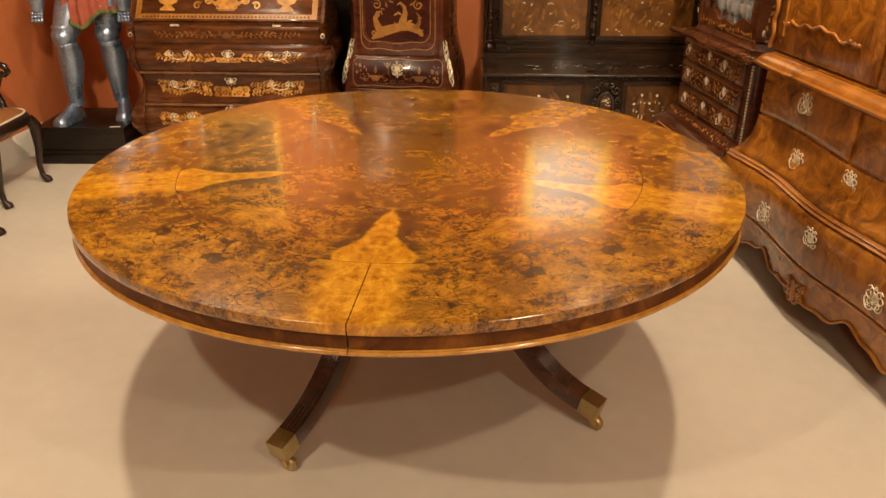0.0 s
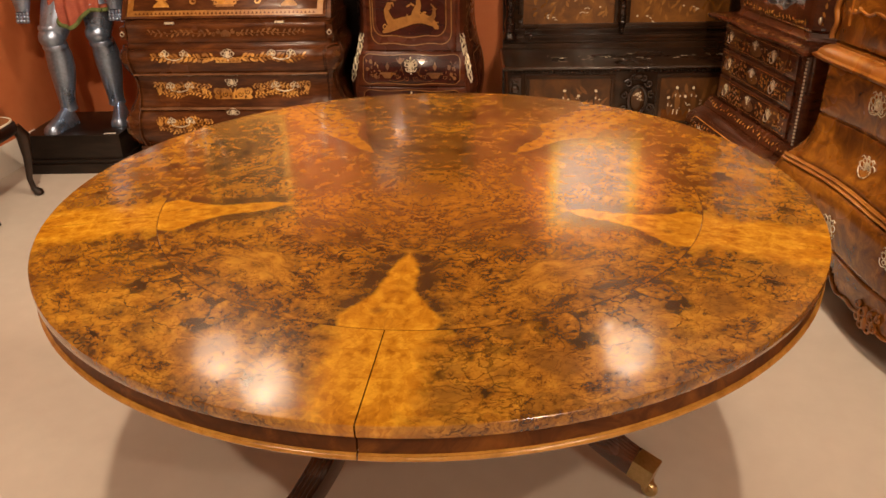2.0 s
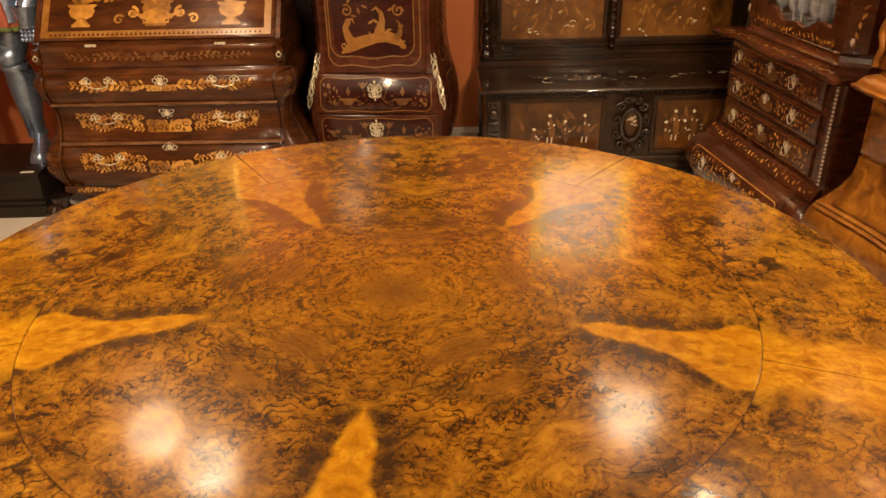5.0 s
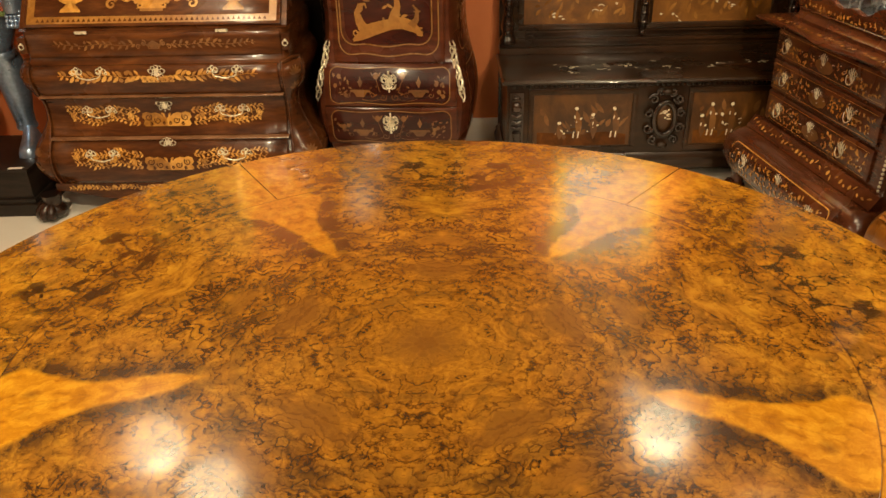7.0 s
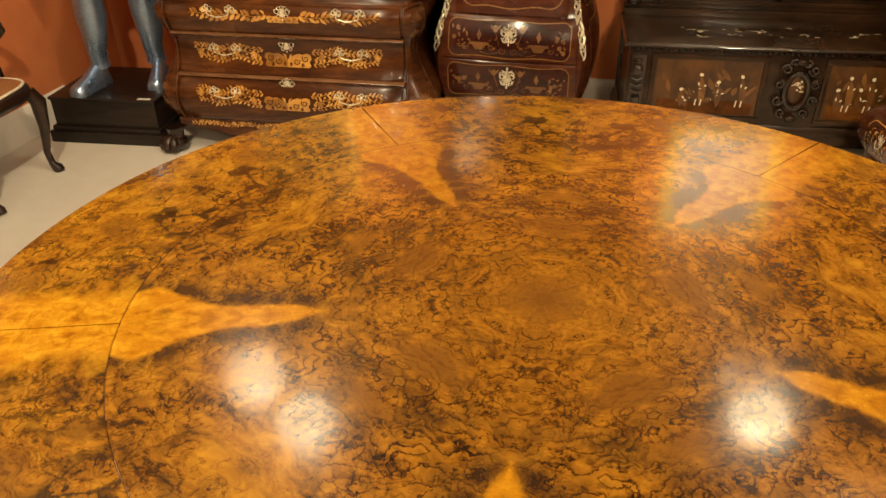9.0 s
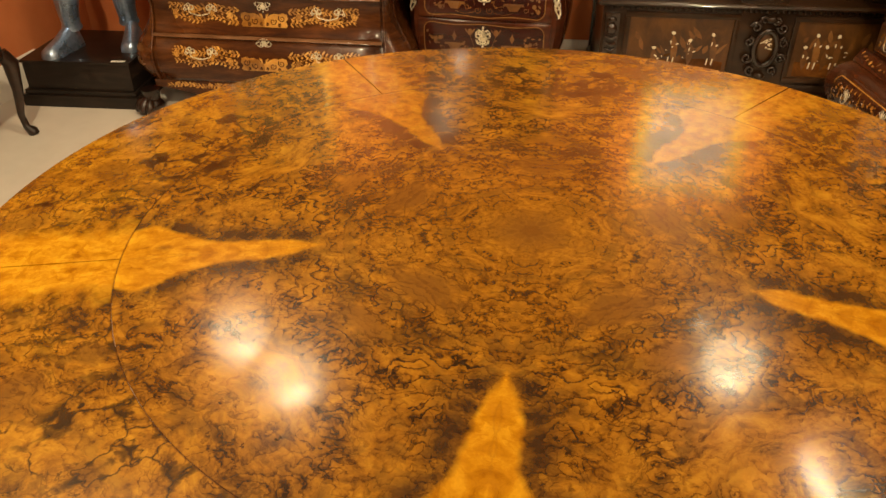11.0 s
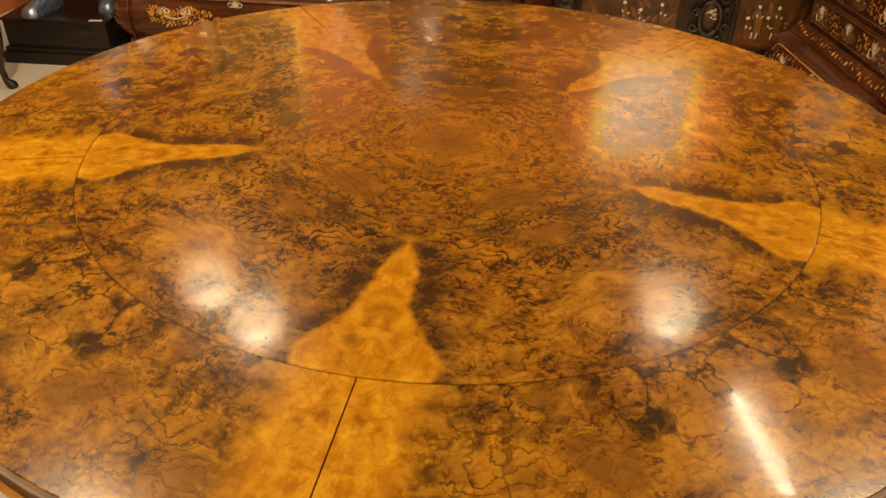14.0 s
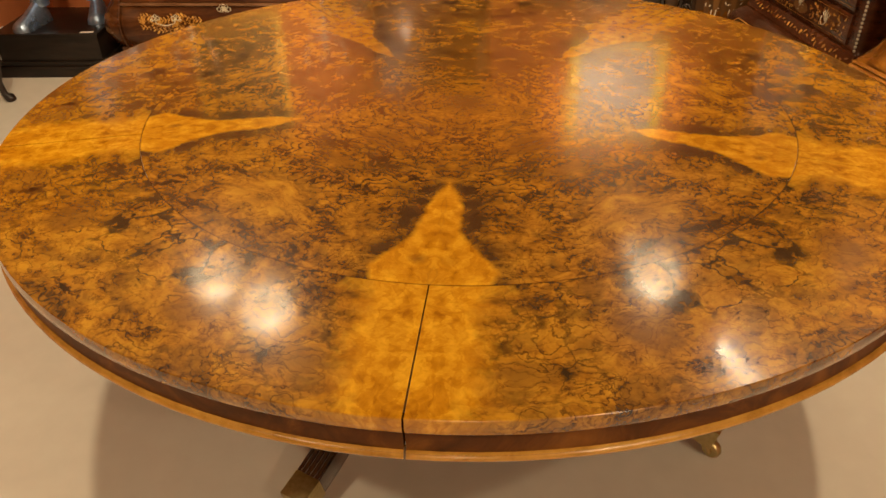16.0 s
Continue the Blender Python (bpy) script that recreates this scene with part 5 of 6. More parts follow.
for side in (-1, 1):
    mt = Shape()
    pz = span(0.485, 0.758, 14)
    for k in range(2):
        mt.tube([(side * (smooth_at(z, SW) - 0.012 + 0.012 * math.sin(i * 1.1 + k * 2.4)), -smooth_at(z, SE) - 0.008 - 0.006 * math.cos(i * 1.1 + k * 2.4), z) for i, z in enumerate(pz)], [0.003 + 0.0042 * math.sin(math.pi * i / 14) for i in range(15)], 6)
    for i in (3, 6, 9, 12):
        z = pz[i]
        loop(mt, (side * (smooth_at(z, SW) - 0.012), -smooth_at(z, SE) - 0.014, z), 0.013, 0.003, 10, 0.02)
    part("corner_mount", mt, M_PALEBRASS, sec, "gilt scrolling corner mount", 60)
    part("foot", Shape().tube([(side * 0.27, -0.02, 0.16), (side * 0.30, -0.035, 0.09), (side * 0.29, -0.045, 0.03), (side * 0.305, -0.06, 0.0)], [0.05, 0.03, 0.02, 0.022], 10), M_ROSE, sec, "", 60)
    part("back_foot", Shape().tube([(side * 0.27, 0.32, 0.16), (side * 0.30, 0.34, 0.06), (side * 0.30, 0.34, 0.0)], [0.05, 0.03, 0.02], 10), M_ROSE, sec, "", 60)
    sd = Shape()
    side_surf = lambda s, v, off, side=side: (side * (smooth_at(v, SW) + 0.013 + 0.018 * min(1, max(0, s / 0.15)) + 0.005 * max(0, (s - 0.15) / 0.16) + off), s, v)
    ribbon(sd, side_surf, rounded(0.02, 0.32, 0.70, 1.12, 0.05), 0.005, 0.002, True)
    ribbon(sd, side_surf, rounded(0.02, 0.32, 0.27, 0.63, 0.05), 0.005, 0.002, True)
    for k in range(26):
        flat(sd, side_surf, leaf_pts(rng.uniform(0.06, 0.28), rng.uniform(0.74, 1.08), rng.uniform(0, 6.28), 0.04, 0.013), 0.002)
    tagged(part("side_inlay", sd, M_STRING, sec, "muted satinwood sprays on the side", 0, False), kind="stuff")

# ---- dark inlaid settle ----
rng = random.Random(8)
settle = thing("settle", pose(0.905, 2.60, 0, 0, 0, 5.0), "ebonised carved box settle with bone-inlaid brown panels", "settle")
part("box_body", Shape().box(-0.79, 0.77, 0.0, 0.50, 0.10, 0.515, 0.004), M_EBON, settle, "", 30)
part("plinth_moulding", Shape().loft([[(x, y, z) for x, y in ((-0.79 - o, -o), (0.77 + o, -o), (0.77 + o, 0.5), (-0.79 - o, 0.5))] for o, z in ((0.03, 0.065), (0.032, 0.085), (0.022, 0.105), (0.024, 0.12), (0.012, 0.13), (0.005, 0.142))]), M_EBON, settle, "", 30)
lid = part("lid", Shape().loft([[(x, y, z) for x, y in ((-0.815 - o, -0.045 - o), (0.80 + o, -0.045 - o), (0.80 + o, 0.49), (-0.815 - o, 0.49))] for o, z in ((-0.012, 0.515), (0.0, 0.520), (0.004, 0.528), (0.0, 0.536), (-0.006, 0.540))]), M_EBON, settle, "dark hinged lid with bone flecks", 30)
lid_surf = lambda s, v, off: (s, v, 0.540 + off)


def flecks(rng, surf, s0, s1, v0, v1, n, size, off=0.0012, sh=None):
    """Small bone slips in loose sprays: bars, hooks and dots."""
    sh = sh or Shape()
    for _ in range(n):
        s, v = rng.uniform(s0, s1), rng.uniform(v0, v1)
        a = rng.gauss(0, 0.5)
        k = rng.random()
        if k < 0.55:
            flat(sh, surf, leaf_pts(s, v, a, size * rng.uniform(0.7, 1.5), size * 0.34), off)
        elif k < 0.66:
            ribbon(sh, surf, [(s + size * 0.8 * math.cos(t), v + size * 0.5 * math.sin(t)) for t in span(0.3, 2.9, 7)], size * 0.24, off)
        else:
            flat(sh, surf, oval(s, v, size * 0.32, size * 0.26, 8), off)
    return sh


fl1 = Shape()
for c, v, n in ((-0.52, 0.20, 2), (-0.44, 0.17, 4), (-0.46, 0.09, 3), (-0.31, 0.20, 3), (-0.30, 0.13, 4), (-0.17, 0.19, 5), (-0.12, 0.14, 2), (0.0, 0.26, 1), (0.06, 0.13, 3), (0.24, 0.16, 4), (0.33, 0.20, 3), (0.44, 0.22, 2), (0.52, 0.20, 4), (0.66, 0.22, 3), (0.68, 0.14, 3)):
    flecks(rng, lid_surf, c - 0.03, c + 0.03, v - 0.02, v + 0.03, n, 0.027, 0.0012, fl1)
tagged(part("bone_inlay", fl1, M_BONE, lid, "scattered bone slips", 0, False), kind="stuff")
dn = part("dentil", Shape().box(-0.008, 0.008, -0.014, 0.002, 0.494, 0.510, 0.003), M_EBON, settle)
dn.location.x = -0.755
for s in span(-0.755, 0.755, 60)[1:]:
    d2 = dn.copy()
    scene.collection.objects.link(d2)
    d2.location.x = s
d_surf = lambda s, v, off: (s, -off, v)
for s0, s1 in ((-0.655, -0.165), (0.135, 0.625)):
    fr = Shape()
    for a, b, c, e in ((s0 - 0.025, s1 + 0.025, 0.458, 0.484), (s0 - 0.025, s1 + 0.025, 0.158, 0.184), (s0 - 0.025, s0, 0.184, 0.458), (s1, s1 + 0.025, 0.184, 0.458)):
        fr.box(a, b, -0.014, 0.004, c, e, 0.006)
    pn = part("front_panel", Shape().box(s0, s1, -0.004, 0.01, 0.184, 0.458, 0.001), M_OAKPAN, settle, "brown panel inlaid with bone figures as plain slips", 0)
    part("panel_frame", fr, M_EBON, pn, "dark moulded frame", 30)
    g = Shape()
    # ground strip and dim shapes in darker wood
    flat(g, d_surf, [(s0 + 0.02, 0.19), (s1 - 0.02, 0.19), (s1 - 0.02, 0.245), (s1 - 0.12, 0.26), (s0 + 0.2, 0.25), (s0 + 0.02, 0.262)], 0.0046)
    part("ground_strip", g, M_FRIEZE, pn, "darker veneer ground", 0, False)
    vn = Shape()
    for _ in range(16):
        q, v = rng.uniform(s0 + 0.04, s1 - 0.05), rng.uniform(0.19, 0.36)
        flat(vn, d_surf, leaf_pts(q, v, rng.gauss(1.5, 0.6), rng.uniform(0.03, 0.08), rng.uniform(0.012, 0.028)), 0.0050 + 0.0003 * rng.random())
    bn = Shape()
    heads = ((-0.524, 0.309), (-0.440, 0.384), (-0.356, 0.350), (-0.251, 0.381)) if s0 < 0 else ((0.190, 0.335), (0.236, 0.394), (0.290, 0.340), (0.334, 0.392))
    for i, (xx, hz) in enumerate(heads):
        flat(bn, d_surf, oval(xx, hz, 0.0085, 0.0105, 7, rng.uniform(0, 3)), 0.0062)
        flat(bn, d_surf, leaf_pts(xx + rng.uniform(-0.01, 0.01), hz - 0.034, rng.uniform(-1.9, -0.6), 0.022, 0.007), 0.0062)
        flat(vn, d_surf, leaf_pts(xx, hz - 0.006, -1.57 + rng.uniform(-0.1, 0.1), hz - 0.225, 0.034), 0.0056)
        for q in ((-0.012, 0.012) if i in (1, 3) else ()):
            flat(bn, d_surf, [(xx + q - 0.003, 0.230), (xx + q + 0.003, 0.230), (xx + q + 0.006, 0.262), (xx + q, 0.262)], 0.0062)
        flat(bn, d_surf, leaf_pts(xx + 0.018, hz - 0.058, rng.uniform(0.2, 1.4), 0.016, 0.009), 0.0062)
    flecks(rng, d_surf, s0 + 0.10, s0 + 0.40, 0.24, 0.33, 8, 0.010, 0.0062, bn)
    tagged(part("bone_inlay", bn, M_BONE, pn, "small bone slips and dots", 0, False), kind="stuff")
    tagged(part("veneer_leaves", vn, M_INLAY_DIM, pn, "honey-brown veneer shapes", 0, False), kind="stuff")
for s in (-0.742, 0.715):
    pl = Shape()
    pl.box(s - 0.035, s + 0.035, -0.02, 0.002, 0.145, 0.475, 0.004)
    pl.ball((s, -0.022, 0.40), 0.026, 0.018, 0.03, 10, 6)
    for k in range(3):
        pl.tube([(s - 0.025, -0.02, 0.30 + 0.03 * k), (s, -0.034, 0.29 + 0.03 * k), (s + 0.025, -0.02, 0.30 + 0.03 * k)], 0.009, 7)
    pl.tube([(s, -0.028, 0.27), (s + 0.008, -0.03, 0.21), (s, -0.026, 0.155)], [0.022, 0.016, 0.009], 8)
    pl.ball((s, -0.026, 0.445), 0.02, 0.014, 0.014, 9, 5)
    part("carved_pilaster", pl, M_CARVED, settle, "carved foliate pilaster", 60)
    part("foot", Shape().box(s - 0.06, s + 0.06, -0.03, 0.09, 0.0, 0.067, 0.014), M_EBON, settle)
    part("back_foot", Shape().box(s - 0.05, s + 0.05, 0.40, 0.50, 0.0, 0.10, 0.01), M_EBON, settle)
# carved cartouche
ct = Shape()
n = 28
ring = [(0.052 * math.cos(t), 0.085 * math.sin(t)) for t in span(0, 2 * math.pi, n)]
ct.tube([(a, -0.02, 0.328 + b) for a, b in ring], 0.014, 8, 0, False)
cart = part("cartouche", ct, M_CARVED, settle, "carved oval cartouche frame", 60)
for side in (-1, 1):
    for dx, dz, r in ((0.062, 0.10, 0.026), (0.082, 0.03, 0.024), (0.078, -0.05, 0.026), (0.05, -0.11, 0.024), (0.03, 0.135, 0.02)):
        p = spiral(side * dx, 0.328 + dz, r, 1.3, 1.0 + dz * 20, 16, side)
        part("carved_scroll", Shape().tube([(a, -0.018, b) for a, b in p], [0.010 * (1 - 0.5 * i / 16) for i in range(17)], 7), M_CARVED, cart, "", 60)
part("crest_knop", Shape().ball((0, -0.02, 0.466), 0.03, 0.02, 0.018, 10, 6), M_EBON, cart, "", 60)
part("base_knop", Shape().ball((0, -0.02, 0.188), 0.028, 0.018, 0.018, 10, 6), M_EBON, cart, "", 60)
part("oval_boss", Shape().ball((0, -0.006, 0.328), 0.044, 0.012, 0.076, 16, 8), M_OAKPAN, cart, "polished brown oval boss", 60)
bs = Shape()
bsurf = lambda s, v, off: (s, -0.0165 - off, v)
flecks(rng, bsurf, -0.020, 0.016, 0.315, 0.375, 10, 0.018, 0.002, bs)
tagged(part("bone_inlay", bs, M_BONE, cart, "bone spray", 0, False), kind="stuff")
# high back
part("back_board", Shape().box(-0.80, 0.80, 0.50, 0.54, 0.10, 1.42, 0.004), M_EBON, settle, "", 30)
for z0, z1, o in ((0.536, 0.575, 0.055), (0.575, 0.600, 0.03), (0.600, 0.622, 0.042), (0.645, 0.660, 0.02), (1.30, 1.34, 0.03), (1.34, 1.42, 0.05)):
    part("back_rail", Shape().box(-0.80, 0.80, 0.50 - o, 0.51, z0, z1, 0.007), M_EBON, settle, "dark moulded rail", 30)
k_surf = lambda s, v, off: (s, 0.494 - off, v)
for s0, s1 in ((-0.67, -0.088), (0.012, 0.64)):
    pn = part("back_panel", Shape().box(s0, s1, 0.494, 0.51, 0.69, 1.27, 0.002), M_BACKPAN, settle, "brown back panel with bone slips", 0)
    fr = Shape()
    for a, b, c, e in ((s0 - 0.03, s1 + 0.03, 1.27, 1.30), (s0 - 0.03, s1 + 0.03, 0.662, 0.69), (s0 - 0.03, s0, 0.69, 1.27), (s1, s1 + 0.03, 0.69, 1.27)):
        fr.box(a, b, 0.476, 0.50, c, e, 0.008)
    part("panel_frame", fr, M_EBON, pn, "dark moulded frame", 30)
    bn = Shape()
    flecks(rng, k_surf, s0 + 0.03, s0 + 0.30, 0.70, 0.75, 4, 0.024, 0.002, bn)
    flecks(rng, k_surf, s0 + 0.30, s1 - 0.04, 0.74, 0.85, 5, 0.022, 0.002, bn)
    flecks(rng, k_surf, s0 + 0.06, s1 - 0.06, 0.86, 1.2, 10, 0.024, 0.002, bn)
    tagged(part("bone_inlay", bn, M_BONE, pn, "scattered bone slips", 0, False), kind="stuff")
    vn = Shape()
    for _ in range(70):
        s, v = rng.uniform(s0 + 0.04, s1 - 0.04), rng.uniform(0.70, 1.02)
        flat(vn, k_surf, leaf_pts(s, v, rng.gauss(1.4, 0.5), rng.uniform(0.03, 0.07), 0.018), 0.0012)
    tagged(part("veneer_leaves", vn, M_INLAY_MID, pn, "brown veneer leaves", 0, False), kind="stuff")
for s in (-0.757, -0.038, 0.735):
    cl = Shape()
    if abs(s) > 0.1:
        cl.turned([(0.02, 0.60), (0.045, 0.605), (0.045, 0.63), (0.03, 0.65), (0.036, 0.70), (0.028, 0.74), (0.022, 0.78), (0.036, 0.84), (0.03, 0.88), (0.02, 0.95), (0.03, 1.05), (0.024, 1.2), (0.04, 1.28), (0.04, 1.32)], s, 0.455, 14)
        for k in range(5):
            cl.ball((s, 0.425, 0.66 + 0.05 * k), 0.018, 0.014, 0.02, 8, 5)
    else:
        cl.tube([(s, 0.47, 0.645), (s, 0.462, 0.68), (s, 0.455, 0.75), (s, 0.46, 0.85), (s, 0.46, 1.3)], [0.012, 0.022, 0.03, 0.022, 0.026], 10)
        for k in range(5):
            cl.ball((s, 0.44, 0.70 + 0.05 * k), 0.022, 0.016, 0.018, 8, 5)
        cl.ball((s, 0.455, 0.645), 0.016, 0.016, 0.02, 8, 5)
    part("carved_column", cl, M_CARVED, settle, "dark carved column", 60)

def sprigs(rng, surf, s0, s1, z0, z1, step, size, off, sh=None, skip=None):
    """Small leaves in loose threes with a flower now and then, spread evenly over a field."""
    sh = sh or Shape()
    for i in range(max(1, int((s1 - s0) / step))):
        for j in range(max(1, int((z1 - z0) / step))):
            s, v = s0 + (i + rng.uniform(0.2, 0.8)) * step, z0 + (j + rng.uniform(0.2, 0.8)) * step
            if skip and abs(s - skip[0]) < skip[1]:
                continue
            a = rng.uniform(0, 6.28)
            if rng.random() < 0.25:
                flat(sh, surf, oval(s, v, size * 0.42, size * 0.36, 9, a), off)
                flat(sh, surf, leaf_pts(s + size * 0.4 * math.cos(a), v + size * 0.4 * math.sin(a), a, size * 0.7, size * 0.3), off + 0.0002)
            else:
                for k in range(2 + (rng.random() < 0.5)):
                    b = a + (k - 1) * rng.uniform(0.7, 1.2)
                    flat(sh, surf, leaf_pts(s + 0.2 * size * k, v, b, size * rng.uniform(0.6, 1.0), size * rng.uniform(0.24, 0.36)), off + 0.0003 * rng.random())
    return sh


# ---- display cabinet, its back to the slanting wall ----
rng = random.Random(11)
o = on_side(-1.66, -1.83)
cab = thing("display_cabinet", pose(o.x, o.y, 0, 0, 0, FACE), "dark mahogany marquetry display cabinet with drawers and glazed top", "display cabinet")
CE = [(0.08, 0.06), (0.14, 0.12), (0.22, 0.145), (0.28, 0.135), (0.325, 0.09), (0.335, 0.035), (0.36, 0.015), (0.40, 0.0), (0.85, 0.0)]
CW = [(0.08, 0.46), (0.14, 0.52), (0.22, 0.545), (0.28, 0.535), (0.325, 0.50), (0.335, 0.478), (0.36, 0.47), (0.40, 0.46), (0.85, 0.46)]
SPRIG, SPRIG_KEY = sprig_handle(), sprig_handle(False)
c_surf = on_front(lambda s, z: smooth_at(z, CE))
part("carcase", Shape().loft([bombe_ring(smooth_at(z, CW), smooth_at(z, CW) - 0.055, -smooth_at(z, CE) + 0.002, 0.43, 0.045, z) for z in span(0.10, 0.40, 60) + span(0.41, 0.825, 4)]), M_CABIN, cab, "dark mahogany carcase", 65)
for z0, z1 in ((0.690, 0.812), (0.545, 0.675), (0.400, 0.530)):
    d = part("drawer", panel(c_surf, -0.415, 0.375, z0, z1, 0.012, 0.016, 0.006, 6, 4), M_CABIN, cab, "mahogany drawer front with marquetry sprays")
    iv = Shape()
    st = Shape()
    ribbon(st, c_surf, [(-0.40, z0 + 0.014), (0.36, z0 + 0.014), (0.36, z1 - 0.014), (-0.40, z1 - 0.014)], 0.0015, 0.0134, True)
    inl = sprigs(rng, c_surf, -0.39, 0.35, z0 + 0.022, z1 - 0.020, 0.027, 0.020, 0.0134, st, (-0.035, 0.075))
    flecks(rng, c_surf, -0.385, 0.345, z0 + 0.026, z1 - 0.026, 16, 0.009, 0.0142, iv)
    tagged(part("bone_inlay", iv, M_BONE, d, "tiny bone flowers", 0, False), kind="stuff")
    tagged(part("inlay", inl, M_INLAY, d, "pale flower sprays", 0, False), kind="stuff")
    md = Shape()
    flat(md, c_surf, oval(-0.035, (z0 + z1) / 2 - 0.012, 0.066, 0.030, 9), 0.0132)
    part("medallion", md, M_INLAY_DIM, d, "brown central medallion", 0, False)
    for s in (-0.300, 0.195) if z0 < 0.6 else (-0.320, 0.160):
        fix_on(d, "handle", SPRIG, M_PALEBRASS, c_surf, s, (z0 + z1) / 2 + 0.008, 0.012, "brass rococo drop handle", 0.95)
    fix_on(d, "lock_plate", SPRIG_KEY, M_PALEBRASS, c_surf, -0.04, (z0 + z1) / 2 + 0.014, 0.012, "brass rococo lock plate", 0.9)
# sloping band between the drawers and the bombe base
bnd = Shape()
w_surf = lambda s, v, off: (s, -(0.020 + 0.03 * (0.385 - v) / 0.045 + off), v - off * 0.3)
bnd.loft([[(s, -0.004, 0.39), (s, -0.016, 0.388), (s, -0.046, 0.343), (s, -0.05, 0.336), (s, 0.0, 0.333)] for s in (-0.485, 0.485)])
band = part("waist_moulding", bnd, M_CABIN, cab, "sloping waist moulding", 30)
inl = Shape()
for s in span(-0.45, 0.45, 30):
    if rng.random() < 0.3:
        flat(inl, w_surf, oval(s, 0.364, 0.008, 0.009, 9), 0.003)
    else:
        flat(inl, w_surf, leaf_pts(s - 0.010, 0.364 + rng.uniform(-0.006, 0.006), rng.uniform(-1.1, 1.1), rng.uniform(0.016, 0.026), 0.008), 0.003)
tagged(part("inlay", inl, M_INLAY, band, "row of pale leaves", 0, False), kind="stuff")
d = part("base_drawer", panel(c_surf, -0.42, 0.42, 0.135, 0.31, 0.010, 0.015, 0.006, 8, 10), M_CABIN, cab, "swelling bombe base drawer", 50)
inl = sprigs(rng, c_surf, -0.38, 0.38, 0.16, 0.29, 0.030, 0.024, 0.0118)
iv = Shape()
flecks(rng, c_surf, -0.38, 0.38, 0.16, 0.285, 24, 0.011, 0.0124, iv)
tagged(part("bone_inlay", iv, M_BONE, d, "tiny bone flowers", 0, False), kind="stuff")
st = rounded(-0.40, 0.40, 0.15, 0.298, 0.03)
ribbon(inl, c_surf, st, 0.004, 0.0116, True)
tagged(part("inlay", inl, M_INLAY, d, "pale flower sprays", 0, False), kind="stuff")
for s in (-0.26, 0.29):
    fix_on(d, "handle", SPRIG, M_PALEBRASS, c_surf, s, 0.250, 0.012, "brass rococo drop handle", 0.95)
fix_on(d, "lock_plate", SPRIG_KEY, M_PALEBRASS, c_surf, 0.03, 0.275, 0.012, "brass rococo lock plate", 0.9)
for side in (-1, 1):
    bd = Shape()
    for z in span(0.40, 0.81, 24) if side > 0 else ():
        bd.ball((side * 0.450, -0.006, z), 0.0065, 0.006, 0.0065, 8, 4)
    if side > 0:
        tagged(part("bead_strip", bd, M_BONE, cab, "line of bone beads on the corner", 60), kind="stuff")
    part("foot", paw_foot(side * 0.46, -0.07, 1.1, 0.115, side * 35), M_CABIN, cab, "", 60)
    part("back_foot", paw_foot(side * 0.45, 0.38, 1.0, 0.115, side * 140), M_CABIN, cab, "", 60)
# serpentine top
tp = []
for ox, z in ((0.0, 0.822), (0.022, 0.83), (0.03, 0.842), (0.026, 0.852), (0.01, 0.856)):
    front = [(s * (0.50 + ox) / 0.5, -0.035 - ox - 0.022 * math.cos(s / 0.5 * math.pi * 2.0) * (1 - abs(s)), z) for s in span(-0.5, 0.5, 30)]
    tp.append([(-0.48 - ox, 0.43, z)] + front + [(0.48 + ox, 0.43, z)])
ctop = part("top", Shape().loft(tp), M_CABIN, cab, "serpentine moulded top", 50)
inl = Shape()
ts = lambda s, v, off: (s, v, 0.856 + off)
sprigs(rng, ts, -0.46, 0.46, -0.045, 0.005, 0.032, 0.024, 0.0012, inl)
tagged(part("inlay", inl, M_INLAY, ctop, "pale leaves along the edge", 0, False), kind="stuff")
# glazed upper stage
part("upper_base", Shape().loft([[(x, y, z) for x, y in ((-0.44 - q, 0.43), (-0.44 - q, 0.12 - q), (-0.36 - q, 0.035 - q), (0.36 + q, 0.035 - q), (0.44 + q, 0.12 - q), (0.44 + q, 0.43))] for q, z in ((0.012, 0.856), (0.014, 0.872), (0.004, 0.884), (0.0, 0.905), (0.006, 0.912), (0.0, 0.92))]), M_CABIN, cab, "", 30)
part("upper_back", Shape().box(-0.44, 0.44, 0.40, 0.43, 0.92, 1.95, 0.002), M_INSIDE, cab, "", 0)
part("upper_top", Shape().box(-0.48, 0.48, 0.0, 0.43, 1.95, 2.05, 0.02), M_CABIN, cab, "", 30)
for side in (-1, 1):
    pp = Shape()
    pp.loft([[(side * a, b, z) for a, b in ((0.345, 0.03), (0.375, 0.03), (0.43, 0.10), (0.43, 0.13), (0.40, 0.13), (0.345, 0.06))] for z in (0.92, 1.95)])
    st_ = part("canted_stile", pp, M_CABIN, cab, "canted corner with pale inlay", 20)
    part("side_frame", Shape().box(min(side * 0.41, side * 0.43), max(side * 0.41, side * 0.43), 0.13, 0.43, 0.92, 1.95, 0.003), M_CABIN, cab)
    inl = Shape()
    cs = lambda s, v, off, side=side: (side * (0.4025 + s * 0.62 + off * 0.78), 0.065 + s * 0.78 - off * 0.62, v)
    for z in span(0.94, 1.9, 26):
        flat(inl, cs, leaf_pts(0.0, z, rng.uniform(0.5, 2.6), 0.03, 0.012), 0.003)
    tagged(part("inlay", inl, M_INLAY, st_, "pale leaf chain", 0, False), kind="stuff")
    sc_ = Shape()
    sc_.ball((side * 0.405, 0.045, 0.965), 0.012, 0.010, 0.018, 8, 5)
    part("corner_boss", sc_, M_PALEBRASS, cab, "small gilt boss", 60)
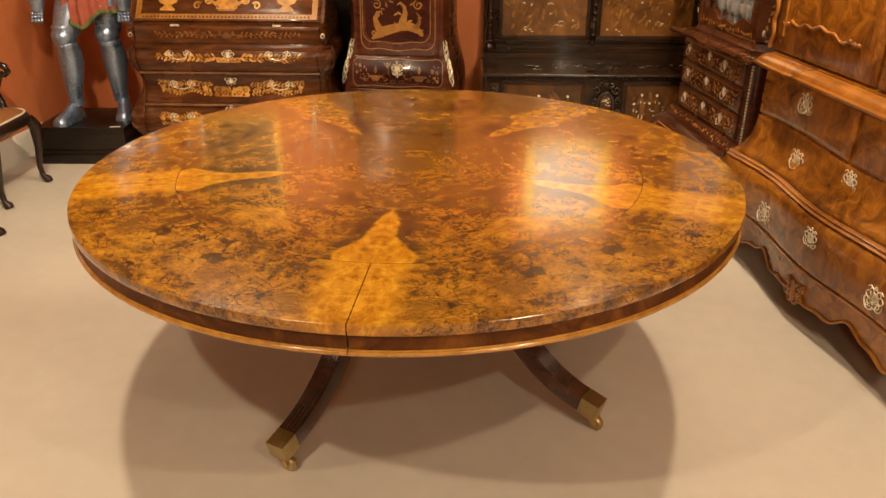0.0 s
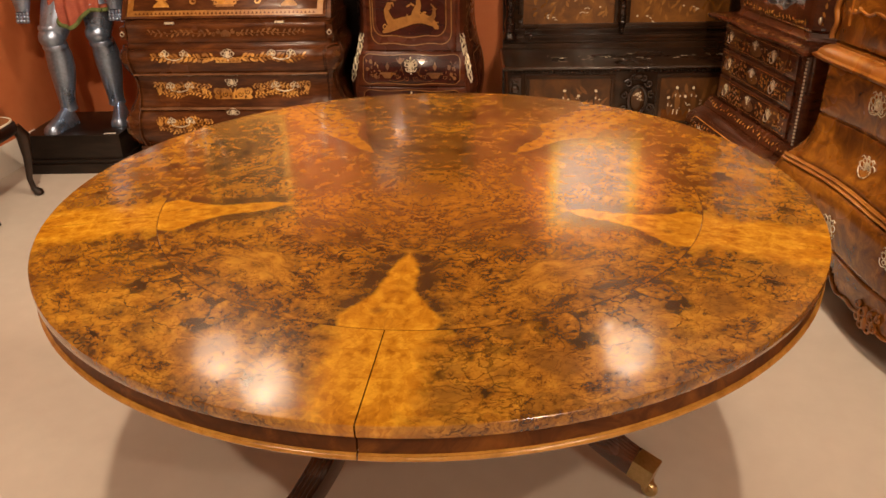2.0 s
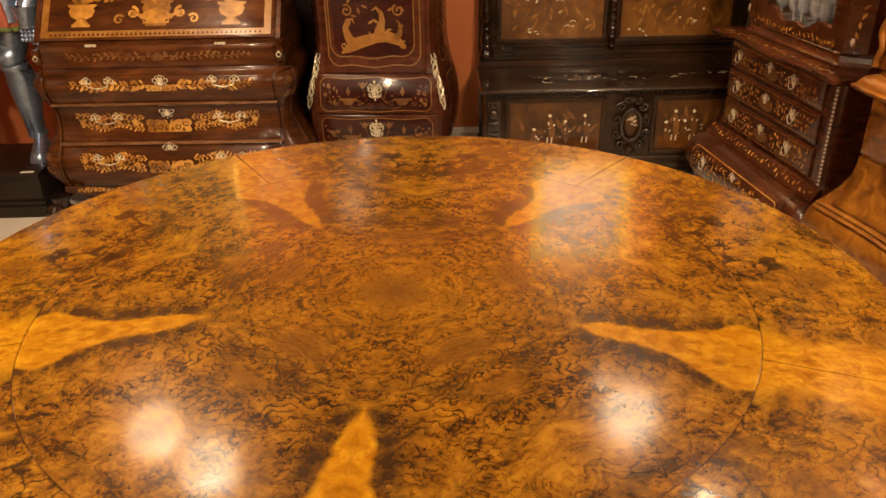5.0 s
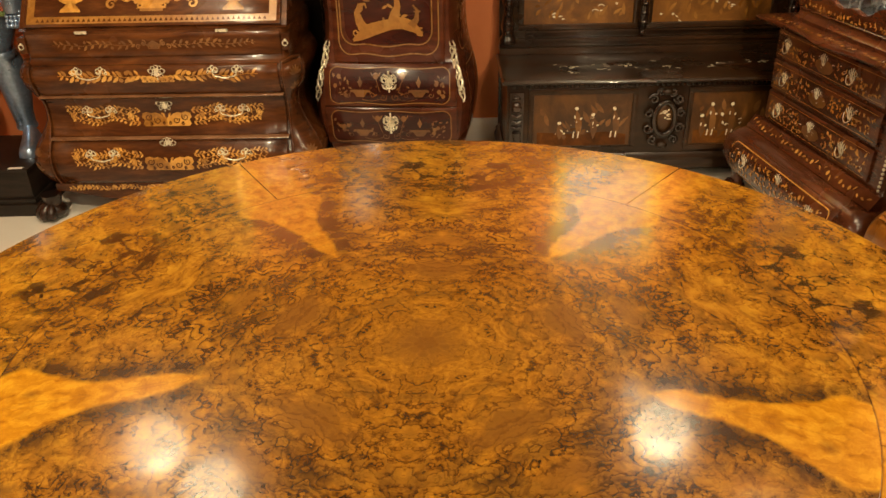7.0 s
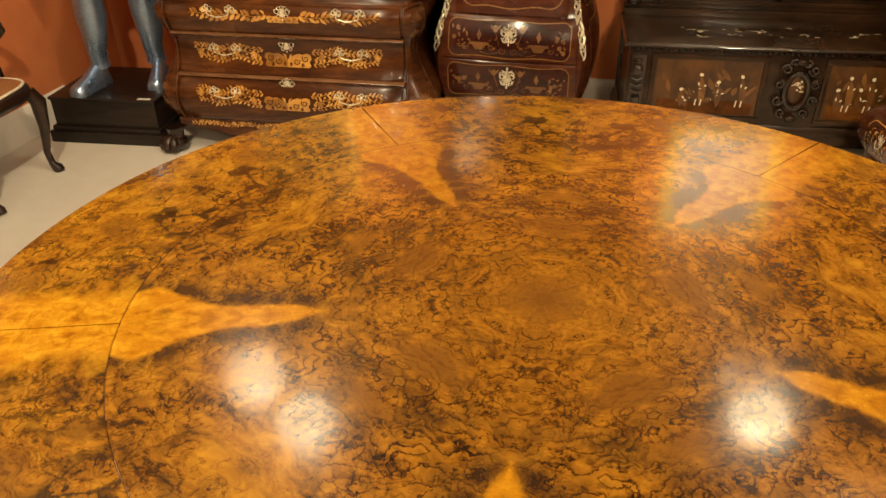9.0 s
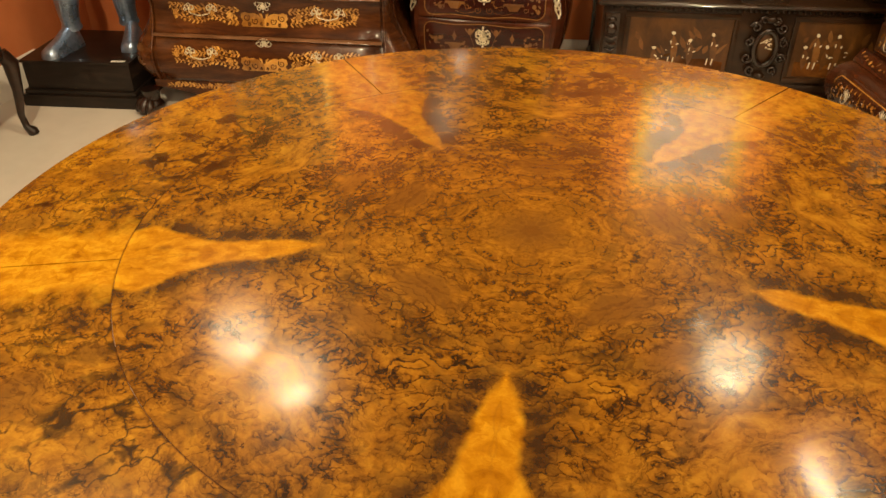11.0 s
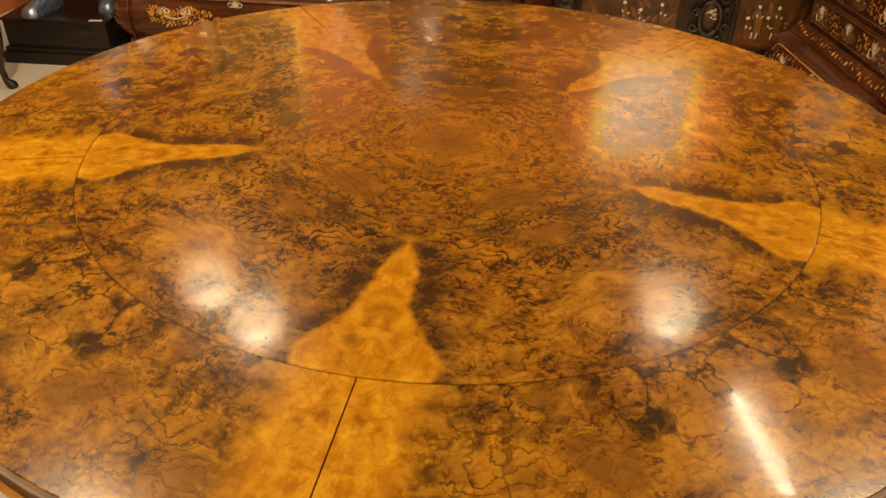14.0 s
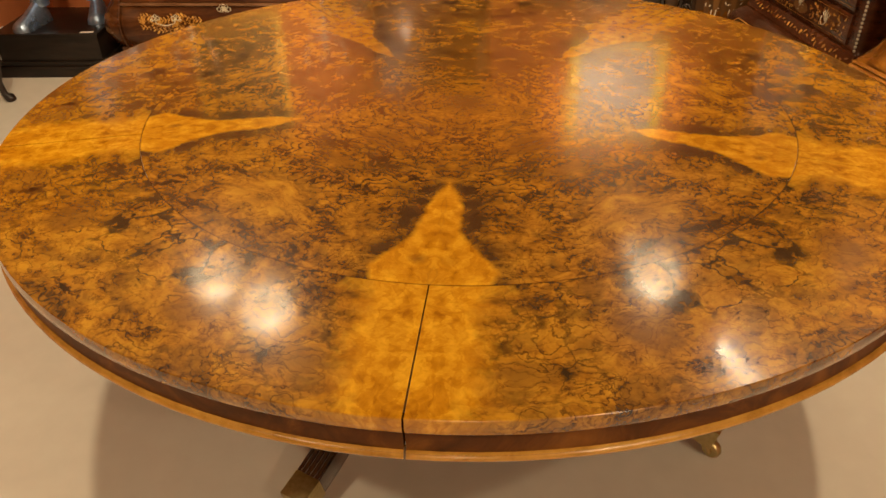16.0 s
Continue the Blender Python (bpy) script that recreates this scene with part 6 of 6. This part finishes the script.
door = part("glazed_door", Shape().box(-0.345, -0.275, 0.03, 0.055, 0.92, 1.95, 0.004).box(0.275, 0.345, 0.03, 0.055, 0.92, 1.95, 0.004).box(-0.275, 0.275, 0.03, 0.055, 1.87, 1.95, 0.004), M_CABIN, cab, "mahogany glazed door with a wavy frame")
wv = []
lowz = lambda s: 0.985 - 0.022 * math.cos(s / 0.275 * math.pi) + 0.012 * math.cos(s / 0.275 * math.pi * 3)
for s in span(-0.275, 0.275, 34):
    wv.append([(s, 0.03, 0.92), (s, 0.03, lowz(s)), (s, 0.055, lowz(s)), (s, 0.055, 0.92)])
low = part("lower_rail", Shape().loft(wv), M_CABIN, door, "wavy lower rail", 40)
inl = sprigs(rng, lambda s, v, off: (s, 0.03 - off, v), -0.33, 0.33, 0.922, 0.962, 0.024, 0.020, 0.0015)
tagged(part("inlay", inl, M_INLAY, door, "pale leaf scroll", 0, False), kind="stuff")
pane = part("pane", Shape().box(-0.28, 0.28, 0.040, 0.044, 0.93, 1.90, 0), M_GLASS, door, "clear glass pane")
pane.visible_shadow = False
for z in (1.22, 1.52):
    part("shelf", Shape().box(-0.41, 0.41, 0.10, 0.40, z - 0.012, z, 0.002), M_INSIDE, cab)
part("stage_floor", Shape().box(-0.41, 0.41, 0.06, 0.40, 0.92, 0.93, 0.001), M_INSIDE, cab)


def goblet():
    g = thing("goblet", pose(0, 0, 0), "cut crystal goblet on a cabinet shelf", "glass", "crystal glasses")
    part("foot", Shape().turned([(0.001, 0.0), (0.032, 0.0), (0.03, 0.004), (0.006, 0.012), (0.006, 0.05)], 0, 0, 14), M_CRYSTAL, g)
    part("bowl", Shape().turned([(0.006, 0.05), (0.022, 0.06), (0.034, 0.085), (0.036, 0.13), (0.033, 0.13), (0.030, 0.088), (0.004, 0.062)], 0, 0, 14), M_CRYSTAL, g)
    return g


base = cab.matrix_basis
gob = None
for z, yy in ((0.9305, 0.13), (0.9305, 0.23), (0.9305, 0.33)):
    for i, s in enumerate(span(-0.27, 0.25, 6)):
        m = base @ pose(s + 0.02 * (i % 2), yy, z)
        if gob is None:
            gob = goblet()
            gob.matrix_basis = m
        else:
            copy_thing(gob, m)

# ---- burr walnut armoire ----
rng = random.Random(13)
o = on_side(-0.08, -1.705)
arm = thing("armoire", pose(o.x, o.y, 0.04, 0, 0, FACE), "large burr walnut armoire on a bombe three-drawer base", "armoire")
AE = [(0.08, 0.085), (0.15, 0.105), (0.22, 0.118), (0.30, 0.124), (0.36, 0.120), (0.41, 0.108), (0.45, 0.085), (0.50, 0.050), (0.56, 0.026), (0.62, 0.012), (0.75, 0.012), (0.86, 0.012)]
AW = [(0.08, 0.79), (0.15, 0.82), (0.22, 0.85), (0.30, 0.87), (0.37, 0.87), (0.42, 0.855), (0.47, 0.825), (0.52, 0.80), (0.58, 0.785), (0.66, 0.780), (0.86, 0.79)]
WIDE_ROCOCO, WIDE_KEY = rococo_plate(0.105, 0.072), rococo_plate(0.095, 0.07, False)


def serp(s):
    return 0.018 * math.cos(s / 0.9 * math.pi * 2)


ar_surf = on_front(lambda s, z: smooth_at(z, AE) + serp(s) * min(1, max(0, (0.9 - z) / 0.3)))
rings = []
for z in span(0.14, 0.865, 44):
    w = smooth_at(z, AW)
    front = []
    for s in span(-w + 0.05, w - 0.05, 26):
        front.append((s, -(smooth_at(z, AE) + serp(s) * min(1, max(0, (0.9 - z) / 0.3))) + 0.003, z))
    rings.append([(-w, 0.55, z), (-w, -smooth_at(z, AE) + 0.06, z), (-w + 0.014, -smooth_at(z, AE) + 0.02, z)] + front + [(w - 0.014, -smooth_at(z, AE) + 0.02, z), (w, -smooth_at(z, AE) + 0.06, z), (w, 0.55, z)])
part("base_carcase", Shape().loft(rings), M_ARMOIRE, arm, "swelling burr walnut base", 50)
for z0, z1, hz, kz, hs, mid, cells in ((0.650, 0.842, 0.772, None, 0.385, 0.0, ((-0.735, -0.012), (0.012, 0.735))), (0.462, 0.638, 0.540, 0.590, 0.38, 0.035, ((-0.735, 0.735),)), (0.214, 0.424, 0.295, 0.358, 0.395, 0.030, ((-0.775, 0.775),))):
    fronts = [part("drawer", panel(ar_surf, a, b, z0, z1, 0.010, 0.015, 0.006, 26, 10), M_ARMOIRE, arm, "burr walnut drawer front", 50) for a, b in cells]
    for k, s in enumerate((mid - hs, mid + hs)):
        fix_on(fronts[min(k, len(fronts) - 1)], "handle", WIDE_ROCOCO, M_PALEBRASS, ar_surf, s, hz, 0.010, "pierced pale brass handle", 0.95)
    if kz:
        fix_on(fronts[0], "lock_plate", WIDE_KEY, M_PALEBRASS, ar_surf, mid + 0.012, kz, 0.010, "pierced pale brass lock plate", 0.9)
for z, rr in ((0.435, 0.008), (0.450, 0.006), (0.206, 0.007)):
    rl = Shape().loft([[(s, -(smooth_at(z, AE) + serp(s) * min(1, max(0, (0.9 - z) / 0.3)) + q), z + dz) for q, dz in ((0.0, -rr), (0.010, -rr * 0.7), (0.016, 0.0), (0.010, rr * 0.7), (0.0, rr))] for s in span(-0.79, 0.79, 30)])
    part("drawer_bead", rl, M_ARMOULD, arm, "moulded walnut bead", 60)
# carved apron with a wavy bead
wav = lambda s: 0.098 + 0.024 * math.cos(s / 0.8 * math.pi * 4.6 + 0.4) + 0.010 * math.cos(s / 0.8 * math.pi * 10.0 + 0.6) - 0.030 * math.exp(-((s + 0.008) / 0.09) ** 2) - 0.04 * max(0.0, abs(s) - 0.66) / 0.15
ss = span(-0.80, 0.80, 110)
yy = lambda s: -(0.112 + serp(s))
part("apron", Shape().loft([[(s, yy(s), wav(s)), (s, yy(s) - 0.008, 0.203), (s, yy(s) + 0.02, 0.203), (s, yy(s) + 0.02, wav(s))] for s in ss]), M_ARMOIRE, arm, "wavy carved apron", 40)
part("apron_bead", Shape().tube([(s, yy(s) - 0.004, wav(s)) for s in ss], 0.0075, 7), M_ARMOULD, arm, "light bead along the apron", 60)
shell = part("carved_shell", Shape().ball((-0.008, yy(0) - 0.008, 0.078), 0.018, 0.012, 0.03, 10, 6), M_ARMOULD, arm, "carved scrolling shell on the apron", 60)
for side in (-1, 1):
    for dx, dz, r in ((0.028, 0.03, 0.024), (0.05, 0.0, 0.02), (0.022, -0.018, 0.022), (0.06, 0.045, 0.014)):
        curl = spiral(side * dx - 0.008, 0.083 + dz, r, 1.3, 1.3, 16, side)
        part("scroll", Shape().tube([(a, yy(0) - 0.008, b) for a, b in curl], [0.0085 * (1 - 0.5 * i / 16) for i in range(17)], 7), M_ARMOULD, shell, "", 60)
for side in (-1, 1):
    part("foot", paw_foot(side * 0.77, -0.06, 1.5, 0.20, side * 35).moved(Matrix.Translation((0, 0, -0.04))), M_ARMOIRE, arm, "carved claw foot", 60)
    part("back_foot", paw_foot(side * 0.76, 0.48, 1.5, 0.20, side * 140).moved(Matrix.Translation((0, 0, -0.04))), M_ARMOIRE, arm, "carved claw foot", 60)
# waist moulding
CM = [(0.0, 0.850), (0.018, 0.854), (0.028, 0.861), (0.029, 0.870), (0.016, 0.876), (0.012, 0.886), (0.0, 0.902), (-0.02, 0.912), (-0.03, 0.914), (-0.03, 0.922), (-0.045, 0.926)]
part("waist_moulding", Shape().loft([[(x, y, z) for x, y in ((-0.80 - q, 0.55), (-0.80 - q, -0.020 - q), (-0.73, -0.032 - q), (0.73, -0.032 - q), (0.80 + q, -0.020 - q), (0.80 + q, 0.55))] for q, z in CM]), M_ARMOULD, arm, "deep moulded walnut waist", 40)
part("upper_carcase", Shape().box(-0.80, 0.80, 0.02, 0.52, 0.926, 2.08, 0.004), M_ARMOIRE, arm, "", 30)
part("cornice", Shape().loft([[(x, y, z) for x, y in ((-0.80 - q, 0.53), (-0.80 - q, 0.02 - q), (0.80 + q, 0.02 - q), (0.80 + q, 0.53))] for q, z in ((0.0, 2.08), (0.03, 2.11), (0.04, 2.16), (0.09, 2.20), (0.09, 2.23))]), M_ARMOULD, arm, "", 30)
u_surf = lambda s, v, off: (s, 0.02 - off, v)
for s0, s1 in ((-0.745, -0.008), (0.008, 0.745)):
    d = part("door", panel(u_surf, s0, s1, 0.934, 2.065, 0.022, 0.022, 0.006, 6, 10), M_ARMOIRE, arm, "burr walnut cupboard door")
    mid = (s0 + s1) / 2
    mz = lambda q: 1.055 + 0.03 * math.exp(-((q - 0.05) / 0.09) ** 2) - 0.018 * math.sin(q / 0.27 * math.pi) * (1 - abs(q) / 0.3) + 0.006 * math.cos(q * 60)
    mid -= 0.04 if s0 < 0 else -0.04
    ml = Shape().tube([(mid + q, -0.004, mz(q)) for q in span(-0.27, 0.27, 50)], [0.0045 + 0.003 * math.sin(math.pi * i / 50) for i in range(51)], 8)
    for side in (-1, 1):
        for k in range(3):
            ml.ball((mid + side * (0.275 - 0.03 * k), -0.006, mz(side * (0.275 - 0.03 * k)) + 0.006), 0.012, 0.008, 0.010, 8, 5)
    part("carved_moulding", ml, M_ARMOULD, d, "carved wavy moulding", 60)
    for a, b in ((s0 + 0.05, s0 + 0.066), (s1 - 0.066, s1 - 0.05)):
        part("panel_bead", Shape().box(a, b, -0.010, 0.0, 1.00, 2.02, 0.004), M_ARMOULD, d, "", 30)
for side in (-1, 1):
    pr_ = Shape()
    pts = []
    for z in span(0.93, 2.07, 90):
        pts.append((side * (0.798 + 0.009 * math.cos(z * 60)), 0.012, z))
    pr_.tube(pts, 0.013, 8)
    part("scroll_corner", pr_, M_ARMOULD, arm, "wavy carved corner", 60)

# ---- plinth and armour ----
pl = thing("plinth", pose(-2.455, 2.24, 0, 0, 0, 6.0), "black painted wooden display plinth with stepped base", "plinth")
part("base_step", Shape().box(-0.325, 0.285, -0.27, 0.25, 0.0, 0.06, 0.004).box(-0.312, 0.275, -0.257, 0.25, 0.06, 0.085, 0.01), M_BLACK, pl, "", 30)
part("block", Shape().box(-0.295, 0.262, -0.24, 0.25, 0.085, 0.222, 0.003), M_BLACK, pl, "", 30)
part("top_board", Shape().box(-0.302, 0.268, -0.247, 0.25, 0.222, 0.235, 0.003), M_BLACK, pl, "", 30)
# glare on the plinth's corner edge, made as a thin white sliver
card = thing("paper_label", pl.matrix_basis @ pose(0.205, -0.222, 0.2352, 0, 0, 3), "small white sliver standing in for glare on the plinth edge", "label")
part("card", Shape().box(-0.034, 0.034, -0.011, 0.011, 0.0, 0.0012, 0.0003), M_WHITE, card, "", 0)
ar = Shape()
ZP = 0.235
for hip, knee, ank, toe in (((-2.45, 2.22, 1.00), (-2.50, 2.13, 0.785), (-2.565, 2.215, 0.335), (-2.585, 1.985, 0)), ((-2.27, 2.30, 1.00), (-2.285, 2.26, 0.785), (-2.325, 2.36, 0.335), (-2.232, 2.165, 0))):
    hip, knee, ank = Vector(hip), Vector(knee), Vector(ank)
    # thigh plates
    ar.tube([hip, hip.lerp(knee, 0.3), hip.lerp(knee, 0.75), hip.lerp(knee, 0.98)], [0.095, 0.095, 0.082, 0.07], 16)
    ar.ball(knee + Vector((0, -0.012, 0)), 0.074, 0.078, 0.068, 16, 9)
    for dz in (0.052, -0.056):
        ar.tube([knee + Vector((0, 0, dz + 0.016)), knee + Vector((0, 0, dz)), knee + Vector((0, 0, dz - 0.016))], [0.066, 0.0715, 0.064], 16)
    sh_ = [knee.lerp(ank, t) + Vector((0, 0.02 * math.sin(math.pi * min(1, t * 1.3)), 0)) for t in (0.1, 0.25, 0.4, 0.6, 0.8, 0.95, 1.0)]
    ar.tube(sh_, [0.063, 0.074, 0.077, 0.066, 0.052, 0.046, 0.052], 16)
    # raised shin ridge
    ar.tube([p + Vector((0, -0.062 + 0.016 * i / 6, 0)) for i, p in enumerate(sh_[1:6])], 0.007, 6)
    heel = Vector((ank.x, ank.y + 0.035, ZP))
    t = Vector((toe[0], toe[1], ZP))
    rings = []
    d = (t - heel)
    q = Vector((-d.y, d.x, 0)).normalized()
    for f, w, h in ((0.0, 0.026, 0.05), (0.06, 0.040, 0.09), (0.25, 0.047, 0.125), (0.42, 0.048, 0.105), (0.6, 0.052, 0.080), (0.8, 0.053, 0.064), (0.93, 0.046, 0.054), (1.0, 0.022, 0.034)):
        c = heel + d * f
        rings.append([c + q * (w * math.cos(a)) + Vector((0, 0, max(0.001, h * math.sin(a)) if math.sin(a) > 0 else 0.001)) for a in span(0, math.pi, 10)])
    ar.loft(rings)
cx, cy = -2.36, 2.27
ar.loft([[(cx + a * math.cos(t), cy + b * math.sin(t), z) for t in span(0, 2 * math.pi * 23 / 24, 23)] for a, b, z in ((0.20, 0.15, 0.96), (0.185, 0.14, 1.05), (0.15, 0.115, 1.16), (0.16, 0.125, 1.25), (0.195, 0.15, 1.38), (0.20, 0.14, 1.50), (0.13, 0.10, 1.58), (0.07, 0.07, 1.62))])
ar.ball((cx, cy - 0.01, 1.74), 0.10, 0.125, 0.15, 16, 10)
for side, fist in ((-1, (-2.635, 2.12, 0.95)), (1, (-2.115, 2.20, 0.95))):
    sh0 = Vector((cx + side * 0.235, cy, 1.47))
    hd = Vector(fist)
    el = sh0.lerp(hd, 0.5) + Vector((side * 0.03, 0.04, 0))
    ar.ball(sh0, 0.09, 0.085, 0.09, 14, 8)
    ar.tube([sh0, sh0.lerp(el, 0.5), el], [0.06, 0.055, 0.05], 14)
    ar.ball(el, 0.056, 0.056, 0.056, 12, 7)
    ar.tube([el, el.lerp(hd, 0.5), hd + Vector((0, 0, 0.07))], [0.048, 0.05, 0.045], 14)
    ar.tube([hd + Vector((0, 0, 0.09)), hd + Vector((0, 0, 0.03)), hd + Vector((0, -0.01, -0.02))], [0.062, 0.046, 0.036], 12)
    for k in range(4):
        b0 = hd + Vector((-0.03 + 0.02 * k, -0.012, -0.01))
        for j in range(4):
            ar.ball(b0 + Vector((0, -0.006 * j, -0.02 * j)), 0.0115, 0.013, 0.013, 8, 5)
# cloth skirt below the waist
low = lambda t: 0.012 * math.sin(5 * t) - 0.085 * math.exp(-((t - 4.75) / 0.55) ** 2)
skirt = lambda t, k, z, f: (cx - 0.005 + (k + f * math.sin(17 * t + 1.2 * math.sin(3 * t))) * 0.9 * math.cos(t), cy - 0.015 + (k * 0.8 + f * math.sin(17 * t + 1.2 * math.sin(3 * t))) * math.sin(t), z)
turn = span(0, 2 * math.pi * 119 / 120, 119)
ar.loft([[skirt(t, k, z + low(t) * g, f) for t in turn] for z, k, g, f in ((1.12, 0.16, 0.0, 0.003), (1.05, 0.19, 0.1, 0.010), (0.985, 0.205, 0.5, 0.014), (0.945, 0.200, 0.95, 0.014))], False, True, 1)
ar.tube([skirt(t, 0.204, 0.938 + low(t), 0.014) for t in turn + turn[:1]], 0.012, 7, 2, False)
ob = part("armour_statue", ar, [M_STEEL, M_CLOTH, M_HEM], None, "", 50)
tagged(ob, "standing steel plate armour with red and green cloth skirt", "suit of armour")

# ---- chairs ----


def armchair():
    ch = thing("armchair", pose(0, 0, 0), "dark mahogany open armchair with tan seat and scrolled arms", "armchair", "dark armchairs")
    # front faces +x, seat centre at the origin
    def seat_ring(k, z):
        pts = []
        for t in span(0, 2 * math.pi * 31 / 32, 31):
            c, s = math.cos(t), math.sin(t)
            e = 0.55
            x = 0.215 * math.copysign(abs(c) ** e, c)
            y = (0.245 + 0.03 * c) * math.copysign(abs(s) ** e, s)
            pts.append((x * k, y * k, z))
        return pts
    part("seat_rail", Shape().loft([seat_ring(0.96, 0.375), seat_ring(1.0, 0.38), seat_ring(1.02, 0.40), seat_ring(1.0, 0.43), seat_ring(0.95, 0.438)]), M_CHAIRWOOD, ch, "shaped dark seat rail", 50)
    part("seat_pad", Shape().loft([seat_ring(0.94, 0.43), seat_ring(0.94, 0.443), seat_ring(0.85, 0.456), seat_ring(0.5, 0.464), seat_ring(0.1, 0.466)]), M_SEAT, ch, "tan leather seat pad", 50)
    part("piping", Shape().tube(seat_ring(0.935, 0.446) + seat_ring(0.935, 0.446)[:1], 0.006, 7, 0, False), M_PIPING, ch, "cream seat piping", 60)
    for sy in (-1, 1):
        part("front_leg", Shape().tube([(0.175, sy * 0.205, 0.40), (0.20, sy * 0.222, 0.35), (0.195, sy * 0.22, 0.22), (0.178, sy * 0.212, 0.10), (0.185, sy * 0.214, 0.04), (0.205, sy * 0.218, 0.018), (0.212, sy * 0.22, 0.0)], [0.032, 0.036, 0.024, 0.016, 0.016, 0.026, 0.024], 12), M_CHAIRWOOD, ch, "dark cabriole leg with pad foot", 60)
        part("back_leg", Shape().tube([(-0.185, sy * 0.19, 0.42), (-0.195, sy * 0.19, 0.2), (-0.235, sy * 0.19, 0.0)], [0.022, 0.019, 0.017], 10), M_CHAIRWOOD, ch, "", 60)
        part("back_post", Shape().tube([(-0.19, sy * 0.19, 0.40), (-0.20, sy * 0.20, 0.65), (-0.235, sy * 0.20, 0.95)], [0.02, 0.018, 0.016], 10), M_CHAIRWOOD, ch, "", 60)
        am = Shape().tube([(-0.205, sy * 0.21, 0.69), (-0.08, sy * 0.245, 0.70), (0.03, sy * 0.265, 0.70), (0.075, sy * 0.268, 0.685), (0.085, sy * 0.268, 0.655), (0.065, sy * 0.268, 0.635), (0.04, sy * 0.268, 0.645)], [0.016, 0.018, 0.02, 0.02, 0.018, 0.016, 0.012], 10)
        am.tube([(0.05, sy * 0.262, 0.655), (0.02, sy * 0.262, 0.60), (-0.005, sy * 0.255, 0.54), (0.02, sy * 0.245, 0.48), (0.03, sy * 0.24, 0.40)], [0.015, 0.015, 0.018, 0.02, 0.022], 10)
        part("arm", am, M_CHAIRWOOD, ch, "scrolled dark arm", 60)
    part("top_rail", Shape().tube([(-0.235, -0.22, 0.94), (-0.25, -0.1, 0.97), (-0.255, 0, 0.98), (-0.25, 0.1, 0.97), (-0.235, 0.22, 0.94)], 0.024, 10), M_CHAIRWOOD, ch, "", 60)
    part("splat", Shape().loft([[(-0.20 - 0.05 * (z - 0.42), -w, z), (-0.20 - 0.05 * (z - 0.42), w, z), (-0.215 - 0.05 * (z - 0.42), w, z), (-0.215 - 0.05 * (z - 0.42), -w, z)] for z, w in ((0.42, 0.05), (0.52, 0.075), (0.66, 0.045), (0.80, 0.085), (0.97, 0.07))]), M_CHAIRWOOD, ch, "", 40)
    return ch


chair = armchair()
chair.matrix_basis = pose(-2.685, 1.41, 0, 0, 0, 4)
copy_thing(chair, pose(-2.485, 0.64, 0, 0, 0, 2))

# ---- framed pictures on the back wall ----


def picture(name, x0, x1, z0, z1, fw, canvas, label, depth=0.03):
    p = thing(name, pose((x0 + x1) / 2, north_at((x0 + x1) / 2), z0, 0, 0, 5.0), label, "picture")
    w, h = (x1 - x0) / 2, z1 - z0
    part("canvas", Shape().box(-w + fw * 0.8, w - fw * 0.8, -depth * 0.5, -0.002, fw * 0.8, h - fw * 0.8, 0), canvas, p, "", 0)
    prof = [(0.0, 0.0), (0.0, -depth), (fw * 0.25, -depth * 1.15), (fw * 0.5, -depth * 0.8), (fw * 0.8, -depth * 0.9), (fw, -depth * 0.5), (fw, 0.0)]
    rings = []
    for k, (sx, sz) in enumerate(((-1, 0), (1, 0), (1, 1), (-1, 1), (-1, 0))):
        rings.append([(sx * (w - q), y, (q if sz == 0 else h - q)) for q, y in prof])
    part("frame", Shape().loft(rings, False), M_GILT, p, "gilt moulded frame", 30)
    return p


picture("framed_picture", 0.40, 1.035, 1.63, 2.33, 0.07, M_CANVAS, "pale picture in a broad gilt frame on the wall")
picture("framed_picture", -2.06, -1.45, 1.45, 2.25, 0.04, M_CANVAS2, "dark green-brown picture in a slim gilt frame on the wall")

# ---- dark panel standing in the gap behind the bureau and the secretaire ----
bp = thing("wooden_panel", pose(-0.95, north_at(-0.95) - 0.04, 0, 0, 0, 5.0), "tall black-stained wooden panel standing behind bureau and secretaire", "wood panel")
part("board", Shape().box(-0.26, 0.26, -0.012, 0.012, 0.0, 1.46, 0.003), M_BLACK, bp, "", 30)
for x0, x1, z0, z1 in ((-0.26, -0.20, 0.0, 1.46), (0.20, 0.26, 0.0, 1.46), (-0.20, 0.20, 0.0, 0.07), (-0.20, 0.20, 1.39, 1.46)):
    part("frame_rail", Shape().box(x0, x1, -0.024, -0.0125, z0, z1, 0.003), M_BLACK, bp, "", 30)
